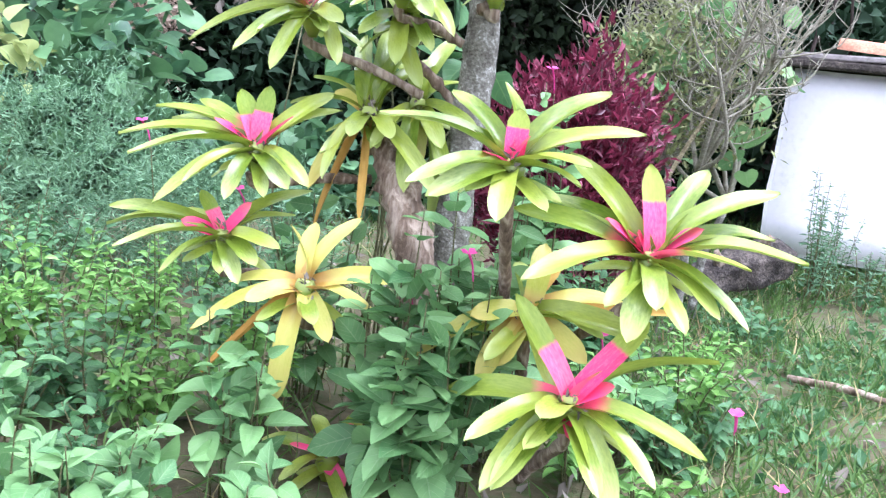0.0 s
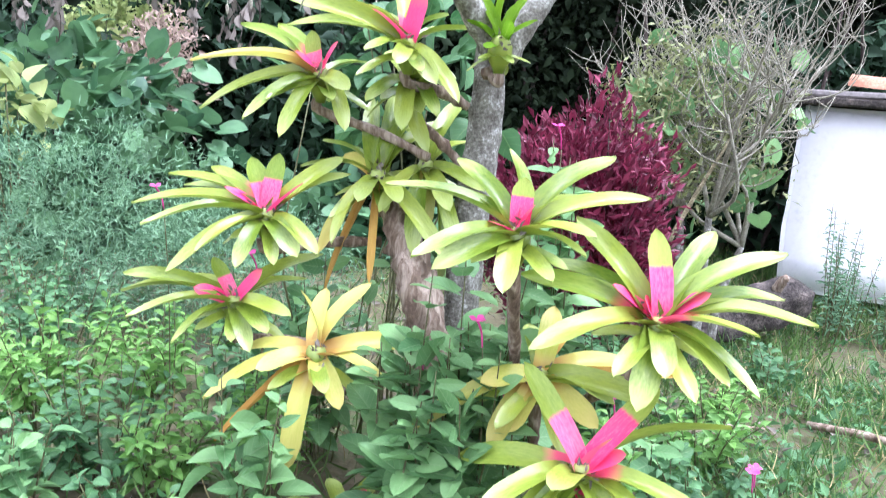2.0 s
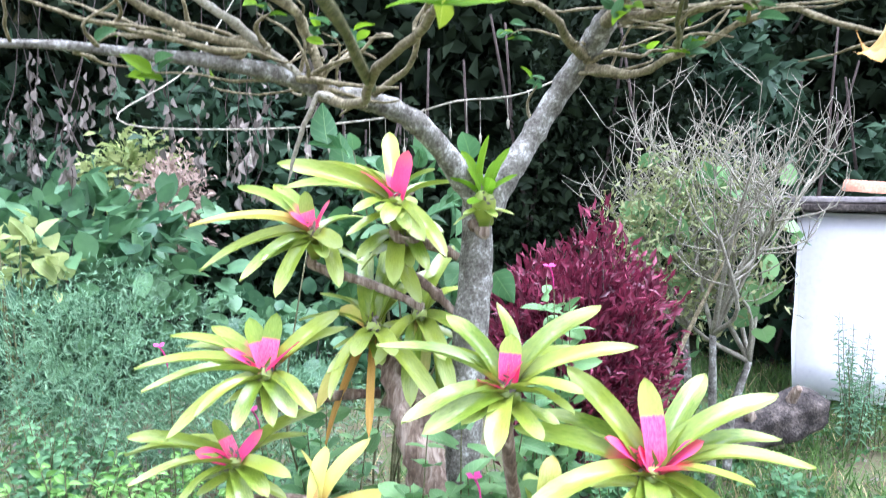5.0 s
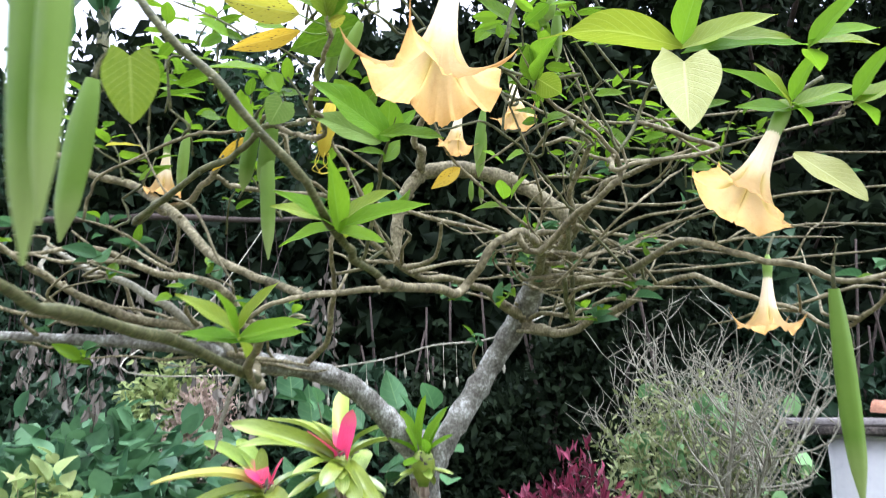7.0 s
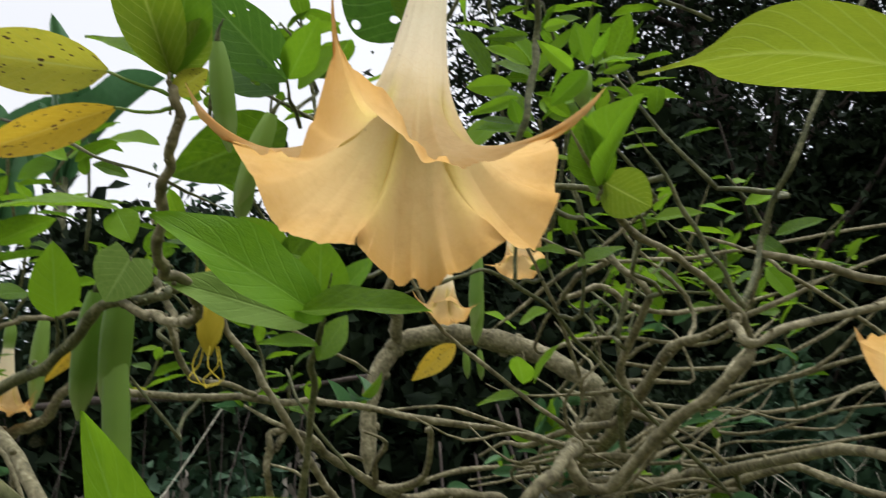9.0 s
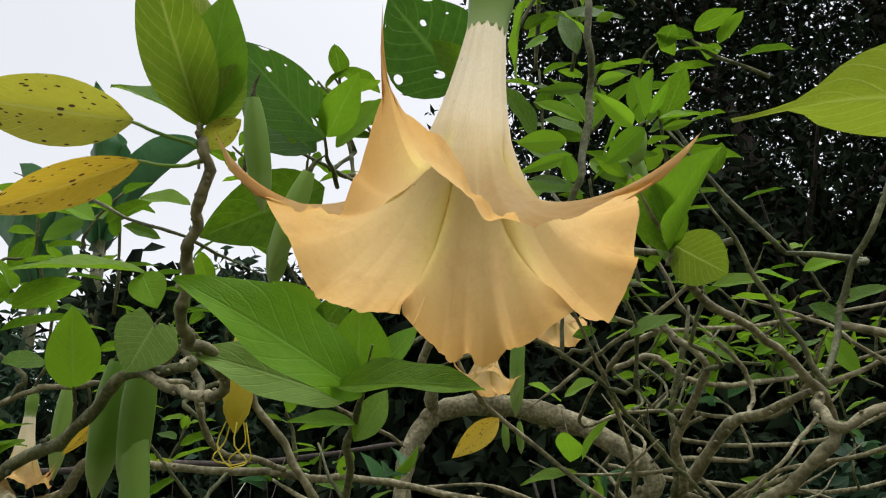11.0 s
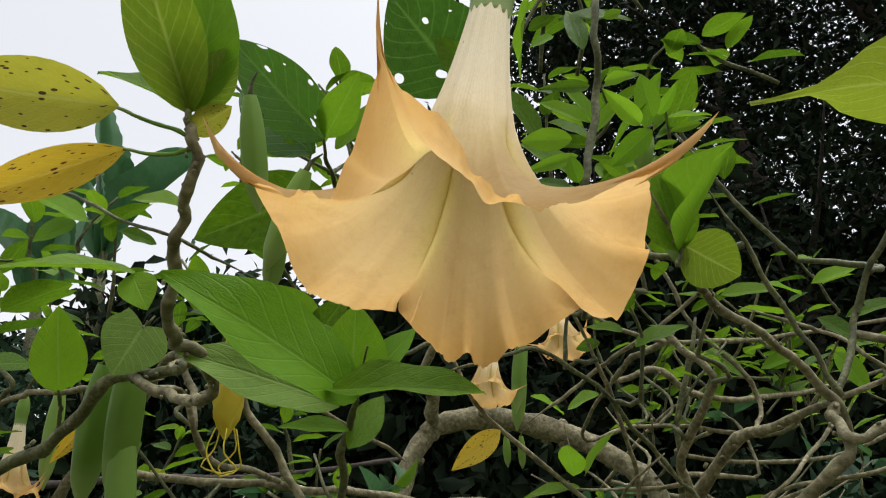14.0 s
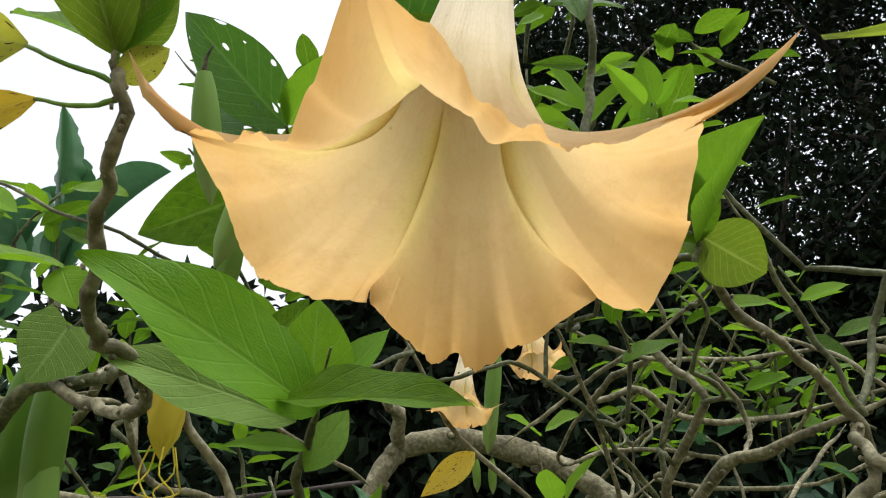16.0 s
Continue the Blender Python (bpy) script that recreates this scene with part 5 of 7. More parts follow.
one_leaf("long", (0.793, 1.136, 1.850), (0.896, 1.122, 1.888), 0.040, (-0.12, -0.83, 0.54), LEAF_LIME, tree)
one_leaf("long", (0.793, 1.137, 1.845), (0.943, 1.173, 1.877), 0.041, (-0.13, -0.82, 0.55), LEAF_FRESH, tree)
one_leaf("long", (0.983, 1.508, 1.910), (1.012, 1.454, 1.975), 0.033, (-0.18, -0.80, 0.57), LEAF_FRESH, tree)
one_leaf("long", (0.983, 1.509, 1.903), (1.079, 1.504, 1.939), 0.034, (-0.19, -0.79, 0.58), LEAF_LIME, tree)
one_leaf("long", (0.983, 1.510, 1.897), (1.103, 1.549, 1.936), 0.034, (-0.19, -0.79, 0.58), LEAF_FRESH, tree)
one_leaf("long", (0.983, 1.508, 1.910), (1.028, 1.568, 1.897), 0.034, (-0.17, -0.79, 0.58), LEAF_FRESH, tree)
one_leaf("long", (0.983, 1.509, 1.903), (0.944, 1.545, 1.919), 0.034, (-0.15, -0.80, 0.58), LEAF_LIME, tree)
one_leaf("long", (0.983, 1.510, 1.897), (0.903, 1.509, 1.916), 0.034, (-0.14, -0.80, 0.58), LEAF_FRESH, tree)
one_leaf("long", (0.983, 1.508, 1.910), (0.886, 1.456, 1.961), 0.034, (-0.14, -0.81, 0.57), LEAF_FRESH, tree)
one_leaf("long", (0.983, 1.509, 1.903), (0.933, 1.440, 1.955), 0.033, (-0.15, -0.81, 0.57), LEAF_LIME, tree)
one_leaf("long", (0.977, 1.347, 1.927), (1.037, 1.303, 1.996), 0.034, (-0.21, -0.81, 0.55), LEAF_FRESH, tree)
one_leaf("long", (0.978, 1.345, 1.939), (1.072, 1.350, 1.961), 0.034, (-0.22, -0.80, 0.55), LEAF_FRESH, tree)
one_leaf("long", (0.977, 1.346, 1.933), (1.085, 1.392, 1.958), 0.035, (-0.22, -0.80, 0.56), LEAF_LIME, tree)
one_leaf("long", (0.977, 1.347, 1.927), (1.007, 1.405, 1.924), 0.035, (-0.19, -0.81, 0.56), LEAF_FRESH, tree)
one_leaf("long", (1.021, 1.321, 1.840), (1.056, 1.271, 1.900), 0.030, (-0.23, -0.79, 0.57), LEAF_FRESH, tree)
one_leaf("long", (1.021, 1.322, 1.834), (1.093, 1.315, 1.869), 0.031, (-0.24, -0.78, 0.58), LEAF_LIME, tree)
one_leaf("long", (1.021, 1.320, 1.846), (1.116, 1.359, 1.867), 0.031, (-0.24, -0.78, 0.58), LEAF_FRESH, tree)
one_leaf("long", (1.021, 1.321, 1.840), (1.070, 1.382, 1.833), 0.032, (-0.22, -0.78, 0.59), LEAF_FRESH, tree)
one_leaf("heart", (0.793, 1.100, 1.820), (0.787, 0.998, 1.716), 0.072, (0.05, -0.72, 0.69), LEAF_YELLOW, tree, "leaf", "yellow-green heart-shaped leaf")
one_leaf("flat", (0.949, 1.349, 1.782), (1.026, 1.307, 1.707), 0.062, (0.00, -0.60, 0.80), LEAF_YELLOW, tree)
one_leaf("heart", (0.269, 0.865, 1.771), (0.269, 0.877, 1.708), 0.053, (0.51, -0.79, -0.34), LEAF_LIME, tree)
one_leaf("flat", (0.817, 1.148, 1.869), (0.913, 1.139, 1.859), 0.029, (-0.13, -0.83, 0.55), LEAF_LIME, tree)
limb([(0.268, 0.666, 1.575, 0.0035), (0.231, 0.746, 1.541, 0.005), (0.165, 0.908, 1.543, 0.0065), (0.068, 1.249, 1.546, 0.008), (0.03, 1.72, 1.5, 0.01)], GREENWOOD, tree, "shoot", "", 7)
for tip, w in [((0.303, 0.645, 1.612), 0.03), ((0.265, 0.636, 1.627), 0.026), ((0.229, 0.636, 1.604), 0.028), ((0.228, 0.642, 1.567), 0.026), ((0.303, 0.65, 1.578), 0.024), ((0.262, 0.65, 1.54), 0.022)]:
    one_leaf("broad", (0.268, 0.666, 1.575), tip, w, (0.25, -0.75, 0.6), LEAF_LIME, tree)
one_leaf("broad", (0.275, 0.56, 1.618), (0.366, 0.572, 1.641), 0.036, (0.2, -0.8, -0.5), LEAF_LIME, tree)
# leafy shoots round the open flower
shoot((0.695, 1.729, 2.055), (0.615, 1.655, 2.189), 4, 0.051, 4081)
shoot((0.601, 1.511, 1.954), (0.607, 1.486, 2.058), 5, 0.034, 3551)
shoot((0.567, 1.695, 2.232), (0.587, 1.619, 2.298), 7, 0.036, 30)
shoot((0.785, 1.625, 2.232), (0.702, 1.608, 2.305), 6, 0.054, 8835)
shoot((0.734, 1.515, 1.968), (0.650, 1.495, 2.105), 7, 0.040, 5918)
shoot((0.539, 1.601, 1.971), (0.569, 1.519, 2.078), 6, 0.035, 5823)
shoot((0.645, 1.589, 2.083), (0.648, 1.519, 2.148), 4, 0.054, 5860)
shoot((0.653, 1.665, 2.245), (0.677, 1.607, 2.306), 4, 0.048, 3220)
shoot((0.520, 1.649, 2.149), (0.527, 1.598, 2.280), 6, 0.050, 1771)
shoot((0.566, 1.586, 1.977), (0.603, 1.543, 2.115), 5, 0.041, 5942)
shoot((0.696, 1.702, 2.192), (0.688, 1.671, 2.277), 5, 0.050, 2440)
shoot((0.300, 1.568, 2.186), (0.260, 1.560, 2.294), 7, 0.037, 9732)
shoot((0.111, 1.681, 2.233), (0.175, 1.583, 2.344), 7, 0.044, 3393)
shoot((0.102, 1.774, 2.247), (0.079, 1.695, 2.316), 7, 0.044, 963)
shoot((0.374, 1.640, 2.151), (0.284, 1.555, 2.289), 7, 0.058, 5206)
shoot((0.164, 1.565, 2.142), (0.228, 1.527, 2.281), 5, 0.050, 8181)
shoot((0.290, 1.612, 2.217), (0.287, 1.557, 2.317), 4, 0.054, 5828)
shoot((0.190, 1.733, 2.206), (0.215, 1.663, 2.288), 7, 0.042, 4815)
shoot((0.189, 1.567, 1.939), (0.126, 1.520, 2.061), 6, 0.057, 7585)
shoot((-0.230, 1.765, 2.070), (-0.204, 1.738, 2.158), 7, 0.049, 2826)
shoot((-0.070, 2.003, 2.066), (-0.152, 1.951, 2.168), 5, 0.045, 5932)
shoot((0.004, 1.858, 2.088), (-0.036, 1.785, 2.162), 7, 0.048, 9064)
shoot((-0.180, 1.825, 2.032), (-0.095, 1.809, 2.127), 5, 0.045, 2958)
shoot((-0.077, 1.615, 2.143), (-0.028, 1.610, 2.214), 6, 0.064, 7908)
shoot((-0.152, 1.642, 2.111), (-0.130, 1.581, 2.218), 5, 0.058, 6128)
shoot((-0.126, 1.538, 1.955), (-0.110, 1.526, 2.082), 6, 0.064, 9011)
shoot((-0.087, 1.707, 2.087), (-0.058, 1.649, 2.224), 5, 0.050, 9240)
shoot((0.848, 2.203, 2.002), (0.831, 2.147, 2.139), 5, 0.051, 5753)
shoot((0.899, 2.470, 2.030), (0.930, 2.378, 2.133), 6, 0.051, 9246)
shoot((0.699, 2.290, 2.062), (0.737, 2.193, 2.152), 5, 0.051, 4257)
shoot((0.801, 2.327, 2.096), (0.887, 2.232, 2.181), 6, 0.040, 390)
shoot((0.603, 2.427, 2.042), (0.640, 2.349, 2.168), 4, 0.048, 9181)
shoot((0.668, 2.686, 2.089), (0.714, 2.659, 2.161), 6, 0.044, 9963)
shoot((1.178, 2.844, 2.221), (1.109, 2.754, 2.282), 5, 0.044, 8741)
shoot((0.852, 2.665, 2.114), (0.937, 2.630, 2.229), 5, 0.038, 4136)
shoot((0.818, 2.163, 1.974), (0.784, 2.144, 2.068), 7, 0.050, 7896)
shoot((0.989, 2.547, 1.979), (0.956, 2.475, 2.111), 7, 0.056, 1083)
shoot((0.783, 2.604, 2.317), (0.768, 2.539, 2.415), 6, 0.040, 7839)
shoot((0.962, 2.896, 2.102), (0.955, 2.853, 2.205), 4, 0.038, 3769)
shoot((0.775, 2.063, 2.084), (0.695, 2.030, 2.178), 4, 0.060, 7974)
shoot((0.624, 2.293, 1.951), (0.598, 2.198, 2.068), 5, 0.060, 7176)
shoot((0.590, 2.391, 2.100), (0.651, 2.329, 2.163), 4, 0.052, 1180)
shoot((0.671, 2.179, 2.036), (0.689, 2.117, 2.097), 4, 0.044, 9834)
shoot((0.647, 1.562, 2.318), (0.572, 1.548, 2.402), 6, 0.056, 9092)
shoot((0.530, 1.489, 2.199), (0.578, 1.406, 2.282), 5, 0.054, 6082)
shoot((0.482, 1.462, 2.175), (0.569, 1.428, 2.281), 4, 0.038, 2045)
shoot((0.565, 1.588, 2.262), (0.572, 1.492, 2.331), 4, 0.048, 6302)
shoot((0.507, 1.712, 1.956), (0.562, 1.663, 2.091), 6, 0.034, 7704)
shoot((0.630, 2.408, 2.067), (0.662, 2.362, 2.142), 5, 0.035, 6319)
shoot((0.956, 2.175, 2.017), (1.026, 2.093, 2.137), 5, 0.034, 526)
shoot((0.621, 1.832, 1.909), (0.700, 1.830, 2.006), 5, 0.036, 5314)
shoot((0.601, 2.201, 2.086), (0.662, 2.181, 2.148), 5, 0.047, 6572)
shoot((1.014, 2.261, 2.061), (1.071, 2.225, 2.126), 7, 0.037, 3941)
shoot((0.646, 1.631, 1.929), (0.626, 1.558, 2.011), 7, 0.035, 6721)
shoot((0.641, 2.284, 2.199), (0.580, 2.227, 2.334), 4, 0.039, 8048)
shoot((0.560, 2.155, 2.055), (0.534, 2.105, 2.178), 4, 0.039, 6677)
shoot((0.851, 2.349, 2.085), (0.770, 2.330, 2.201), 7, 0.038, 3830)
shoot((0.585, 1.699, 1.908), (0.577, 1.607, 2.016), 5, 0.047, 7229)
shoot((0.801, 2.131, 2.021), (0.823, 2.068, 2.139), 6, 0.048, 3670)
shoot((0.880, 2.005, 2.090), (0.830, 1.979, 2.182), 5, 0.036, 1344)
shoot((0.870, 2.336, 2.082), (0.786, 2.269, 2.164), 7, 0.048, 787)
shoot((1.023, 2.389, 2.044), (0.954, 2.382, 2.166), 7, 0.049, 9111)
shoot((-0.698, 1.977, 2.196), (-0.632, 1.974, 2.267), 4, 0.052, 7006)
shoot((-0.193, 1.577, 1.831), (-0.126, 1.570, 1.905), 6, 0.047, 5296)
shoot((-0.296, 1.859, 2.213), (-0.306, 1.856, 2.277), 5, 0.055, 7143)
shoot((0.110, 1.906, 1.840), (0.158, 1.863, 1.929), 6, 0.044, 2676)
shoot((-0.150, 1.973, 1.927), (-0.077, 1.920, 2.001), 5, 0.046, 7120)
shoot((0.294, 1.587, 1.979), (0.219, 1.541, 2.074), 7, 0.037, 2632)
shoot((-0.132, 1.884, 1.824), (-0.061, 1.803, 1.918), 4, 0.041, 18)
shoot((-0.257, 1.651, 1.927), (-0.326, 1.612, 2.004), 6, 0.054, 4969)
shoot((-0.145, 1.943, 2.091), (-0.098, 1.908, 2.171), 4, 0.050, 6568)
shoot((-0.020, 1.431, 1.942), (0.001, 1.422, 2.034), 6, 0.056, 3266)
shoot((0.156, 1.773, 1.884), (0.161, 1.720, 1.951), 5, 0.044, 166)
shoot((-0.308, 1.744, 1.927), (-0.364, 1.742, 2.041), 6, 0.048, 8212)
shoot((0.080, 1.687, 1.807), (-0.007, 1.605, 1.941), 4, 0.048, 6827)
shoot((-0.209, 1.857, 1.999), (-0.213, 1.829, 2.065), 4, 0.053, 9510)
shoot((0.305, 1.681, 1.744), (0.221, 1.680, 1.878), 5, 0.038, 1448)
# flowers and buds
trumpet((0.534, 1.094, 1.934), (0.511, 1.089, 1.811), 0.2, "open peach trumpet flower with long recurved tips", fine=True, lobes=HERO_LOBES, webs=HERO_WEBS, roll=(-97, 44, 0.14))
trumpet((0.958, 1.525, 1.868), (0.896, 1.505, 1.745), 0.19, "peach trumpet flower seen from the side", lobes=SIDE_LOBES, webs=SIDE_WEBS)
trumpet((1.007, 1.968, 1.708), (1.000, 1.967, 1.600), 0.146, "small peach trumpet flower", turn=50.0)
trumpet((0.425, 1.715, 2.005), (0.416, 1.705, 1.93), 0.085, "small peach trumpet flower", turn=10.0)
trumpet((0.455, 2.32, 2.3), (0.469, 2.302, 2.185), 0.125, "pale peach trumpet flower", turn=40.0)
trumpet((-0.166, 1.675, 1.950), (-0.177, 1.689, 1.866), 0.091, "yellow trumpet flower past its best", turn=5.0)
bud((0.387, 0.579, 1.762), (0.369, 0.622, 1.526), 0.025)
bud((0.416, 0.567, 1.750), (0.393, 0.602, 1.545), 0.019)
bud((0.204, 0.904, 1.769), (0.165, 0.927, 1.607), 0.028)
bud((0.193, 1.353, 1.857), (0.188, 1.388, 1.669), 0.023)
bud((0.352, 1.313, 2.01), (0.31, 1.339, 1.94), 0.02)
bud((1.000, 1.414, 1.607), (1.030, 1.478, 1.313), 0.029)
bud((0.430, 1.978, 2.105), (0.409, 1.997, 1.987), 0.022)
bud((-0.150, 1.720, 2.005), (-0.169, 1.740, 1.879), 0.023)
bud((0.623, 1.596, 2.139), (0.620, 1.612, 2.050), 0.020)
bud((0.211, 1.332, 1.888), (0.175, 1.381, 1.776), 0.027)
bud((0.174, 1.349, 1.884), (0.137, 1.393, 1.781), 0.025)
bud((0.294, 1.323, 2.101), (0.288, 1.367, 2.010), 0.022)
bud((0.400, 2.169, 2.121), (0.378, 2.217, 2.017), 0.025)
bud((0.351, 2.266, 2.022), (0.347, 2.290, 1.972), 0.014)
bud((0.377, 2.272, 2.021), (0.372, 2.297, 1.968), 0.014)
bud((0.241, 1.517, 2.100), (0.215, 1.552, 2.020), 0.024)
bud((0.623, 1.484, 2.106), (0.613, 1.498, 2.072), 0.019)
bud((0.311, 1.303, 1.882), (0.296, 1.322, 1.806), 0.03, True)


# ---- bromeliads ----
STRAPS = {}


def strap_mesh(kind, bow, material):
    """A strap leaf from base (0, 0, 0) to tip (0, 1, 0), arched by bow, channelled, with a short point."""
    key = (kind, bow, material.name)
    if key not in STRAPS:
        n, across = 16, 5
        r = np.random.default_rng(kind * 7 + 1)
        v = np.linspace(0, 1, n)
        half = np.clip(0.82 + 0.4 * v, 0, 1) * np.clip((1 - v) / 0.24, 0, 1) ** 0.5
        half[-1] = 0.03
        twist = r.uniform(-0.25, 0.25)
        pts, uvs = [], []
        for i, t in enumerate(v):
            z0 = bow * (np.sin(np.pi * t**0.8) * 0.9)
            for s in np.linspace(-0.5, 0.5, across):
                lift = 0.085 * (abs(s) * 2) ** 1.5 * (1 - 0.75 * t) + s * twist * t * 0.12
                pts.append((s * half[i] * 2 * 0.5 + 0.02 * np.sin(3 * t + kind), t, z0 + lift + 0.004 * np.sin(9 * t + kind)))
                uvs.append((s + 0.5, t))
        faces = [(i * across + j, i * across + j + 1, (i + 1) * across + j + 1, (i + 1) * across + j) for i in range(n - 1) for j in range(across - 1)]
        STRAPS[key] = mesh_of("strap", np.array(pts), faces, np.array(uvs))
        STRAPS[key].materials.append(material)
    return STRAPS[key]


def rosette(place, width, label, root, tips, seed):
    """A bromeliad: strap leaves from a cup to the given tips (0 green, 1 blushed, 2 pink-hearted, 3 yellowing, 4 withered, 5 all pink, 6 plain green),
    a green cup, a ruff of short leaves below, and a scaly stem that runs to root."""
    r = np.random.default_rng(seed)
    ob = thing("bromeliad", *place, label, "bromeliad", "bromeliads on the tree")
    looks = (BROM, BROM_BLUSH, BROM_HEART, BROM_PALE, BROM_DEAD, BROM_PINK, LEAF_FRESH)
    aim = np.array([t[:3] for t in tips])
    axis = unit(np.array([0, -0.35, 1.0]))
    for i, (x, y, z, k) in enumerate(tips):
        tip = np.array([x, y, z])
        length = np.linalg.norm(tip)
        start = 0.012 * unit(tip)
        face = axis + 0.25 * r.normal(size=3)
        bow = {0: 0.13, 1: 0.12, 2: 0.06, 3: 0.13, 4: 0.04, 5: 0.05, 6: 0.1}[k]
        fr = frames_for(start[None], (tip - start)[None], face[None], np.array([length]), np.array([width * r.uniform(0.9, 1.12) * (0.5 if k == 4 else 1.0)]))[0]
        m = Matrix([(*[float(q) for q in row],) for row in np.vstack([fr, [0, 0, 0, 1]])])
        item("leaf", strap_mesh(i % 4, bow, looks[k]), looks[k], ob, "withered hanging leaf" if k == 4 else "", m)
    for q in range(5):
        a = q * 1.2566 + r.uniform(0, 0.4)
        tip = width * r.uniform(2.0, 3.2) * np.array([np.cos(a), np.sin(a) - 0.2, -0.55 + 0.5 * r.random()])
        fr = frames_for(np.array([[0, 0, -0.03]]), tip[None], axis[None], np.array([np.linalg.norm(tip)]), np.array([width * 0.8]))[0]
        m = Matrix([(*[float(c) for c in row],) for row in np.vstack([fr, [0, 0, 0, 1]])])
        item("short_leaf", strap_mesh(q % 4, 0.1, BROM), BROM, ob, "", m)
    cup = tube([(0, 0.005, -0.07, 0.014), (0, 0.005, -0.035, 0.028), (0, 0, 0.0, 0.03), (0, 0, 0.025, 0.02)], 4, 10, 0.05)
    item("cup", mesh_of("cup", *cup), BROM, ob, "green leaf cup")
    end = np.asarray(root) - place
    stem = tube([(0, 0.005, -0.05, 0.016), (0, 0.01, -0.09, 0.015), (*(end * 0.55 + np.array([0, 0, -0.03])), 0.014), (*end, 0.013)], 5, 8, 0.08, 0.3, seed)
    item("stem", mesh_of("stem", *stem), DEADWOOD, ob, "brown scaly stem")
    n = 24
    p = r.normal(0, 0.014, (n, 3)) + np.array([0, -0.01, 0.012])
    fr = frames_for(p, r.normal(size=(n, 3)) + np.array([0, -0.4, 0.8]), r.normal(size=(n, 3)), r.uniform(0.012, 0.03, n), r.uniform(0.005, 0.01, n))
    item("dry_heart", mesh_of("dry_heart", *spread(blade(4, 3), fr)), DRY_LEAF, ob, "withered remains of the flower head")["kind"] = "stuff"
    return ob


# ---- leaning dead stump ----
stump = tagged(item("dead_stump", mesh_of("dead_stump", *tube([(-0.12, 2.62, 0.9, 0.03), (-0.07, 2.58, 0.82, 0.045), (0.0, 2.5, 0.68, 0.055), (0.05, 2.46, 0.52, 0.055), (0.09, 2.44, 0.3, 0.06), (0.12, 2.44, -0.05, 0.07)], 8, 18, 0.13)), DEADWOOD), "leaning stump of weathered brown deadwood", "stump")


# ---- white block with a board and tile cover ----
def box(cx, cy, cz, sx, sy, sz, material, name, parent=None, label="", rough=0.004, cuts=3, turn=0.0, seed=1):
    """A slightly uneven, bevelled block."""
    bm = bmesh.new()
    bmesh.ops.create_cube(bm, size=1.0)
    bmesh.ops.scale(bm, vec=(sx, sy, sz), verts=bm.verts)
    bmesh.ops.bevel(bm, geom=list(bm.edges), offset=min(min(sx, sy, sz) * 0.12, 0.03), segments=2, affect="EDGES")
    bmesh.ops.subdivide_edges(bm, edges=list(bm.edges), cuts=cuts, use_grid_fill=True)
    for v in bm.verts:
        v.co += Vector(noise.noise_vector(v.co * 4.0 + Vector((seed, 0, 0)))) * rough
    me = bpy.data.meshes.new(name)
    bm.to_mesh(me)
    bm.free()
    me.polygons.foreach_set("use_smooth", np.ones(len(me.polygons), dtype=bool))
    ob = item(name, me, material, parent, label, pose(cx, cy, cz, 0, 0, turn))
    return ob


hut = thing("garden_oven", 2.9, 5.85, 0.16, "low whitewashed masonry block under old boards and clay tiles", "outbuilding", turn=-20)
box(0, 0, 0.56, 1.8, 0.9, 1.16, PLASTER, "wall", hut, "whitewashed uneven wall", 0.016, 5)
box(-0.05, -0.05, 1.17, 2.15, 1.1, 0.05, CHAR, "slab", hut, "dark cover slab", 0.01, 4)
for q in range(3):
    box(-0.1 + 0.1 * q, -0.42 + 0.3 * q, 1.225, 2.1, 0.2, 0.035, BOARD, "board", hut, "", 0.012, 4, 2 - 2 * q, q)
for q in range(6):
    arc = [(0.11 * np.cos(a), 0.07 * np.sin(a)) for a in np.linspace(0, np.pi, 9)]
    pts = np.array([(x, yy, zz) for yy in (-0.2, 0.2) for x, zz in arc] + [(x * 0.86, yy, zz * 0.84) for yy in (-0.2, 0.2) for x, zz in arc])
    fc = [(i, i + 1, i + 10, i + 9) for i in range(8)] + [(i + 19, i + 18, i + 27, i + 28) for i in range(8)] + [(i + 1, i, i + 18, i + 19) for i in range(8)] + [(i + 9, i + 10, i + 28, i + 27) for i in range(8)]
    item("tile", mesh_of("tile", pts, fc, pts[:, :2]), CLAY, hut, "", pose(-0.45 + 0.24 * q, -0.3 + 0.05 * (q % 2), 1.27, 4, 3 * (q % 3) - 3, 84 + 5 * (q % 2)))

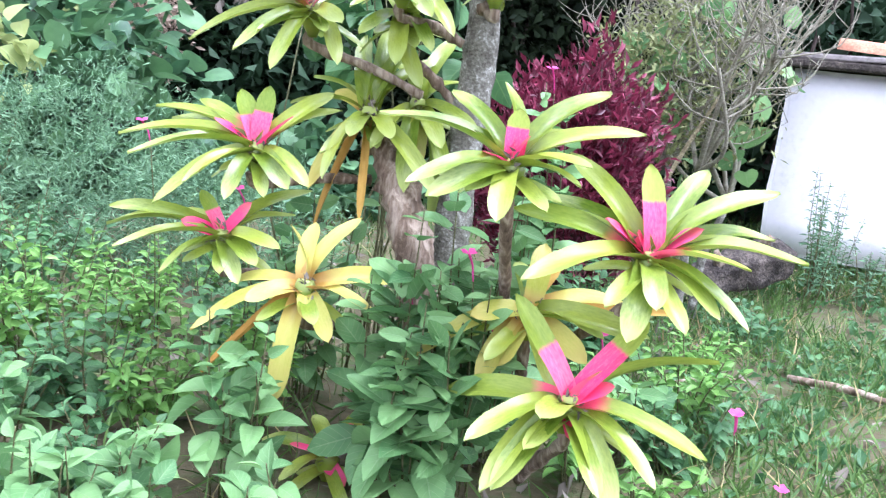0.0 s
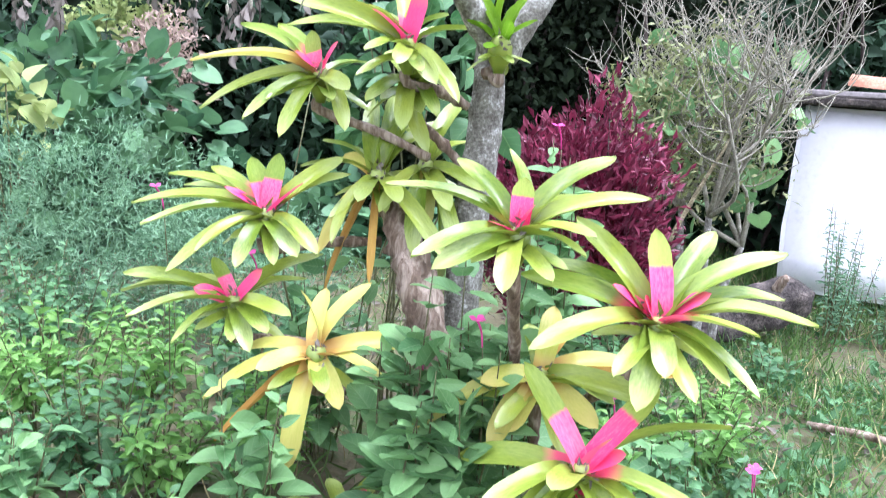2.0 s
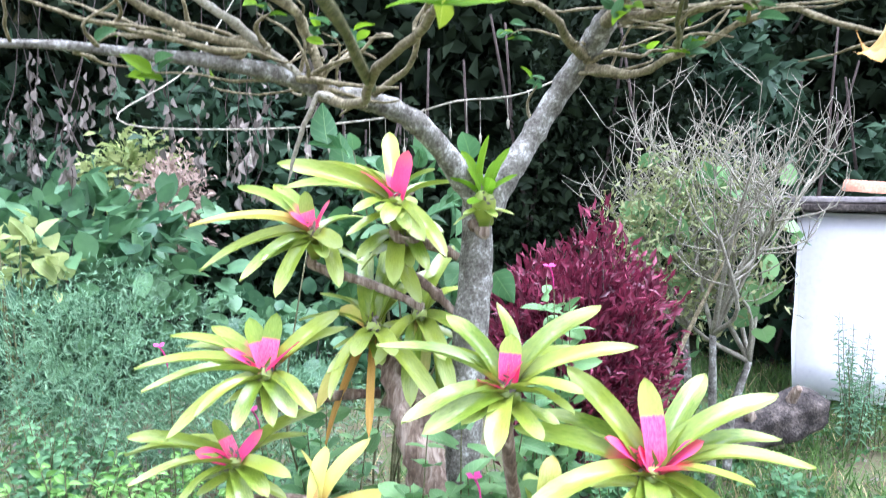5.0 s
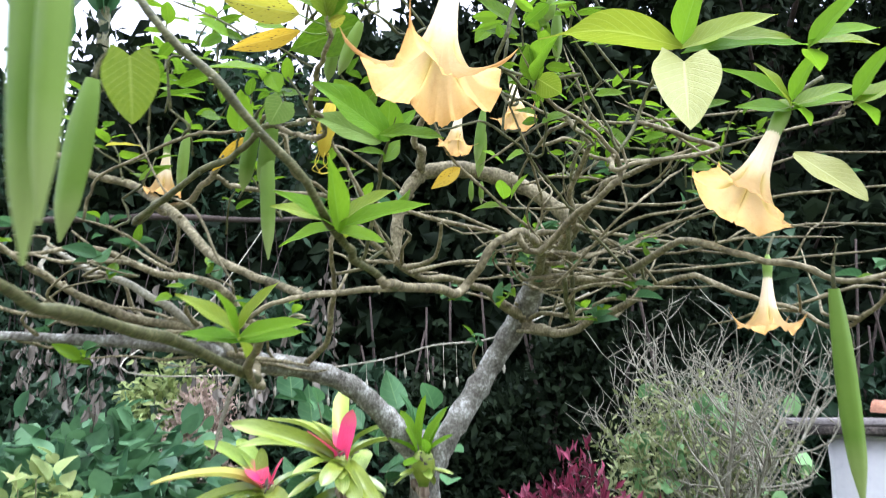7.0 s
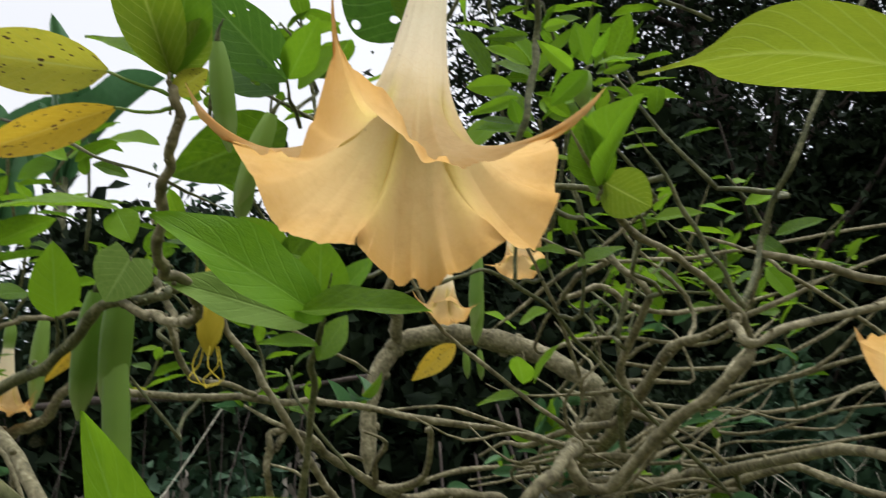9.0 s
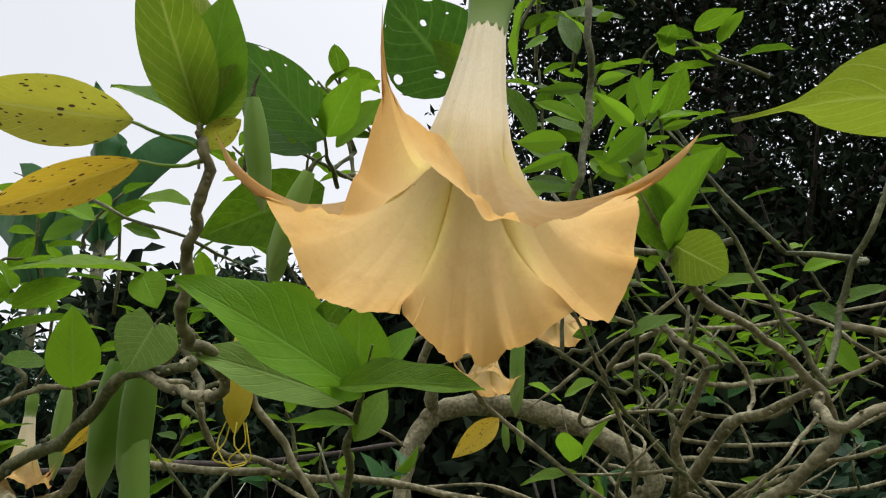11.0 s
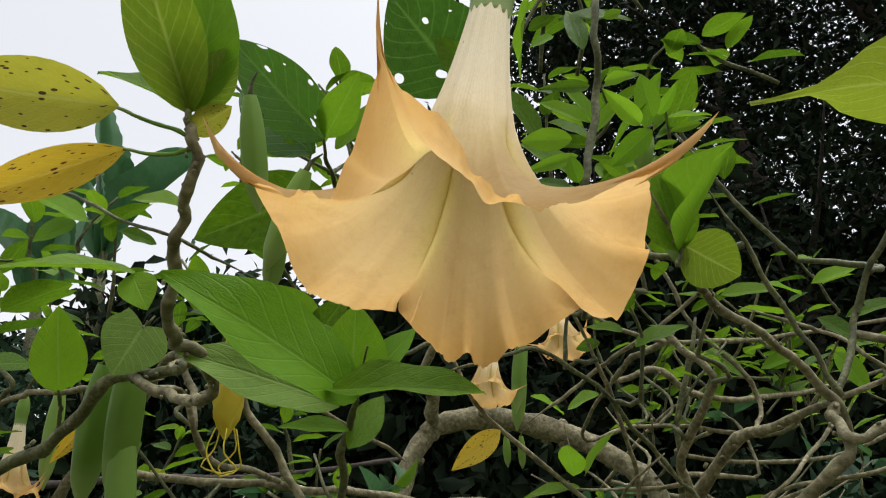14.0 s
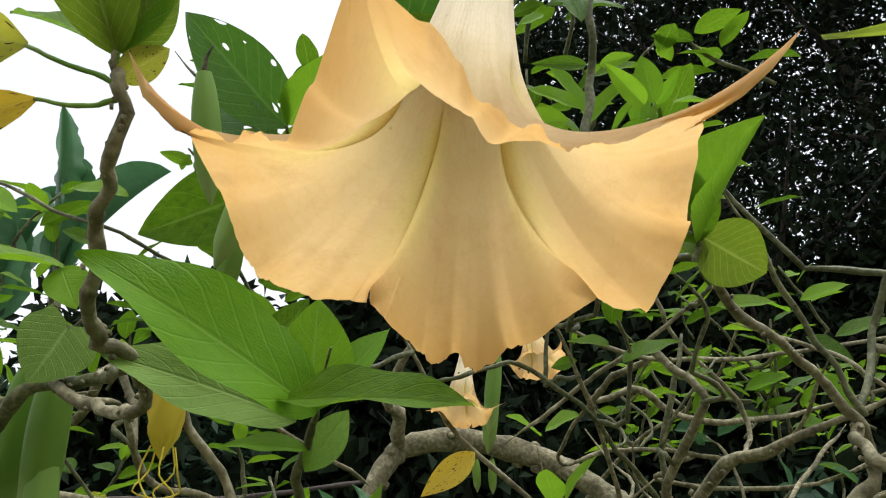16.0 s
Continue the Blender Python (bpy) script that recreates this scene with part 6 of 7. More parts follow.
def rotten_log():
    """A half-sunk log with split, furrowed bark, two broken stubs and a hollow end."""
    ob = thing("old_log", 1.32, 4.72, 0.1, "dark rotting log lying before the white block", "log")
    path = curve_points([(-0.16, -0.1, -0.03, 0.08), (0.05, 0.03, 0.02, 0.1), (0.2, 0.1, 0.07, 0.115), (0.34, 0.15, 0.12, 0.13), (0.45, 0.2, 0.15, 0.125), (0.51, 0.23, 0.16, 0.08)], 9)
    v, f, u = tube(path, 1, 30)
    way = unit(np.array([0.78, 0.62, 0.3]))
    for i in range(len(v)):
        p = Vector([float(q) for q in v[i]])
        along = float(v[i] @ way)
        mid = path[np.linalg.norm(path[:, :3] - v[i], axis=1).argmin(), :3]
        out = unit(v[i] - mid + 1e-6)
        grain = noise.noise(Vector((float(out[0]) * 3.5, float(out[2]) * 3.5, along * 2.0)))
        lump = noise.noise(p * 7.0) * 0.024 + noise.noise(p * 26.0) * 0.008
        v[i] = v[i] + out * (0.03 * grain - 0.012 * abs(grain) ** 0.5 + lump)
    item("trunk", mesh_of("trunk", v, f, u), CHAR, ob, "furrowed blackish bark")
    for x, y, z, dx, dy, dz in ((0.12, 0.04, 0.12, -0.05, -0.07, 0.07), (0.32, 0.1, 0.22, 0.03, -0.06, 0.07)):
        item("stub", mesh_of("stub", *tube([(x, y, z - 0.03, 0.035), (x + dx * 0.5, y + dy * 0.5, z + dz * 0.4, 0.026), (x + dx, y + dy, z + dz, 0.016)], 4, 9, 0.18)), DEADWOOD, ob, "broken branch stub")
    return ob


rotten_log()


# ---- the rosettes: tip of each leaf from the cup, and its look ----
rosette((0.586, 2.060, 0.716), 0.056, "lime-green bromeliad rosette with a bright pink heart on a leaning stem", (0.420, 2.300, 0.400), [(-0.018, 0.041, 0.197, 2), (-0.096, -0.025, 0.082, 5), (0.097, -0.012, 0.080, 5), (-0.176, 0.158, 0.195, 0), (0.134, 0.180, 0.186, 0), (0.276, 0.101, 0.161, 0), (0.302, 0.163, 0.049, 0), (0.336, 0.029, 0.026, 1), (0.177, -0.113, 0.027, 1), (-0.291, 0.078, 0.069, 1), (-0.260, -0.156, -0.033, 0), (0.006, -0.144, -0.061, 0), (0.186, -0.137, -0.087, 0), (-0.043, -0.161, -0.128, 0), (0.127, -0.137, -0.071, 0), (-0.236, 0.135, 0.096, 0), (-0.030, -0.026, 0.058, 5)], 1)
rosette((0.271, 2.053, 0.885), 0.052, "lime-green bromeliad rosette with a bright pink heart and spent flowers", (0.300, 2.300, 0.450), [(-0.148, 0.151, 0.139, 0), (-0.035, 0.165, 0.170, 0), (0.007, 0.026, 0.116, 2), (0.202, 0.173, 0.170, 0), (0.279, 0.112, 0.089, 0), (0.150, -0.114, 0.029, 0), (-0.290, 0.042, 0.081, 0), (-0.197, -0.152, -0.035, 0), (-0.224, 0.131, 0.071, 0), (-0.016, -0.150, -0.086, 0), (0.132, -0.123, -0.008, 0), (-0.054, -0.033, 0.030, 5), (0.028, -0.020, 0.065, 5), (0.145, 0.158, 0.077, 0), (-0.155, -0.153, -0.052, 0)], 2)
rosette((0.450, 1.954, 0.406), 0.056, "lime-green bromeliad rosette with a bright pink heart near the ground", (0.380, 2.200, 0.100), [(-0.134, 0.035, 0.212, 2), (0.147, 0.049, 0.182, 2), (0.300, 0.046, 0.117, 1), (-0.253, 0.106, -0.034, 1), (0.274, -0.071, -0.050, 1), (0.167, -0.139, -0.089, 0), (0.095, -0.156, -0.144, 0), (-0.158, -0.170, -0.127, 0), (-0.138, -0.167, -0.121, 0), (0.080, -0.018, 0.057, 5), (0.022, -0.045, -0.048, 5), (-0.060, -0.131, 0.021, 0), (-0.198, -0.153, -0.037, 0)], 3)
rosette((-0.404, 2.442, 0.815), 0.048, "lime-green bromeliad rosette with a bright pink heart beside a leafy vine", (-0.120, 2.600, 0.750), [(-0.325, 0.124, 0.074, 1), (-0.363, -0.014, 0.006, 0), (-0.277, -0.141, -0.025, 0), (-0.196, -0.173, -0.134, 0), (-0.277, 0.122, 0.046, 0), (-0.205, 0.140, 0.105, 1), (-0.056, 0.028, 0.146, 2), (0.015, 0.036, 0.161, 2), (0.088, -0.009, 0.093, 5), (0.152, 0.175, 0.155, 0), (0.177, 0.168, 0.113, 0), (0.122, -0.137, -0.067, 0), (-0.102, -0.028, 0.070, 5), (-0.129, -0.156, -0.078, 0), (-0.026, -0.155, -0.104, 0), (0.168, -0.132, -0.058, 0)], 4)
rosette((-0.466, 2.388, 0.580), 0.046, "lime-green bromeliad rosette with a bright pink heart low among the leaves", (-0.200, 2.500, 0.450), [(-0.356, 0.105, 0.025, 0), (-0.359, 0.098, -0.023, 0), (-0.219, -0.151, -0.019, 0), (-0.099, -0.153, -0.070, 0), (0.070, -0.010, 0.097, 5), (-0.067, 0.019, 0.110, 2), (0.184, 0.169, 0.119, 0), (0.143, 0.151, 0.049, 0), (0.181, -0.115, 0.015, 0), (-0.092, -0.034, 0.041, 5), (-0.178, 0.126, 0.036, 1), (0.090, -0.141, -0.075, 0), (0.127, -0.129, -0.030, 0)], 5)
rosette((-0.201, 2.238, 0.511), 0.05, "yellowing bromeliad rosette with a faded orange heart", (-0.100, 2.450, 0.350), [(-0.068, 0.088, 0.130, 3), (-0.004, 0.095, 0.141, 3), (0.105, 0.108, 0.165, 3), (0.229, 0.088, 0.028, 3), (0.172, -0.058, -0.020, 3), (0.030, -0.074, -0.048, 3), (-0.031, -0.096, -0.251, 3), (-0.259, -0.044, -0.123, 3), (-0.219, -0.062, -0.220, 4), (-0.199, 0.048, -0.019, 3), (-0.117, -0.078, -0.020, 3), (0.080, -0.080, -0.093, 3)], 6)
rosette((-0.328, 2.642, 1.197), 0.05, "lime-green bromeliad rosette with a bright pink heart high on the tree", (0.000, 2.620, 1.000), [(-0.359, -0.033, 0.017, 3), (-0.322, -0.046, -0.109, 0), (-0.274, 0.121, 0.136, 1), (-0.163, 0.133, 0.144, 1), (-0.033, 0.012, 0.119, 2), (0.045, -0.019, 0.093, 5), (0.104, -0.123, -0.028, 0), (-0.159, -0.161, -0.121, 0), (-0.061, -0.157, -0.160, 0), (0.108, 0.147, 0.051, 0), (-0.059, -0.033, 0.060, 5), (0.104, -0.137, -0.131, 0)], 7)
rosette((-0.068, 2.538, 1.292), 0.05, "lime-green bromeliad rosette with a bright pink heart just under the fork", (0.100, 2.600, 1.150), [(-0.326, -0.018, 0.104, 0), (-0.336, 0.049, 0.038, 0), (-0.273, 0.118, 0.116, 0), (-0.136, 0.130, 0.109, 1), (-0.087, -0.033, 0.082, 5), (0.031, -0.014, 0.139, 5), (-0.052, 0.151, 0.204, 1), (0.081, 0.150, 0.101, 0), (0.184, 0.155, 0.062, 0), (0.151, -0.132, -0.128, 0), (-0.009, -0.137, -0.045, 0), (-0.082, -0.141, -0.021, 0), (0.095, -0.132, -0.088, 0), (0.011, 0.014, 0.104, 2)], 8)
rosette((-0.137, 2.598, 0.931), 0.05, "dull green bromeliad rosette with some withered leaves", (0.000, 2.650, 0.800), [(-0.057, 0.172, 0.209, 0), (0.007, 0.182, 0.232, 0), (0.100, 0.187, 0.225, 0), (-0.191, 0.135, 0.080, 0), (-0.248, 0.114, 0.001, 0), (0.174, 0.179, 0.164, 0), (-0.023, -0.143, -0.048, 0), (0.081, -0.135, -0.045, 0), (-0.077, -0.170, -0.160, 0), (-0.113, -0.073, -0.307, 4), (0.014, -0.121, -0.268, 4), (0.216, -0.140, -0.180, 0), (-0.107, 0.069, 0.049, 3), (-0.126, -0.116, -0.199, 3)], 9)
rosette((0.352, 2.179, 0.533), 0.055, "yellow-green bromeliad rosette with a brown dry centre", (0.360, 2.300, 0.250), [(-0.273, -0.096, -0.120, 3), (-0.094, -0.102, -0.138, 3), (0.024, 0.098, 0.145, 3), (0.225, 0.087, 0.027, 3), (0.256, -0.108, 0.009, 0), (-0.124, -0.074, 0.002, 3), (0.132, -0.072, -0.073, 3), (-0.060, -0.090, -0.096, 3), (0.351, 0.031, 0.031, 4), (0.065, 0.090, 0.095, 4), (-0.031, 0.147, 0.084, 0), (0.156, -0.121, 0.000, 0)], 10)
rosette((-0.112, 2.251, 0.061), 0.045, "small bromeliad with a pink heart in the shade", (-0.120, 2.300, 0.000), [(-0.084, -0.034, 0.039, 5), (0.057, -0.011, 0.099, 5), (-0.198, 0.111, -0.028, 0), (0.176, 0.054, 0.195, 0), (-0.067, 0.136, 0.047, 0), (0.045, -0.043, -0.048, 5), (0.072, 0.149, 0.061, 0), (-0.082, -0.138, -0.003, 0)], 11)
rosette((-0.070, 2.621, 1.207), 0.05, "plain green bromeliad offset on the trunk", (0.100, 2.620, 0.980), [(0.095, -0.143, -0.086, 0), (0.130, -0.126, -0.018, 0), (0.010, -0.153, -0.124, 0), (0.073, -0.077, -0.176, 0), (-0.085, -0.147, -0.061, 0), (0.002, 0.154, 0.105, 0), (-0.085, 0.142, 0.080, 0)], 12)
rosette((-0.011, 2.656, 0.965), 0.05, "dull dark-green bromeliad with long arching leaves", (0.100, 2.660, 0.850), [(0.115, -0.165, -0.193, 0), (0.062, -0.063, -0.312, 0), (0.003, -0.177, -0.212, 0), (0.114, 0.154, 0.074, 0), (0.070, 0.177, 0.194, 0), (-0.115, 0.148, 0.117, 0), (-0.093, -0.162, -0.109, 0), (0.087, -0.145, -0.091, 0), (0.172, -0.128, -0.037, 0), (0.012, -0.100, -0.165, 3)], 13)


rosette((0.18, 2.48, 1.31), 0.03, "small plain green bromeliad tuft growing at the fork of the trunk", (0.14, 2.56, 1.24), [(-0.06, 0.0, 0.12, 6), (0.01, -0.02, 0.16, 6), (0.06, 0.01, 0.13, 6), (-0.08, -0.03, 0.05, 6), (0.08, -0.03, 0.06, 6), (0.02, -0.07, 0.05, 6), (-0.03, -0.06, -0.01, 6), (0.03, 0.03, 0.1, 6)], 14)


# ---- plants round about ----
def inside(n, centre, radii, hollow=0.0):
    """Places in an uneven egg-shaped crown, more of them towards its skin."""
    d = random_ways(n)
    lump = 1 + 0.22 * np.sin(d[:, 0] * 7 + centre[0] * 3) * np.cos(d[:, 2] * 6 + centre[1]) + 0.12 * np.sin(d[:, 1] * 15)
    far = (hollow + (1 - hollow) * rng.random(n)) ** (1 / 2.2) * lump
    return np.asarray(centre) + d * far[:, None] * np.asarray(radii), d


def clumps(n, per, centre, radii, spread_by, hollow=0.3):
    """Places gathered in clumps, with gaps between."""
    c, d = inside(n, centre, radii, hollow)
    p = np.repeat(c, per, 0) + rng.normal(size=(n * per, 3)) * spread_by
    return p, np.repeat(d, per, 0)


LEAFLET = blade(3, 3, 1.3, 0.42, 0.25, 0.2)
SLIVER = blade(3, 2, 1.2, 0.4, 0.0, 0.3)
ROUND = blade(6, 5, 1.7, 0.36, 0.2, 0.15, 0.0, 0.8)
OVAL = blade(7, 5, 1.3, 0.4, 0.3, 0.25)
HERB_SHAPE = blade(5, 3, 1.4, 0.38, 0.25, 0.25)


def stems(bottoms, tops, radius, sides=5, bend=0.06):
    sets = []
    for b, t in zip(bottoms, tops):
        mid = (np.asarray(b) + t) / 2 + rng.normal(size=3) * bend * np.linalg.norm(np.asarray(t) - b)
        sets.append(tube([(*b, radius), (*mid, radius * 0.8), (*t, radius * 0.45)], 3, sides))
    return joined(sets)


def bush(name, label, category, centre, radii, n, per, size, slim, leaf_mat, stem_mat, shape=LEAFLET, stem_count=14, stem_r=0.006, up=0.4, facing=1.2, gather=0.05, hollow=0.3, group="", out=0.6):
    """Stems from the ground under a crown of separate leaves."""
    x, y = centre[0], centre[1]
    base = float(ground_height(x, y))
    ob = thing(name, x, y, base, label, category, group)
    shift = np.array([x, y, base])
    p, d = clumps(n, per, np.asarray(centre) - shift, radii, gather, hollow)
    p[:, 2] = np.maximum(p[:, 2], 0.02)
    v, f, t = foliage(p, size, slim, up, shape, 0.4, d * out, facing)
    item("foliage", mesh_of("foliage", v, f, t), leaf_mat, ob)["kind"] = "stuff"
    tops = p[:: max(1, len(p) // stem_count)][:stem_count]
    bottoms = np.stack([rng.normal(0, radii[0] * 0.25, len(tops)), rng.normal(0, radii[1] * 0.25, len(tops)), np.full(len(tops), -0.03)], -1)
    v, f, t = stems(bottoms, tops, stem_r)
    item("brushwood", mesh_of("brushwood", v, f, t), stem_mat, ob)["kind"] = "stuff"
    return ob


bush("wine_red_shrub", "dense upright shrub with wine-red leaves", "shrub", (0.47, 3.5, 0.72), (0.35, 0.28, 0.44), 1100, 11, 0.047, 0.34, RED_LEAF, DARK_BARK, LEAFLET, 60, 0.004, 3.0, 0.2, 0.035, 0.15, "", 0.5)
bush("broad_leaved_shrub", "tall green shrub with broad rounded leaves", "shrub", (-2.72, 5.2, 0.6), (0.95, 0.65, 0.68), 240, 7, 0.13, 0.95, SHRUB, DARK_BARK, ROUND, 20, 0.01, 0.2, 2.4, 0.12, 0.35)
bush("broad_leaved_shrub", "green shrub with broad rounded leaves in shade", "shrub", (-1.15, 5.9, 0.2), (0.8, 0.6, 0.34), 110, 8, 0.12, 0.95, SHRUB, DARK_BARK, ROUND, 14, 0.01, 0.2, 1.6, 0.12, 0.35)
bush("broad_leaved_shrub", "young shrub with pale fresh top leaves", "shrub", (-2.45, 4.5, 0.92), (0.18, 0.16, 0.2), 9, 5, 0.12, 0.75, PALE_LEAF, GREENWOOD, OVAL, 8, 0.008, 0.4, 1.8, 0.06, 0.3)
bush("feathery_herb", "tall feathery grey-green herb", "herb", (-1.75, 4.0, 0.45), (0.75, 0.5, 0.5), 1000, 12, 0.036, 0.17, FERNY, FERNY, SLIVER, 60, 0.003, 0.5, 0.5, 0.035, 0.15)
bush("feathery_herb", "feathery grey-green herb beside the path", "herb", (-1.0, 3.9, 0.3), (0.6, 0.45, 0.4), 620, 12, 0.036, 0.18, FERNY, FERNY, SLIVER, 40, 0.003, 0.5, 0.5, 0.035, 0.15)
bush("pinkish_bush", "faded pinkish-brown bush with dry leaves", "bush", (-2.56, 6.5, 1.2), (0.26, 0.22, 0.45), 300, 8, 0.06, 0.35, PALE_DRY, DARK_BARK, LEAFLET, 30, 0.004, 0.4, 0.5, 0.06, 0.2)
bush("yellow_green_bush", "light yellow-green bush before the dark trees", "bush", (-3.05, 6.9, 1.5), (0.34, 0.3, 0.24), 120, 9, 0.09, 0.5, PALE_LEAF, DARK_BARK, LEAFLET, 20, 0.006, 0.4, 1.0, 0.1, 0.3)
bush("round_leaved_vine", "green leafy creeper behind the tree", "vine", (-0.15, 3.0, 1.2), (0.26, 0.15, 0.26), 18, 6, 0.1, 0.7, HERB_DARK, GREENWOOD, OVAL, 8, 0.005, 0.3, 1.2, 0.05, 0.2)

def leafy_plant(name, label, x, y, height, width, count, size, slim, material, shape, gap=0.5, group="herbs in the bed"):
    """Upright stems with pairs of leaves, each pair turned against the last, smaller towards the top."""
    base = float(ground_height(x, y))
    ob = thing(name, x, y, base, label, "herb", group)
    rows, tubes = [], []
    for q in range(count):
        a, s = rng.uniform(0, 6.28), rng.random() ** 0.6
        foot = np.array([0.35 * width * s * np.cos(a), 0.35 * width * s * np.sin(a), -0.02])
        top = np.array([width * s * np.cos(a), width * s * np.sin(a) * 0.8, height * rng.uniform(0.6, 1.05)]) + rng.normal(0, 0.02, 3)
        mid = (foot + top) / 2 + np.array([0, 0, 0.06 * height]) + rng.normal(0, 0.015, 3)
        path = curve_points([(*foot, 0.003), (*mid, 0.0027), (*top, 0.0015)], 8)
        tubes.append(tube(path, 1, 5))
        pairs = max(3, int(height / (size * gap)))
        turn = rng.uniform(0, 3.14)
        for k in range(pairs):
            f = 0.25 + 0.75 * (k + 0.5) / pairs
            p = path[min(int(f * (len(path) - 1)), len(path) - 1)][:3]
            ln = size * (1.15 - 0.6 * f**2) * rng.uniform(0.7, 1.15)
            for side in (0, np.pi):
                d = np.array([np.cos(turn + side), np.sin(turn + side), 0.1 + 0.6 * f - 0.25])
                rows.append((p + d * ln * 0.18, d + rng.normal(0, 0.35, 3), np.array([0, -0.2, 1.0]) + rng.normal(0, 0.45, 3), ln, ln * slim * rng.uniform(0.85, 1.15)))
            turn += 1.57 + rng.normal(0, 0.3)
    fr = frames_for(*[np.array([r[i] for r in rows]) for i in range(5)])
    item("foliage", mesh_of("foliage", *spread(shape, fr)), material, ob)["kind"] = "stuff"
    item("brushwood", mesh_of("brushwood", *joined(tubes)), GREENWOOD, ob)["kind"] = "stuff"
    return ob


# bluish herbs at the front of the bed
for x, y, h, w in [(-0.75, 1.88, 0.24, 0.12), (-0.55, 1.75, 0.26, 0.1), (-0.42, 1.82, 0.36, 0.1), (-0.26, 1.66, 0.16, 0.1), (-0.08, 1.62, 0.14, 0.1), (-0.95, 2.15, 0.34, 0.14), (-0.34, 2.1, 0.5, 0.08), (-0.36, 1.62, 0.2, 0.12), (-0.85, 1.78, 0.24, 0.14), (-0.18, 1.8, 0.22, 0.1), (-0.62, 1.62, 0.18, 0.12)]:
    leafy_plant("bluish_herb", "bluish-green herb with soft oval leaves in pairs", x, y, h, w, 5, 0.1, 0.58, HERB_BLUE, OVAL, 0.75)

# low herbs in the bed: place, height, spread, kind
HERBS = [(-0.62, 2.0, 0.22, 0.16, 2), (-0.85, 2.45, 0.36, 0.24, 2), (-1.2, 2.75, 0.4, 0.3, 1), (-1.5, 3.2, 0.45, 0.33, 2), (-0.95, 3.1, 0.36, 0.33, 1), (-0.6, 2.85, 0.42, 0.26, 2), (-0.65, 2.4, 0.3, 0.18, 1), (-1.05, 2.35, 0.26, 0.22, 2), (-1.35, 2.45, 0.3, 0.25, 1), (0.16, 2.12, 0.62, 0.1, 0), (0.08, 2.35, 0.42, 0.15, 2), (0.55, 2.45, 0.34, 0.18, 1), (0.85, 2.6, 0.24, 0.22, 2), (0.7, 2.25, 0.18, 0.15, 1), (0.12, 2.08, 0.74, 0.09, 0), (0.22, 2.25, 0.84, 0.1, 0), (0.02, 2.2, 0.66, 0.1, 0), (0.28, 2.45, 0.6, 0.16, 0), (0.22, 1.85, 0.13, 0.14, 0), (0.3, 2.6, 0.84, 0.12, 0), (0.6, 2.95, 0.54, 0.24, 2), (0.42, 2.95, 1.02, 0.09, 0), (0.95, 3.05, 0.28, 0.25, 1), (-0.6, 3.3, 0.48, 0.28, 2), (0.75, 3.4, 0.38, 0.24, 0), (-0.3, 2.75, 0.68, 0.14, 0), (1.1, 3.6, 0.22, 0.22, 1), (1.45, 4.1, 0.2, 0.26, 2), (-0.4, 2.45, 0.42, 0.12, 1), (0.66, 2.7, 0.3, 0.16, 0)]
KINDS = [("four_oclock_plant", "fresh green herb with pointed heart-shaped leaves", HERB_BLUE, 0.105, 0.62, ROUND, 0.75), ("leafy_herb", "mid-green herb with pointed oval leaves", HERB, 0.058, 0.5, OVAL, 0.55), ("leafy_weed", "dark green weed with many small leaves", HERB_DARK, 0.055, 0.6, HERB_SHAPE, 0.6)]
for x, y, h, w, k in HERBS:
    name, label, material, size, slim, shape, gap = KINDS[k]
    leafy_plant(name, label, x, y, h, w, int(4 + (38 if k else 24) * w), size, slim, material, shape, gap)


for x, y, h in [(1.95, 4.85, 0.62), (2.12, 5.0, 0.5), (2.3, 4.95, 0.42), (2.5, 5.05, 0.38), (2.05, 5.1, 0.74)]:
    leafy_plant("wiry_weed", "thin dry-stalked weed with narrow leaves before the white block", x, y, h, 0.12, 7, 0.045, 0.28, FERNY, HERB_SHAPE, 0.8, "weeds by the white block")


def tiny_flower(x, y, z, size, seed):
    """A small magenta trumpet flower on a thin tube."""
    ob = thing("magenta_flower", x, y, z, "small magenta tubular flower among the leaves", "flower", "magenta flowers")
    sets = []
    for q in range(5):
        a = q * 1.2566
        sets.append(spread(blade(4, 3, 1.4, 0.6, 0.1, 0.1), frames_for(np.zeros((1, 3)), np.array([[np.cos(a), np.sin(a) - 0.5, 0.4]]), np.array([[0, -0.3, 1.0]]), np.array([size]), np.array([size * 0.8]))))
    item("corolla", mesh_of("corolla", *joined(sets)), PINK_FLOWER, ob)
    item("tube", mesh_of("tube", *tube([(0, 0, 0, 0.003), (0.01, 0.02, -0.03, 0.0025), (0.015, 0.03, -0.07, 0.002)], 3, 6)), PINK_FLOWER, ob)
    foot = float(ground_height(x, y + 0.1)) - z
    item("stem", mesh_of("stem", *tube([(0.015, 0.03, -0.065, 0.0016), (0.03, 0.05, foot * 0.4 - 0.04, 0.002), (0.02, 0.1, foot - 0.02, 0.0028)], 4, 5)), GREENWOOD, ob)


for q, (x, y, z) in enumerate([(0.36, 2.87, 1.11), (-0.86, 2.75, 0.83), (-0.5, 2.6, 0.68), (0.06, 2.2, 0.55), (0.26, 2.2, 0.52), (0.53, 2.2, 0.5), (0.95, 2.45, 0.25), (1.0, 2.6, 0.2), (1.05, 2.3, 0.12), (0.2, 2.1, 0.68)]):
    tiny_flower(x, y, z, 0.022, q)


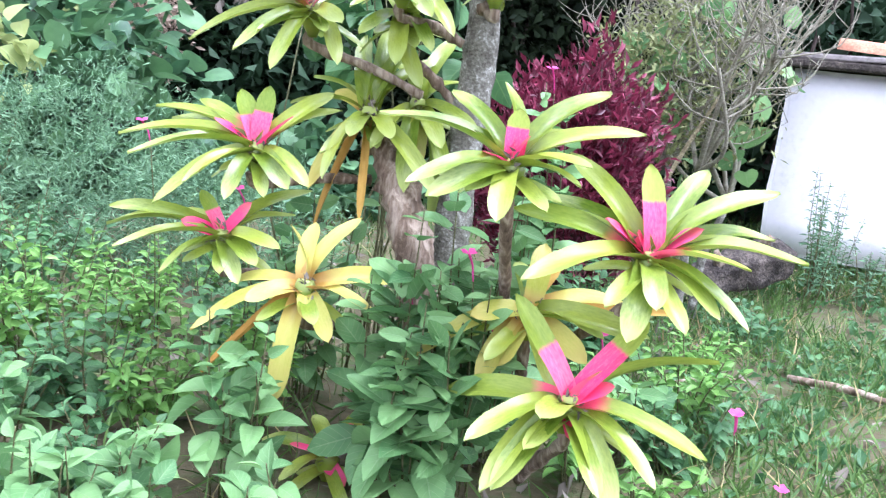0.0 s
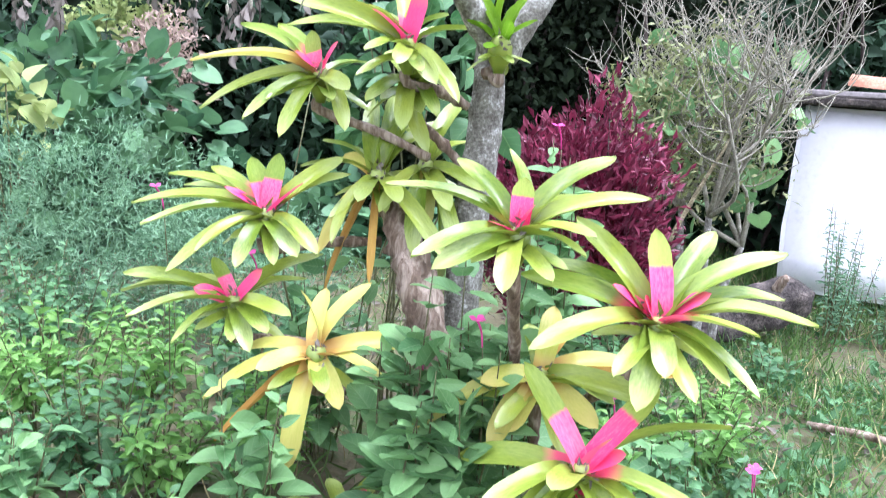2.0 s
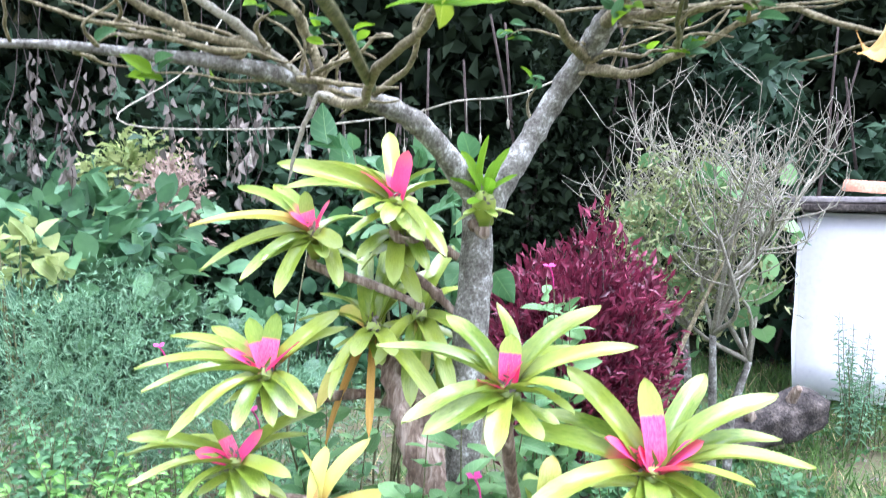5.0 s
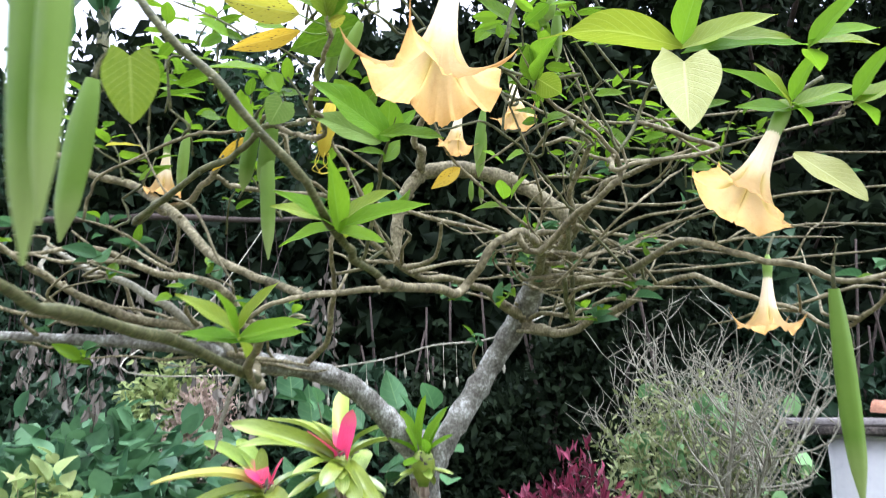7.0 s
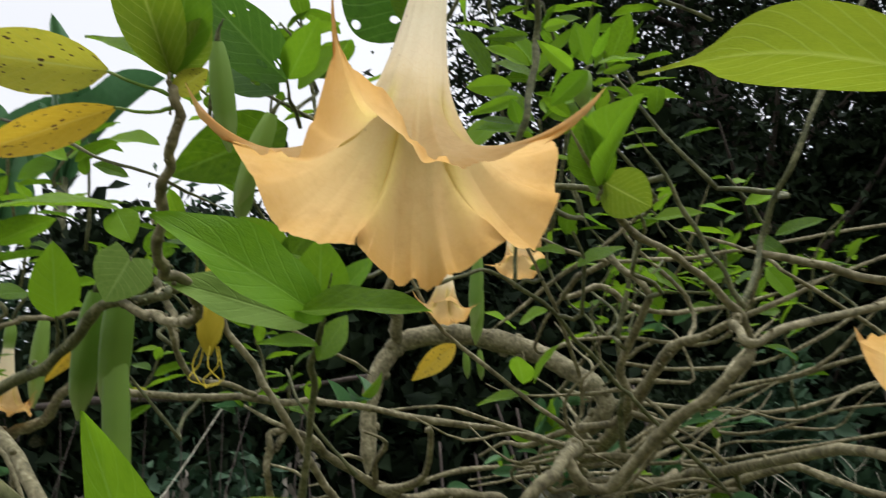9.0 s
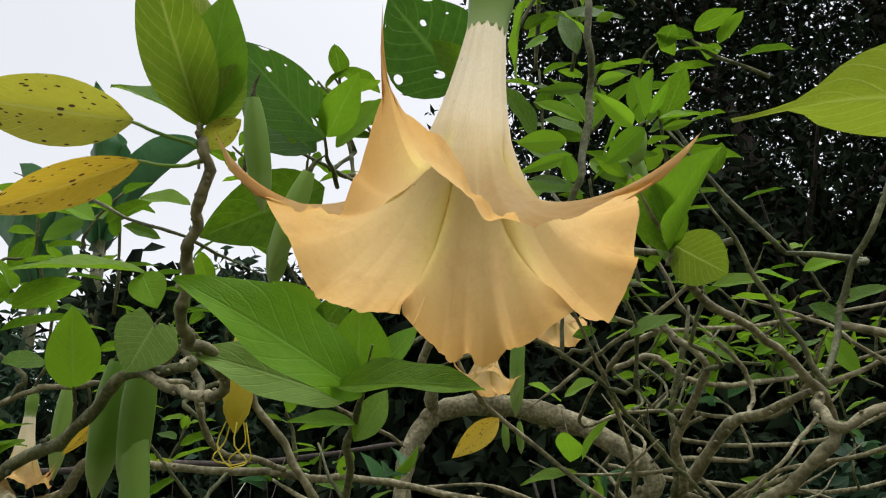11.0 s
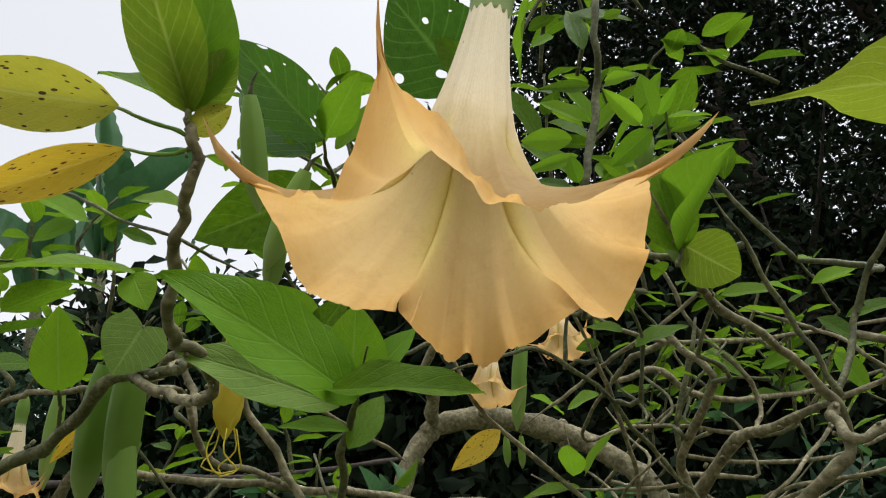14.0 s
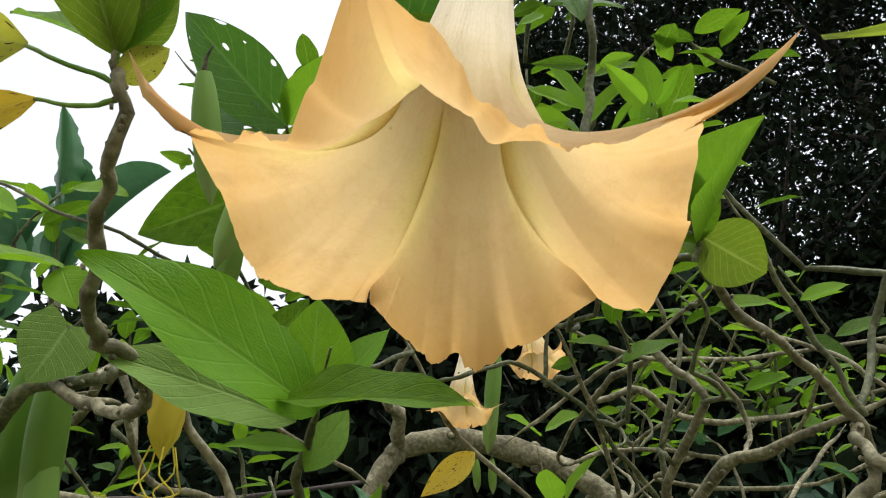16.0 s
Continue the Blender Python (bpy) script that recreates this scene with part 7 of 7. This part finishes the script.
# ---- bare grey shrub with a creeper ----
def grey_shrub():
    ob = thing("bare_grey_shrub", 1.15, 4.35, 0.05, "leafless grey shrub of fine upright twigs hung with a creeper", "shrub")
    sets = []
    for q in range(3):
        a = q * 2.1 + 0.4
        foot = (0.1 * np.cos(a), 0.1 * np.sin(a), -0.05)
        fork = (0.2 * np.cos(a) + rng.normal(0, 0.04), 0.16 * np.sin(a), 0.5 + 0.2 * rng.random())
        item("trunk", mesh_of("trunk", *tube([(*foot, 0.024), (foot[0] * 1.1, foot[1], 0.25, 0.02), (*fork, 0.016)], 4, 8, 0.06)), LICHENED, ob, "grey lichened trunk")
        for w in range(6):
            end = np.array([fork[0] * 1.3 + rng.uniform(-0.52, 0.36), fork[1] * 2 + rng.uniform(-0.35, 0.35), rng.uniform(0.95, 1.55)])
            mid = (np.asarray(fork) + end) / 2 + rng.normal(0, 0.06, 3)
            sets.append(tube([(*fork, 0.013), (*mid, 0.009), (*end, 0.005)], 4, 6, 0.05))
            for u in range(9):
                start = mid + (end - mid) * rng.random()
                up = start + np.array([rng.uniform(-0.36, 0.36), rng.uniform(-0.2, 0.2), rng.uniform(0.12, 0.5)])
                bow = (start + up) / 2 + np.array([rng.normal(0, 0.05), rng.normal(0, 0.05), -0.05])
                sets.append(tube([(*start, 0.0042), (*bow, 0.0032), (*up, 0.0012)], 3, 5))
                for k in range(4):
                    s0 = bow + (up - bow) * rng.random()
                    s1 = s0 + np.array([rng.uniform(-0.17, 0.17), rng.uniform(-0.1, 0.1), rng.uniform(0.03, 0.2)])
                    sets.append(tube([(*s0, 0.0024), (*((s0 + s1) / 2 + rng.normal(0, 0.02, 3)), 0.0018), (*s1, 0.0006)], 2, 4))
    item("twig_tangle", mesh_of("twig_tangle", *joined(sets)), GREY_TWIG, ob, "grey bare twigs")["kind"] = "stuff"
    p, d = inside(90, (-0.05, 0.05, 1.05), (0.42, 0.3, 0.5), 0.2)
    item("creeper", mesh_of("creeper", *foliage(p, 0.1, 0.85, 0.2, ROUND, 0.4, None, 0.8)), HERB_BLUE, ob, "creeper with rounded leaves")
    p, d = inside(3400, (-0.14, 0.0, 1.12), (0.46, 0.35, 0.46), 0.1)
    item("spray_mass", mesh_of("spray_mass", *foliage(p, 0.04, 0.34, 0.4, SLIVER, 0.4, None, 0.3)), SPRAY, ob, "fine grey-green sprays")
    return ob


grey_shrub()
tagged(item("leaning_cane", mesh_of("leaning_cane", *tube([(0.74, 3.95, 0.0, 0.011), (0.86, 4.0, 0.45, 0.011), (1.0, 4.05, 0.8, 0.01), (1.2, 4.12, 1.2, 0.006)], 4, 7, 0.05)), TWIG), "bare tan cane leaning against the shrub", "cane")


# ---- line with dangling dry pods, hanging dead creepers ----
def pod_line():
    ob = thing("creeper_line", -0.8, 3.45, 1.6, "thin sagging creeper strung with dangling dry pods", "vine")
    pts = [(-0.6, 1.55, 1.0), (-0.62, 0.8, 0.36), (-0.6, 0.05, 0.02), (0.0, 0.0, -0.02), (0.55, -0.02, 0.03), (0.8, -0.03, 0.09), (1.05, -0.04, 0.12), (1.4, 0.1, 0.3)]
    item("cord", mesh_of("cord", *tube([(*p, 0.0035) for p in pts], 6, 6, 0.1)), PALE_TWIG, ob)
    for q in range(16):
        x = -0.1 + q * 0.078 + rng.normal(0, 0.012)
        z = float(np.interp(x, [p[0] for p in pts[2:]], [p[2] for p in pts[2:]]))
        drop = rng.uniform(0.05, 0.14)
        item("pod", mesh_of("pod", *tube([(x, -0.01, z, 0.0012), (x + 0.004, -0.01, z - drop, 0.0012), (x + 0.004, -0.01, z - drop - 0.012, 0.006), (x + 0.005, -0.01, z - drop - 0.035, 0.005), (x + 0.005, -0.01, z - drop - 0.045, 0.001)], 3, 6)), PALE_TWIG, ob)
    return ob


pod_line()


def dead_creeper(x, y, top, length, seed, rail=(5.0, 2.62)):
    ob = thing("dead_creeper", x, y, top, "dead creeper hanging with shrivelled grey leaves", "vine", "hanging dead creepers")
    r = np.random.default_rng(seed)
    pts = [(0, rail[0] - y, rail[1] - top, 0.002), (0, (rail[0] - y) * 0.3, 0.12, 0.003)] + [(r.normal(0, 0.03), r.normal(0, 0.03), -length * k / 4, 0.003) for k in range(1, 5)]
    item("strand", mesh_of("strand", *tube(pts, 4, 5)), DARK_BARK, ob)
    n = int(26 * length) + 4
    p = np.stack([r.normal(0, 0.025, n), r.normal(0, 0.025, n), -length * r.random(n)], -1)
    fr = frames_for(p, np.tile([[0, 0, -1.0]], (n, 1)) + r.normal(0, 0.25, (n, 3)), r.normal(size=(n, 3)), r.uniform(0.04, 0.09, n), r.uniform(0.007, 0.02, n))
    item("dry_foliage", mesh_of("dry_foliage", *spread(blade(5, 3, 1.3, 0.5, 0.9, 0.1), fr)), DRY_LEAF, ob)


tagged(item("dead_vine", mesh_of("dead_vine", *tube([(-3.95, 5.2, -0.05, 0.03), (-3.85, 5.1, 1.6, 0.026), (-3.5, 5.0, 2.55, 0.022), (-2.4, 5.0, 2.66, 0.02), (-1.4, 5.0, 2.6, 0.016), (-0.6, 5.05, 2.64, 0.01)], 6, 8, 0.08, 0.2, 3)), DARK_BARK), "bent woody dead vine that carries the hanging creepers", "vine")
for q in range(21):
    dead_creeper(-3.4 + q * 0.12 + rng.normal(0, 0.06), 4.9 + rng.uniform(-0.4, 0.6), rng.uniform(1.75, 2.45), rng.uniform(0.3, 0.8), q)


# ---- woodland behind ----
def woodland_tree(x, y, height, crown, leaves, size, material, label, seed, low=0.3, trunk_r=0.14, group="trees behind the garden"):
    """Tapered trunk, rising limbs, and a ragged crown of many small leaves."""
    r = np.random.default_rng(seed)
    ob = thing("tree", x, y, 0.0, label, "tree", group)
    sway = r.normal(0, 0.25, (4, 2))
    spine = [(0, 0, -0.1, trunk_r * 1.4), (*(sway[0] * 0.3), height * 0.25, trunk_r), (*(sway[1] * 0.7), height * 0.5, trunk_r * 0.7), (*sway[2], height * 0.75, trunk_r * 0.4), (*sway[3], height * 0.97, trunk_r * 0.1)]
    sets = [tube(spine, 6, 9, 0.05)]
    centre = curve_points(spine, 8)
    places, ways = [], []
    for q in range(40):
        s = low + (1 - low) * (q + r.random()) / 40
        at_ = centre[int(s * (len(centre) - 1))][:3]
        a = r.uniform(0, 6.28)
        reach = crown * (1.05 - 0.75 * ((s - low) / (1 - low)) ** 1.4) * r.uniform(0.6, 1.15)
        tip = at_ + np.array([reach * np.cos(a), reach * np.sin(a), reach * r.uniform(0.1, 0.8)])
        mid = (at_ + tip) / 2 + np.array([0, 0, -0.08 * reach])
        sets.append(tube([(*at_, trunk_r * 0.3), (*mid, trunk_r * 0.18), (*tip, trunk_r * 0.05)], 3, 5))
        k = leaves // 40
        along = r.random(k) ** 0.6
        p = at_ * (1 - along[:, None]) + tip * along[:, None] + r.normal(size=(k, 3)) * crown * 0.2
        places.append(p)
        ways.append(np.tile(unit(tip - at_), (k, 1)))
    item("trunk", mesh_of("trunk", *joined(sets)), DARK_BARK, ob, "dark trunk and limbs")
    p, d = np.concatenate(places), np.concatenate(ways)
    item("crown", mesh_of("crown", *foliage(p, size, 0.38, 0.2, SLIVER, 0.4, d * 0.5, 0.4)), material, ob)
    return ob


# these crowns take the near-black leaf, so their shade is in the colour
DARK = "tall evergreen tree against the pale sky, with shade in its leaf colour"
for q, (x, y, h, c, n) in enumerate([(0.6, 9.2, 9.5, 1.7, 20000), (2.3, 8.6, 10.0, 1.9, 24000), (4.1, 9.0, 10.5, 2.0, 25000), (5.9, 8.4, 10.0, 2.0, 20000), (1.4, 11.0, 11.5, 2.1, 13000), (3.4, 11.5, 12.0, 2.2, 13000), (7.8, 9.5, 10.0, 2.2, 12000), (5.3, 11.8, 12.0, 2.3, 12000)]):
    woodland_tree(x, y, h, c, n, 0.11, SHADE_LEAF, DARK, 40 + q, 0.12, 0.15)
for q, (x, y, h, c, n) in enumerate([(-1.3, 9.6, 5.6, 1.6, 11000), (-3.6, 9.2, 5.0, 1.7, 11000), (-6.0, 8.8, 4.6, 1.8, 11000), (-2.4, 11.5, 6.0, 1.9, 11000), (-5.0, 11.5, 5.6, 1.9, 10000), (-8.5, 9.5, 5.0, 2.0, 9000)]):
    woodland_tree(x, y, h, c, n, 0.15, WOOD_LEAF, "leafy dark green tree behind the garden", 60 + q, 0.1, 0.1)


def thicket(name, label, x0, x1, y, depth, height, n, size, material, wavy=1.0):
    ob = thing(name, (x0 + x1) / 2, y, 0.0, label, "hedge")
    half = (x1 - x0) / 2
    p = np.stack([rng.uniform(-half, half, n), rng.normal(0, depth, n), height * rng.random(n) ** 0.8], -1)
    p[:, 2] *= 1 - 0.2 * wavy + wavy * (0.2 * np.sin(p[:, 0] * 2.3) + 0.1 * np.sin(p[:, 0] * 7))
    item("foliage", mesh_of("foliage", *foliage(p, size, 0.55, 0.2, LEAFLET, 0.4, None, 0.6)), material, ob)
    k = 18
    foot = np.stack([rng.uniform(-half, half, k), rng.normal(0, depth * 0.6, k), np.full(k, -0.05)], -1)
    item("brushwood", mesh_of("brushwood", *stems(foot, foot + np.stack([rng.normal(0, 0.3, k), rng.normal(0, 0.2, k), rng.uniform(0.6, 1, k) * height], -1), 0.02)), DARK_BARK, ob)["kind"] = "stuff"


# filler layers; the woodland shade comes from their near-black leaf colour
thicket("thicket", "dense thicket under the trees, with shade put into its leaf colour", -9.0, 10.0, 8.6, 0.5, 5.5, 80000, 0.22, SHADE_LEAF)
thicket("thicket", "tall wall of leaves behind the trees, coloured as if in shade", -12.0, 1.0, 12.5, 0.5, 7.4, 32000, 0.26, SHADE_LEAF)
thicket("thicket", "dense hedge whose dark leaf colour gives the deep shade", -4.0, 4.5, 9.6, 0.25, 4.6, 42000, 0.2, SHADE_LEAF)
thicket("thicket", "tall wall of evergreen leaves coloured near-black for shade", -2.3, 10.0, 9.1, 0.3, 5.9, 60000, 0.2, SHADE_LEAF, 0.3)
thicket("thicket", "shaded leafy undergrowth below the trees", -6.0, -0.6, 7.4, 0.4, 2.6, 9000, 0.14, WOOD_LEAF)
# added leaf mass that stands in for the dark void behind the trunk
thicket("thicket", "near-black leaf mass filling in for the deep shade", -0.9, 1.3, 6.3, 0.2, 2.7, 24000, 0.08, SHADE_LEAF)
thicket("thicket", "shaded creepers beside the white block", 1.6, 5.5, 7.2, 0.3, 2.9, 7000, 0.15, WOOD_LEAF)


# ---- banana plant ----
def banana(x, y, z, seed):
    """A banana plant: a sheathed trunk up to z and long upright leaves, torn along the side veins."""
    ob = thing("banana_plant", x, y, 0.0, "banana plant with long upright torn leaves", "banana plant")
    item("trunk", mesh_of("trunk", *tube([(0, 0, -0.1, 0.13), (0.02, 0, z * 0.5, 0.11), (0.0, 0, z, 0.07)], 5, 10)), GREENWOOD, ob)
    for q in range(4):
        a = q * 1.9 + seed
        lean = 0.15 + 0.12 * q
        aim = np.array([np.cos(a) * lean, np.sin(a) * lean, 1.0])
        v, f, t = blade(40, 5, 2.2, 0.5, 0.5, 0.1 + 0.05 * q, 0.02, seed=q)
        tear = np.random.default_rng(seed * 9 + q).uniform(0.72, 1.0, len(v))
        v[:, 0] *= np.where(np.abs(t[:, 0] - 0.5) > 0.4, tear, 1.0)
        v, f, t = spread((v, f, t), frames_for(np.array([[0, 0, z * 0.98]]), aim[None], np.array([[-np.cos(a), -np.sin(a) - 0.6, 0.4]]), np.array([1.9]), np.array([0.42])))
        item("leaf", mesh_of("leaf", v, f, t), BANANA, ob)


banana(-5.0, 8.3, 6.0, 3)
banana(-6.5, 9.2, 6.0, 4)


# ---- grass and litter ----
def grass():
    n = 80000
    x = rng.uniform(-4.0, 4.5, n)
    y = rng.uniform(1.2, 7.0, n)
    bed = (x < 0.85) & (y < 3.0) | (x < 0.3)
    bare = (np.sin(x * 3.1 + 1) * np.cos(y * 2.7) > 0.55) | (((x - 1.75) / 0.3) ** 2 + ((y - 3.0) / 0.25) ** 2 < 1)
    keep = ~(bare & (rng.random(n) < 0.85)) & ~(bed & (rng.random(n) < 0.75))
    x, y = x[keep], y[keep]
    p = np.stack([x, y, ground_height(x, y) - 0.005], -1)
    aims = random_ways(len(p), 1.3)
    aims[:, 2] = np.abs(aims[:, 2]) + 0.15
    ln = rng.uniform(0.06, 0.19, len(p))
    fr = frames_for(p, aims, random_ways(len(p)), ln, rng.uniform(0.004, 0.008, len(p)))
    ob = item("grass", mesh_of("grass", *spread(blade(4, 2, 1.3, 0.3, 0.0, 0.5), fr)), GRASS)
    tagged(ob, "short uneven grass with dry blades", "grass", kind="stuff")
    n = 9000
    x = rng.uniform(0.8, 3.6, n)
    y = rng.uniform(2.2, 6.2, n)
    clump = np.sin(x * 5 + 2) * np.cos(y * 4.1) + rng.normal(0, 0.4, n) > 0.1
    x, y = x[clump], y[clump]
    p = np.stack([x, y, ground_height(x, y) + rng.uniform(0.01, 0.07, len(x))], -1)
    ob = item("low_weeds", mesh_of("low_weeds", *foliage(p, 0.05, 0.6, 0.2, LEAFLET, 0.4, None, 1.5)), HERB_DARK)
    tagged(ob, "low broad-leaved weeds in the grass", "weeds", kind="stuff")
    n = 1500
    x, y = rng.uniform(-2.5, 3, n), rng.uniform(1.3, 5, n)
    p = np.stack([x, y, ground_height(x, y) + 0.012], -1)
    ob = item("leaf_litter", mesh_of("leaf_litter", *foliage(p, 0.07, 0.4, 0.0, LEAFLET, 0.5, None, 2.5)), DRY_LEAF)
    tagged(ob, "scattered dry leaves on the soil", "leaf litter", kind="stuff")


grass()
for q, (a, b, rr) in enumerate([((1.45, 3.52, 0.03), (1.85, 3.22, 0.04), 0.013), ((1.85, 3.2, 0.03), (2.2, 2.95, 0.03), 0.013), ((0.95, 3.3, 0.02), (1.25, 3.38, 0.04), 0.008), ((1.5, 2.75, 0.02), (1.55, 2.6, 0.1), 0.012)]):
    mid = [(p + s) / 2 + 0.015 for p, s in zip(a, b)]
    tagged(item("stick", mesh_of("stick", *tube([(*a, rr), (*mid, rr * 1.1), (*b, rr * 0.7)], 5, 8, 0.08, 0.15, q)), DEADWOOD), "weathered stick lying in the grass", "stick", "sticks in the grass")


# ---- small leaves and twigs that fill the crown of the angel's trumpet ----
def crown_fill():
    sets, shoots = [], []
    nodes = np.array([p for p in LIMB_POINTS if 1.52 < p[2] < 1.85 and p[1] > 1.75])
    for q in range(100):
        node_ = nodes[rng.integers(len(nodes))]
        pts, way = [node_[:3]], unit(np.array([rng.normal(0.1, 0.8), rng.normal(0, 0.6), rng.uniform(-0.2, 0.35)]))
        for k in range(rng.integers(3, 6)):
            way = unit(way + np.array([rng.normal(0, 0.6), rng.normal(0, 0.6), rng.normal(0.0, 0.35)]))
            way[2] = max(way[2], -0.12)
            pts.append(pts[-1] + way * rng.uniform(0.04, 0.1))
        if max(p[2] - 0.4 * p[1] for p in pts) > 1.34:
            continue
        rad = min(rng.uniform(0.0035, 0.008), node_[3])
        sets.append(tube([(*p, rad * (1 - 0.85 * k / len(pts))) for k, p in enumerate(pts)], 3, 6, 0.08, 0.3, q))
        shoots.append((pts[-1], way))
    item("twig_tangle", mesh_of("twig_tangle", *joined(sets)), TWIG, tree, "tangle of thin grey-brown twigs", None)["kind"] = "stuff"
    places, aims = [], []
    for p, w in shoots:
        if rng.random() < 0.6:
            continue
        for k in range(rng.integers(4, 8)):
            places.append(p + rng.normal(0, 0.012, 3))
            d = rng.normal(size=3)
            d[2] = abs(d[2]) * 0.5 + 0.05
            aims.append(unit(d) + 0.4 * w)
    n = len(places)
    ln = rng.uniform(0.035, 0.07, n)
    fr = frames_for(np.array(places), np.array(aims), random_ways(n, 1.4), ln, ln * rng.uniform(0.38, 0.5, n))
    # a third in the plain leaf, the rest in its shaded copy
    for material, part_of in ((LEAF, fr[::3]), (LEAF_SHADED, fr[1::3]), (LEAF_SHADED, fr[2::3])):
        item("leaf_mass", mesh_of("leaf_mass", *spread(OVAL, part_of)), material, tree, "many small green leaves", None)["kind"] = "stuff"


crown_fill()
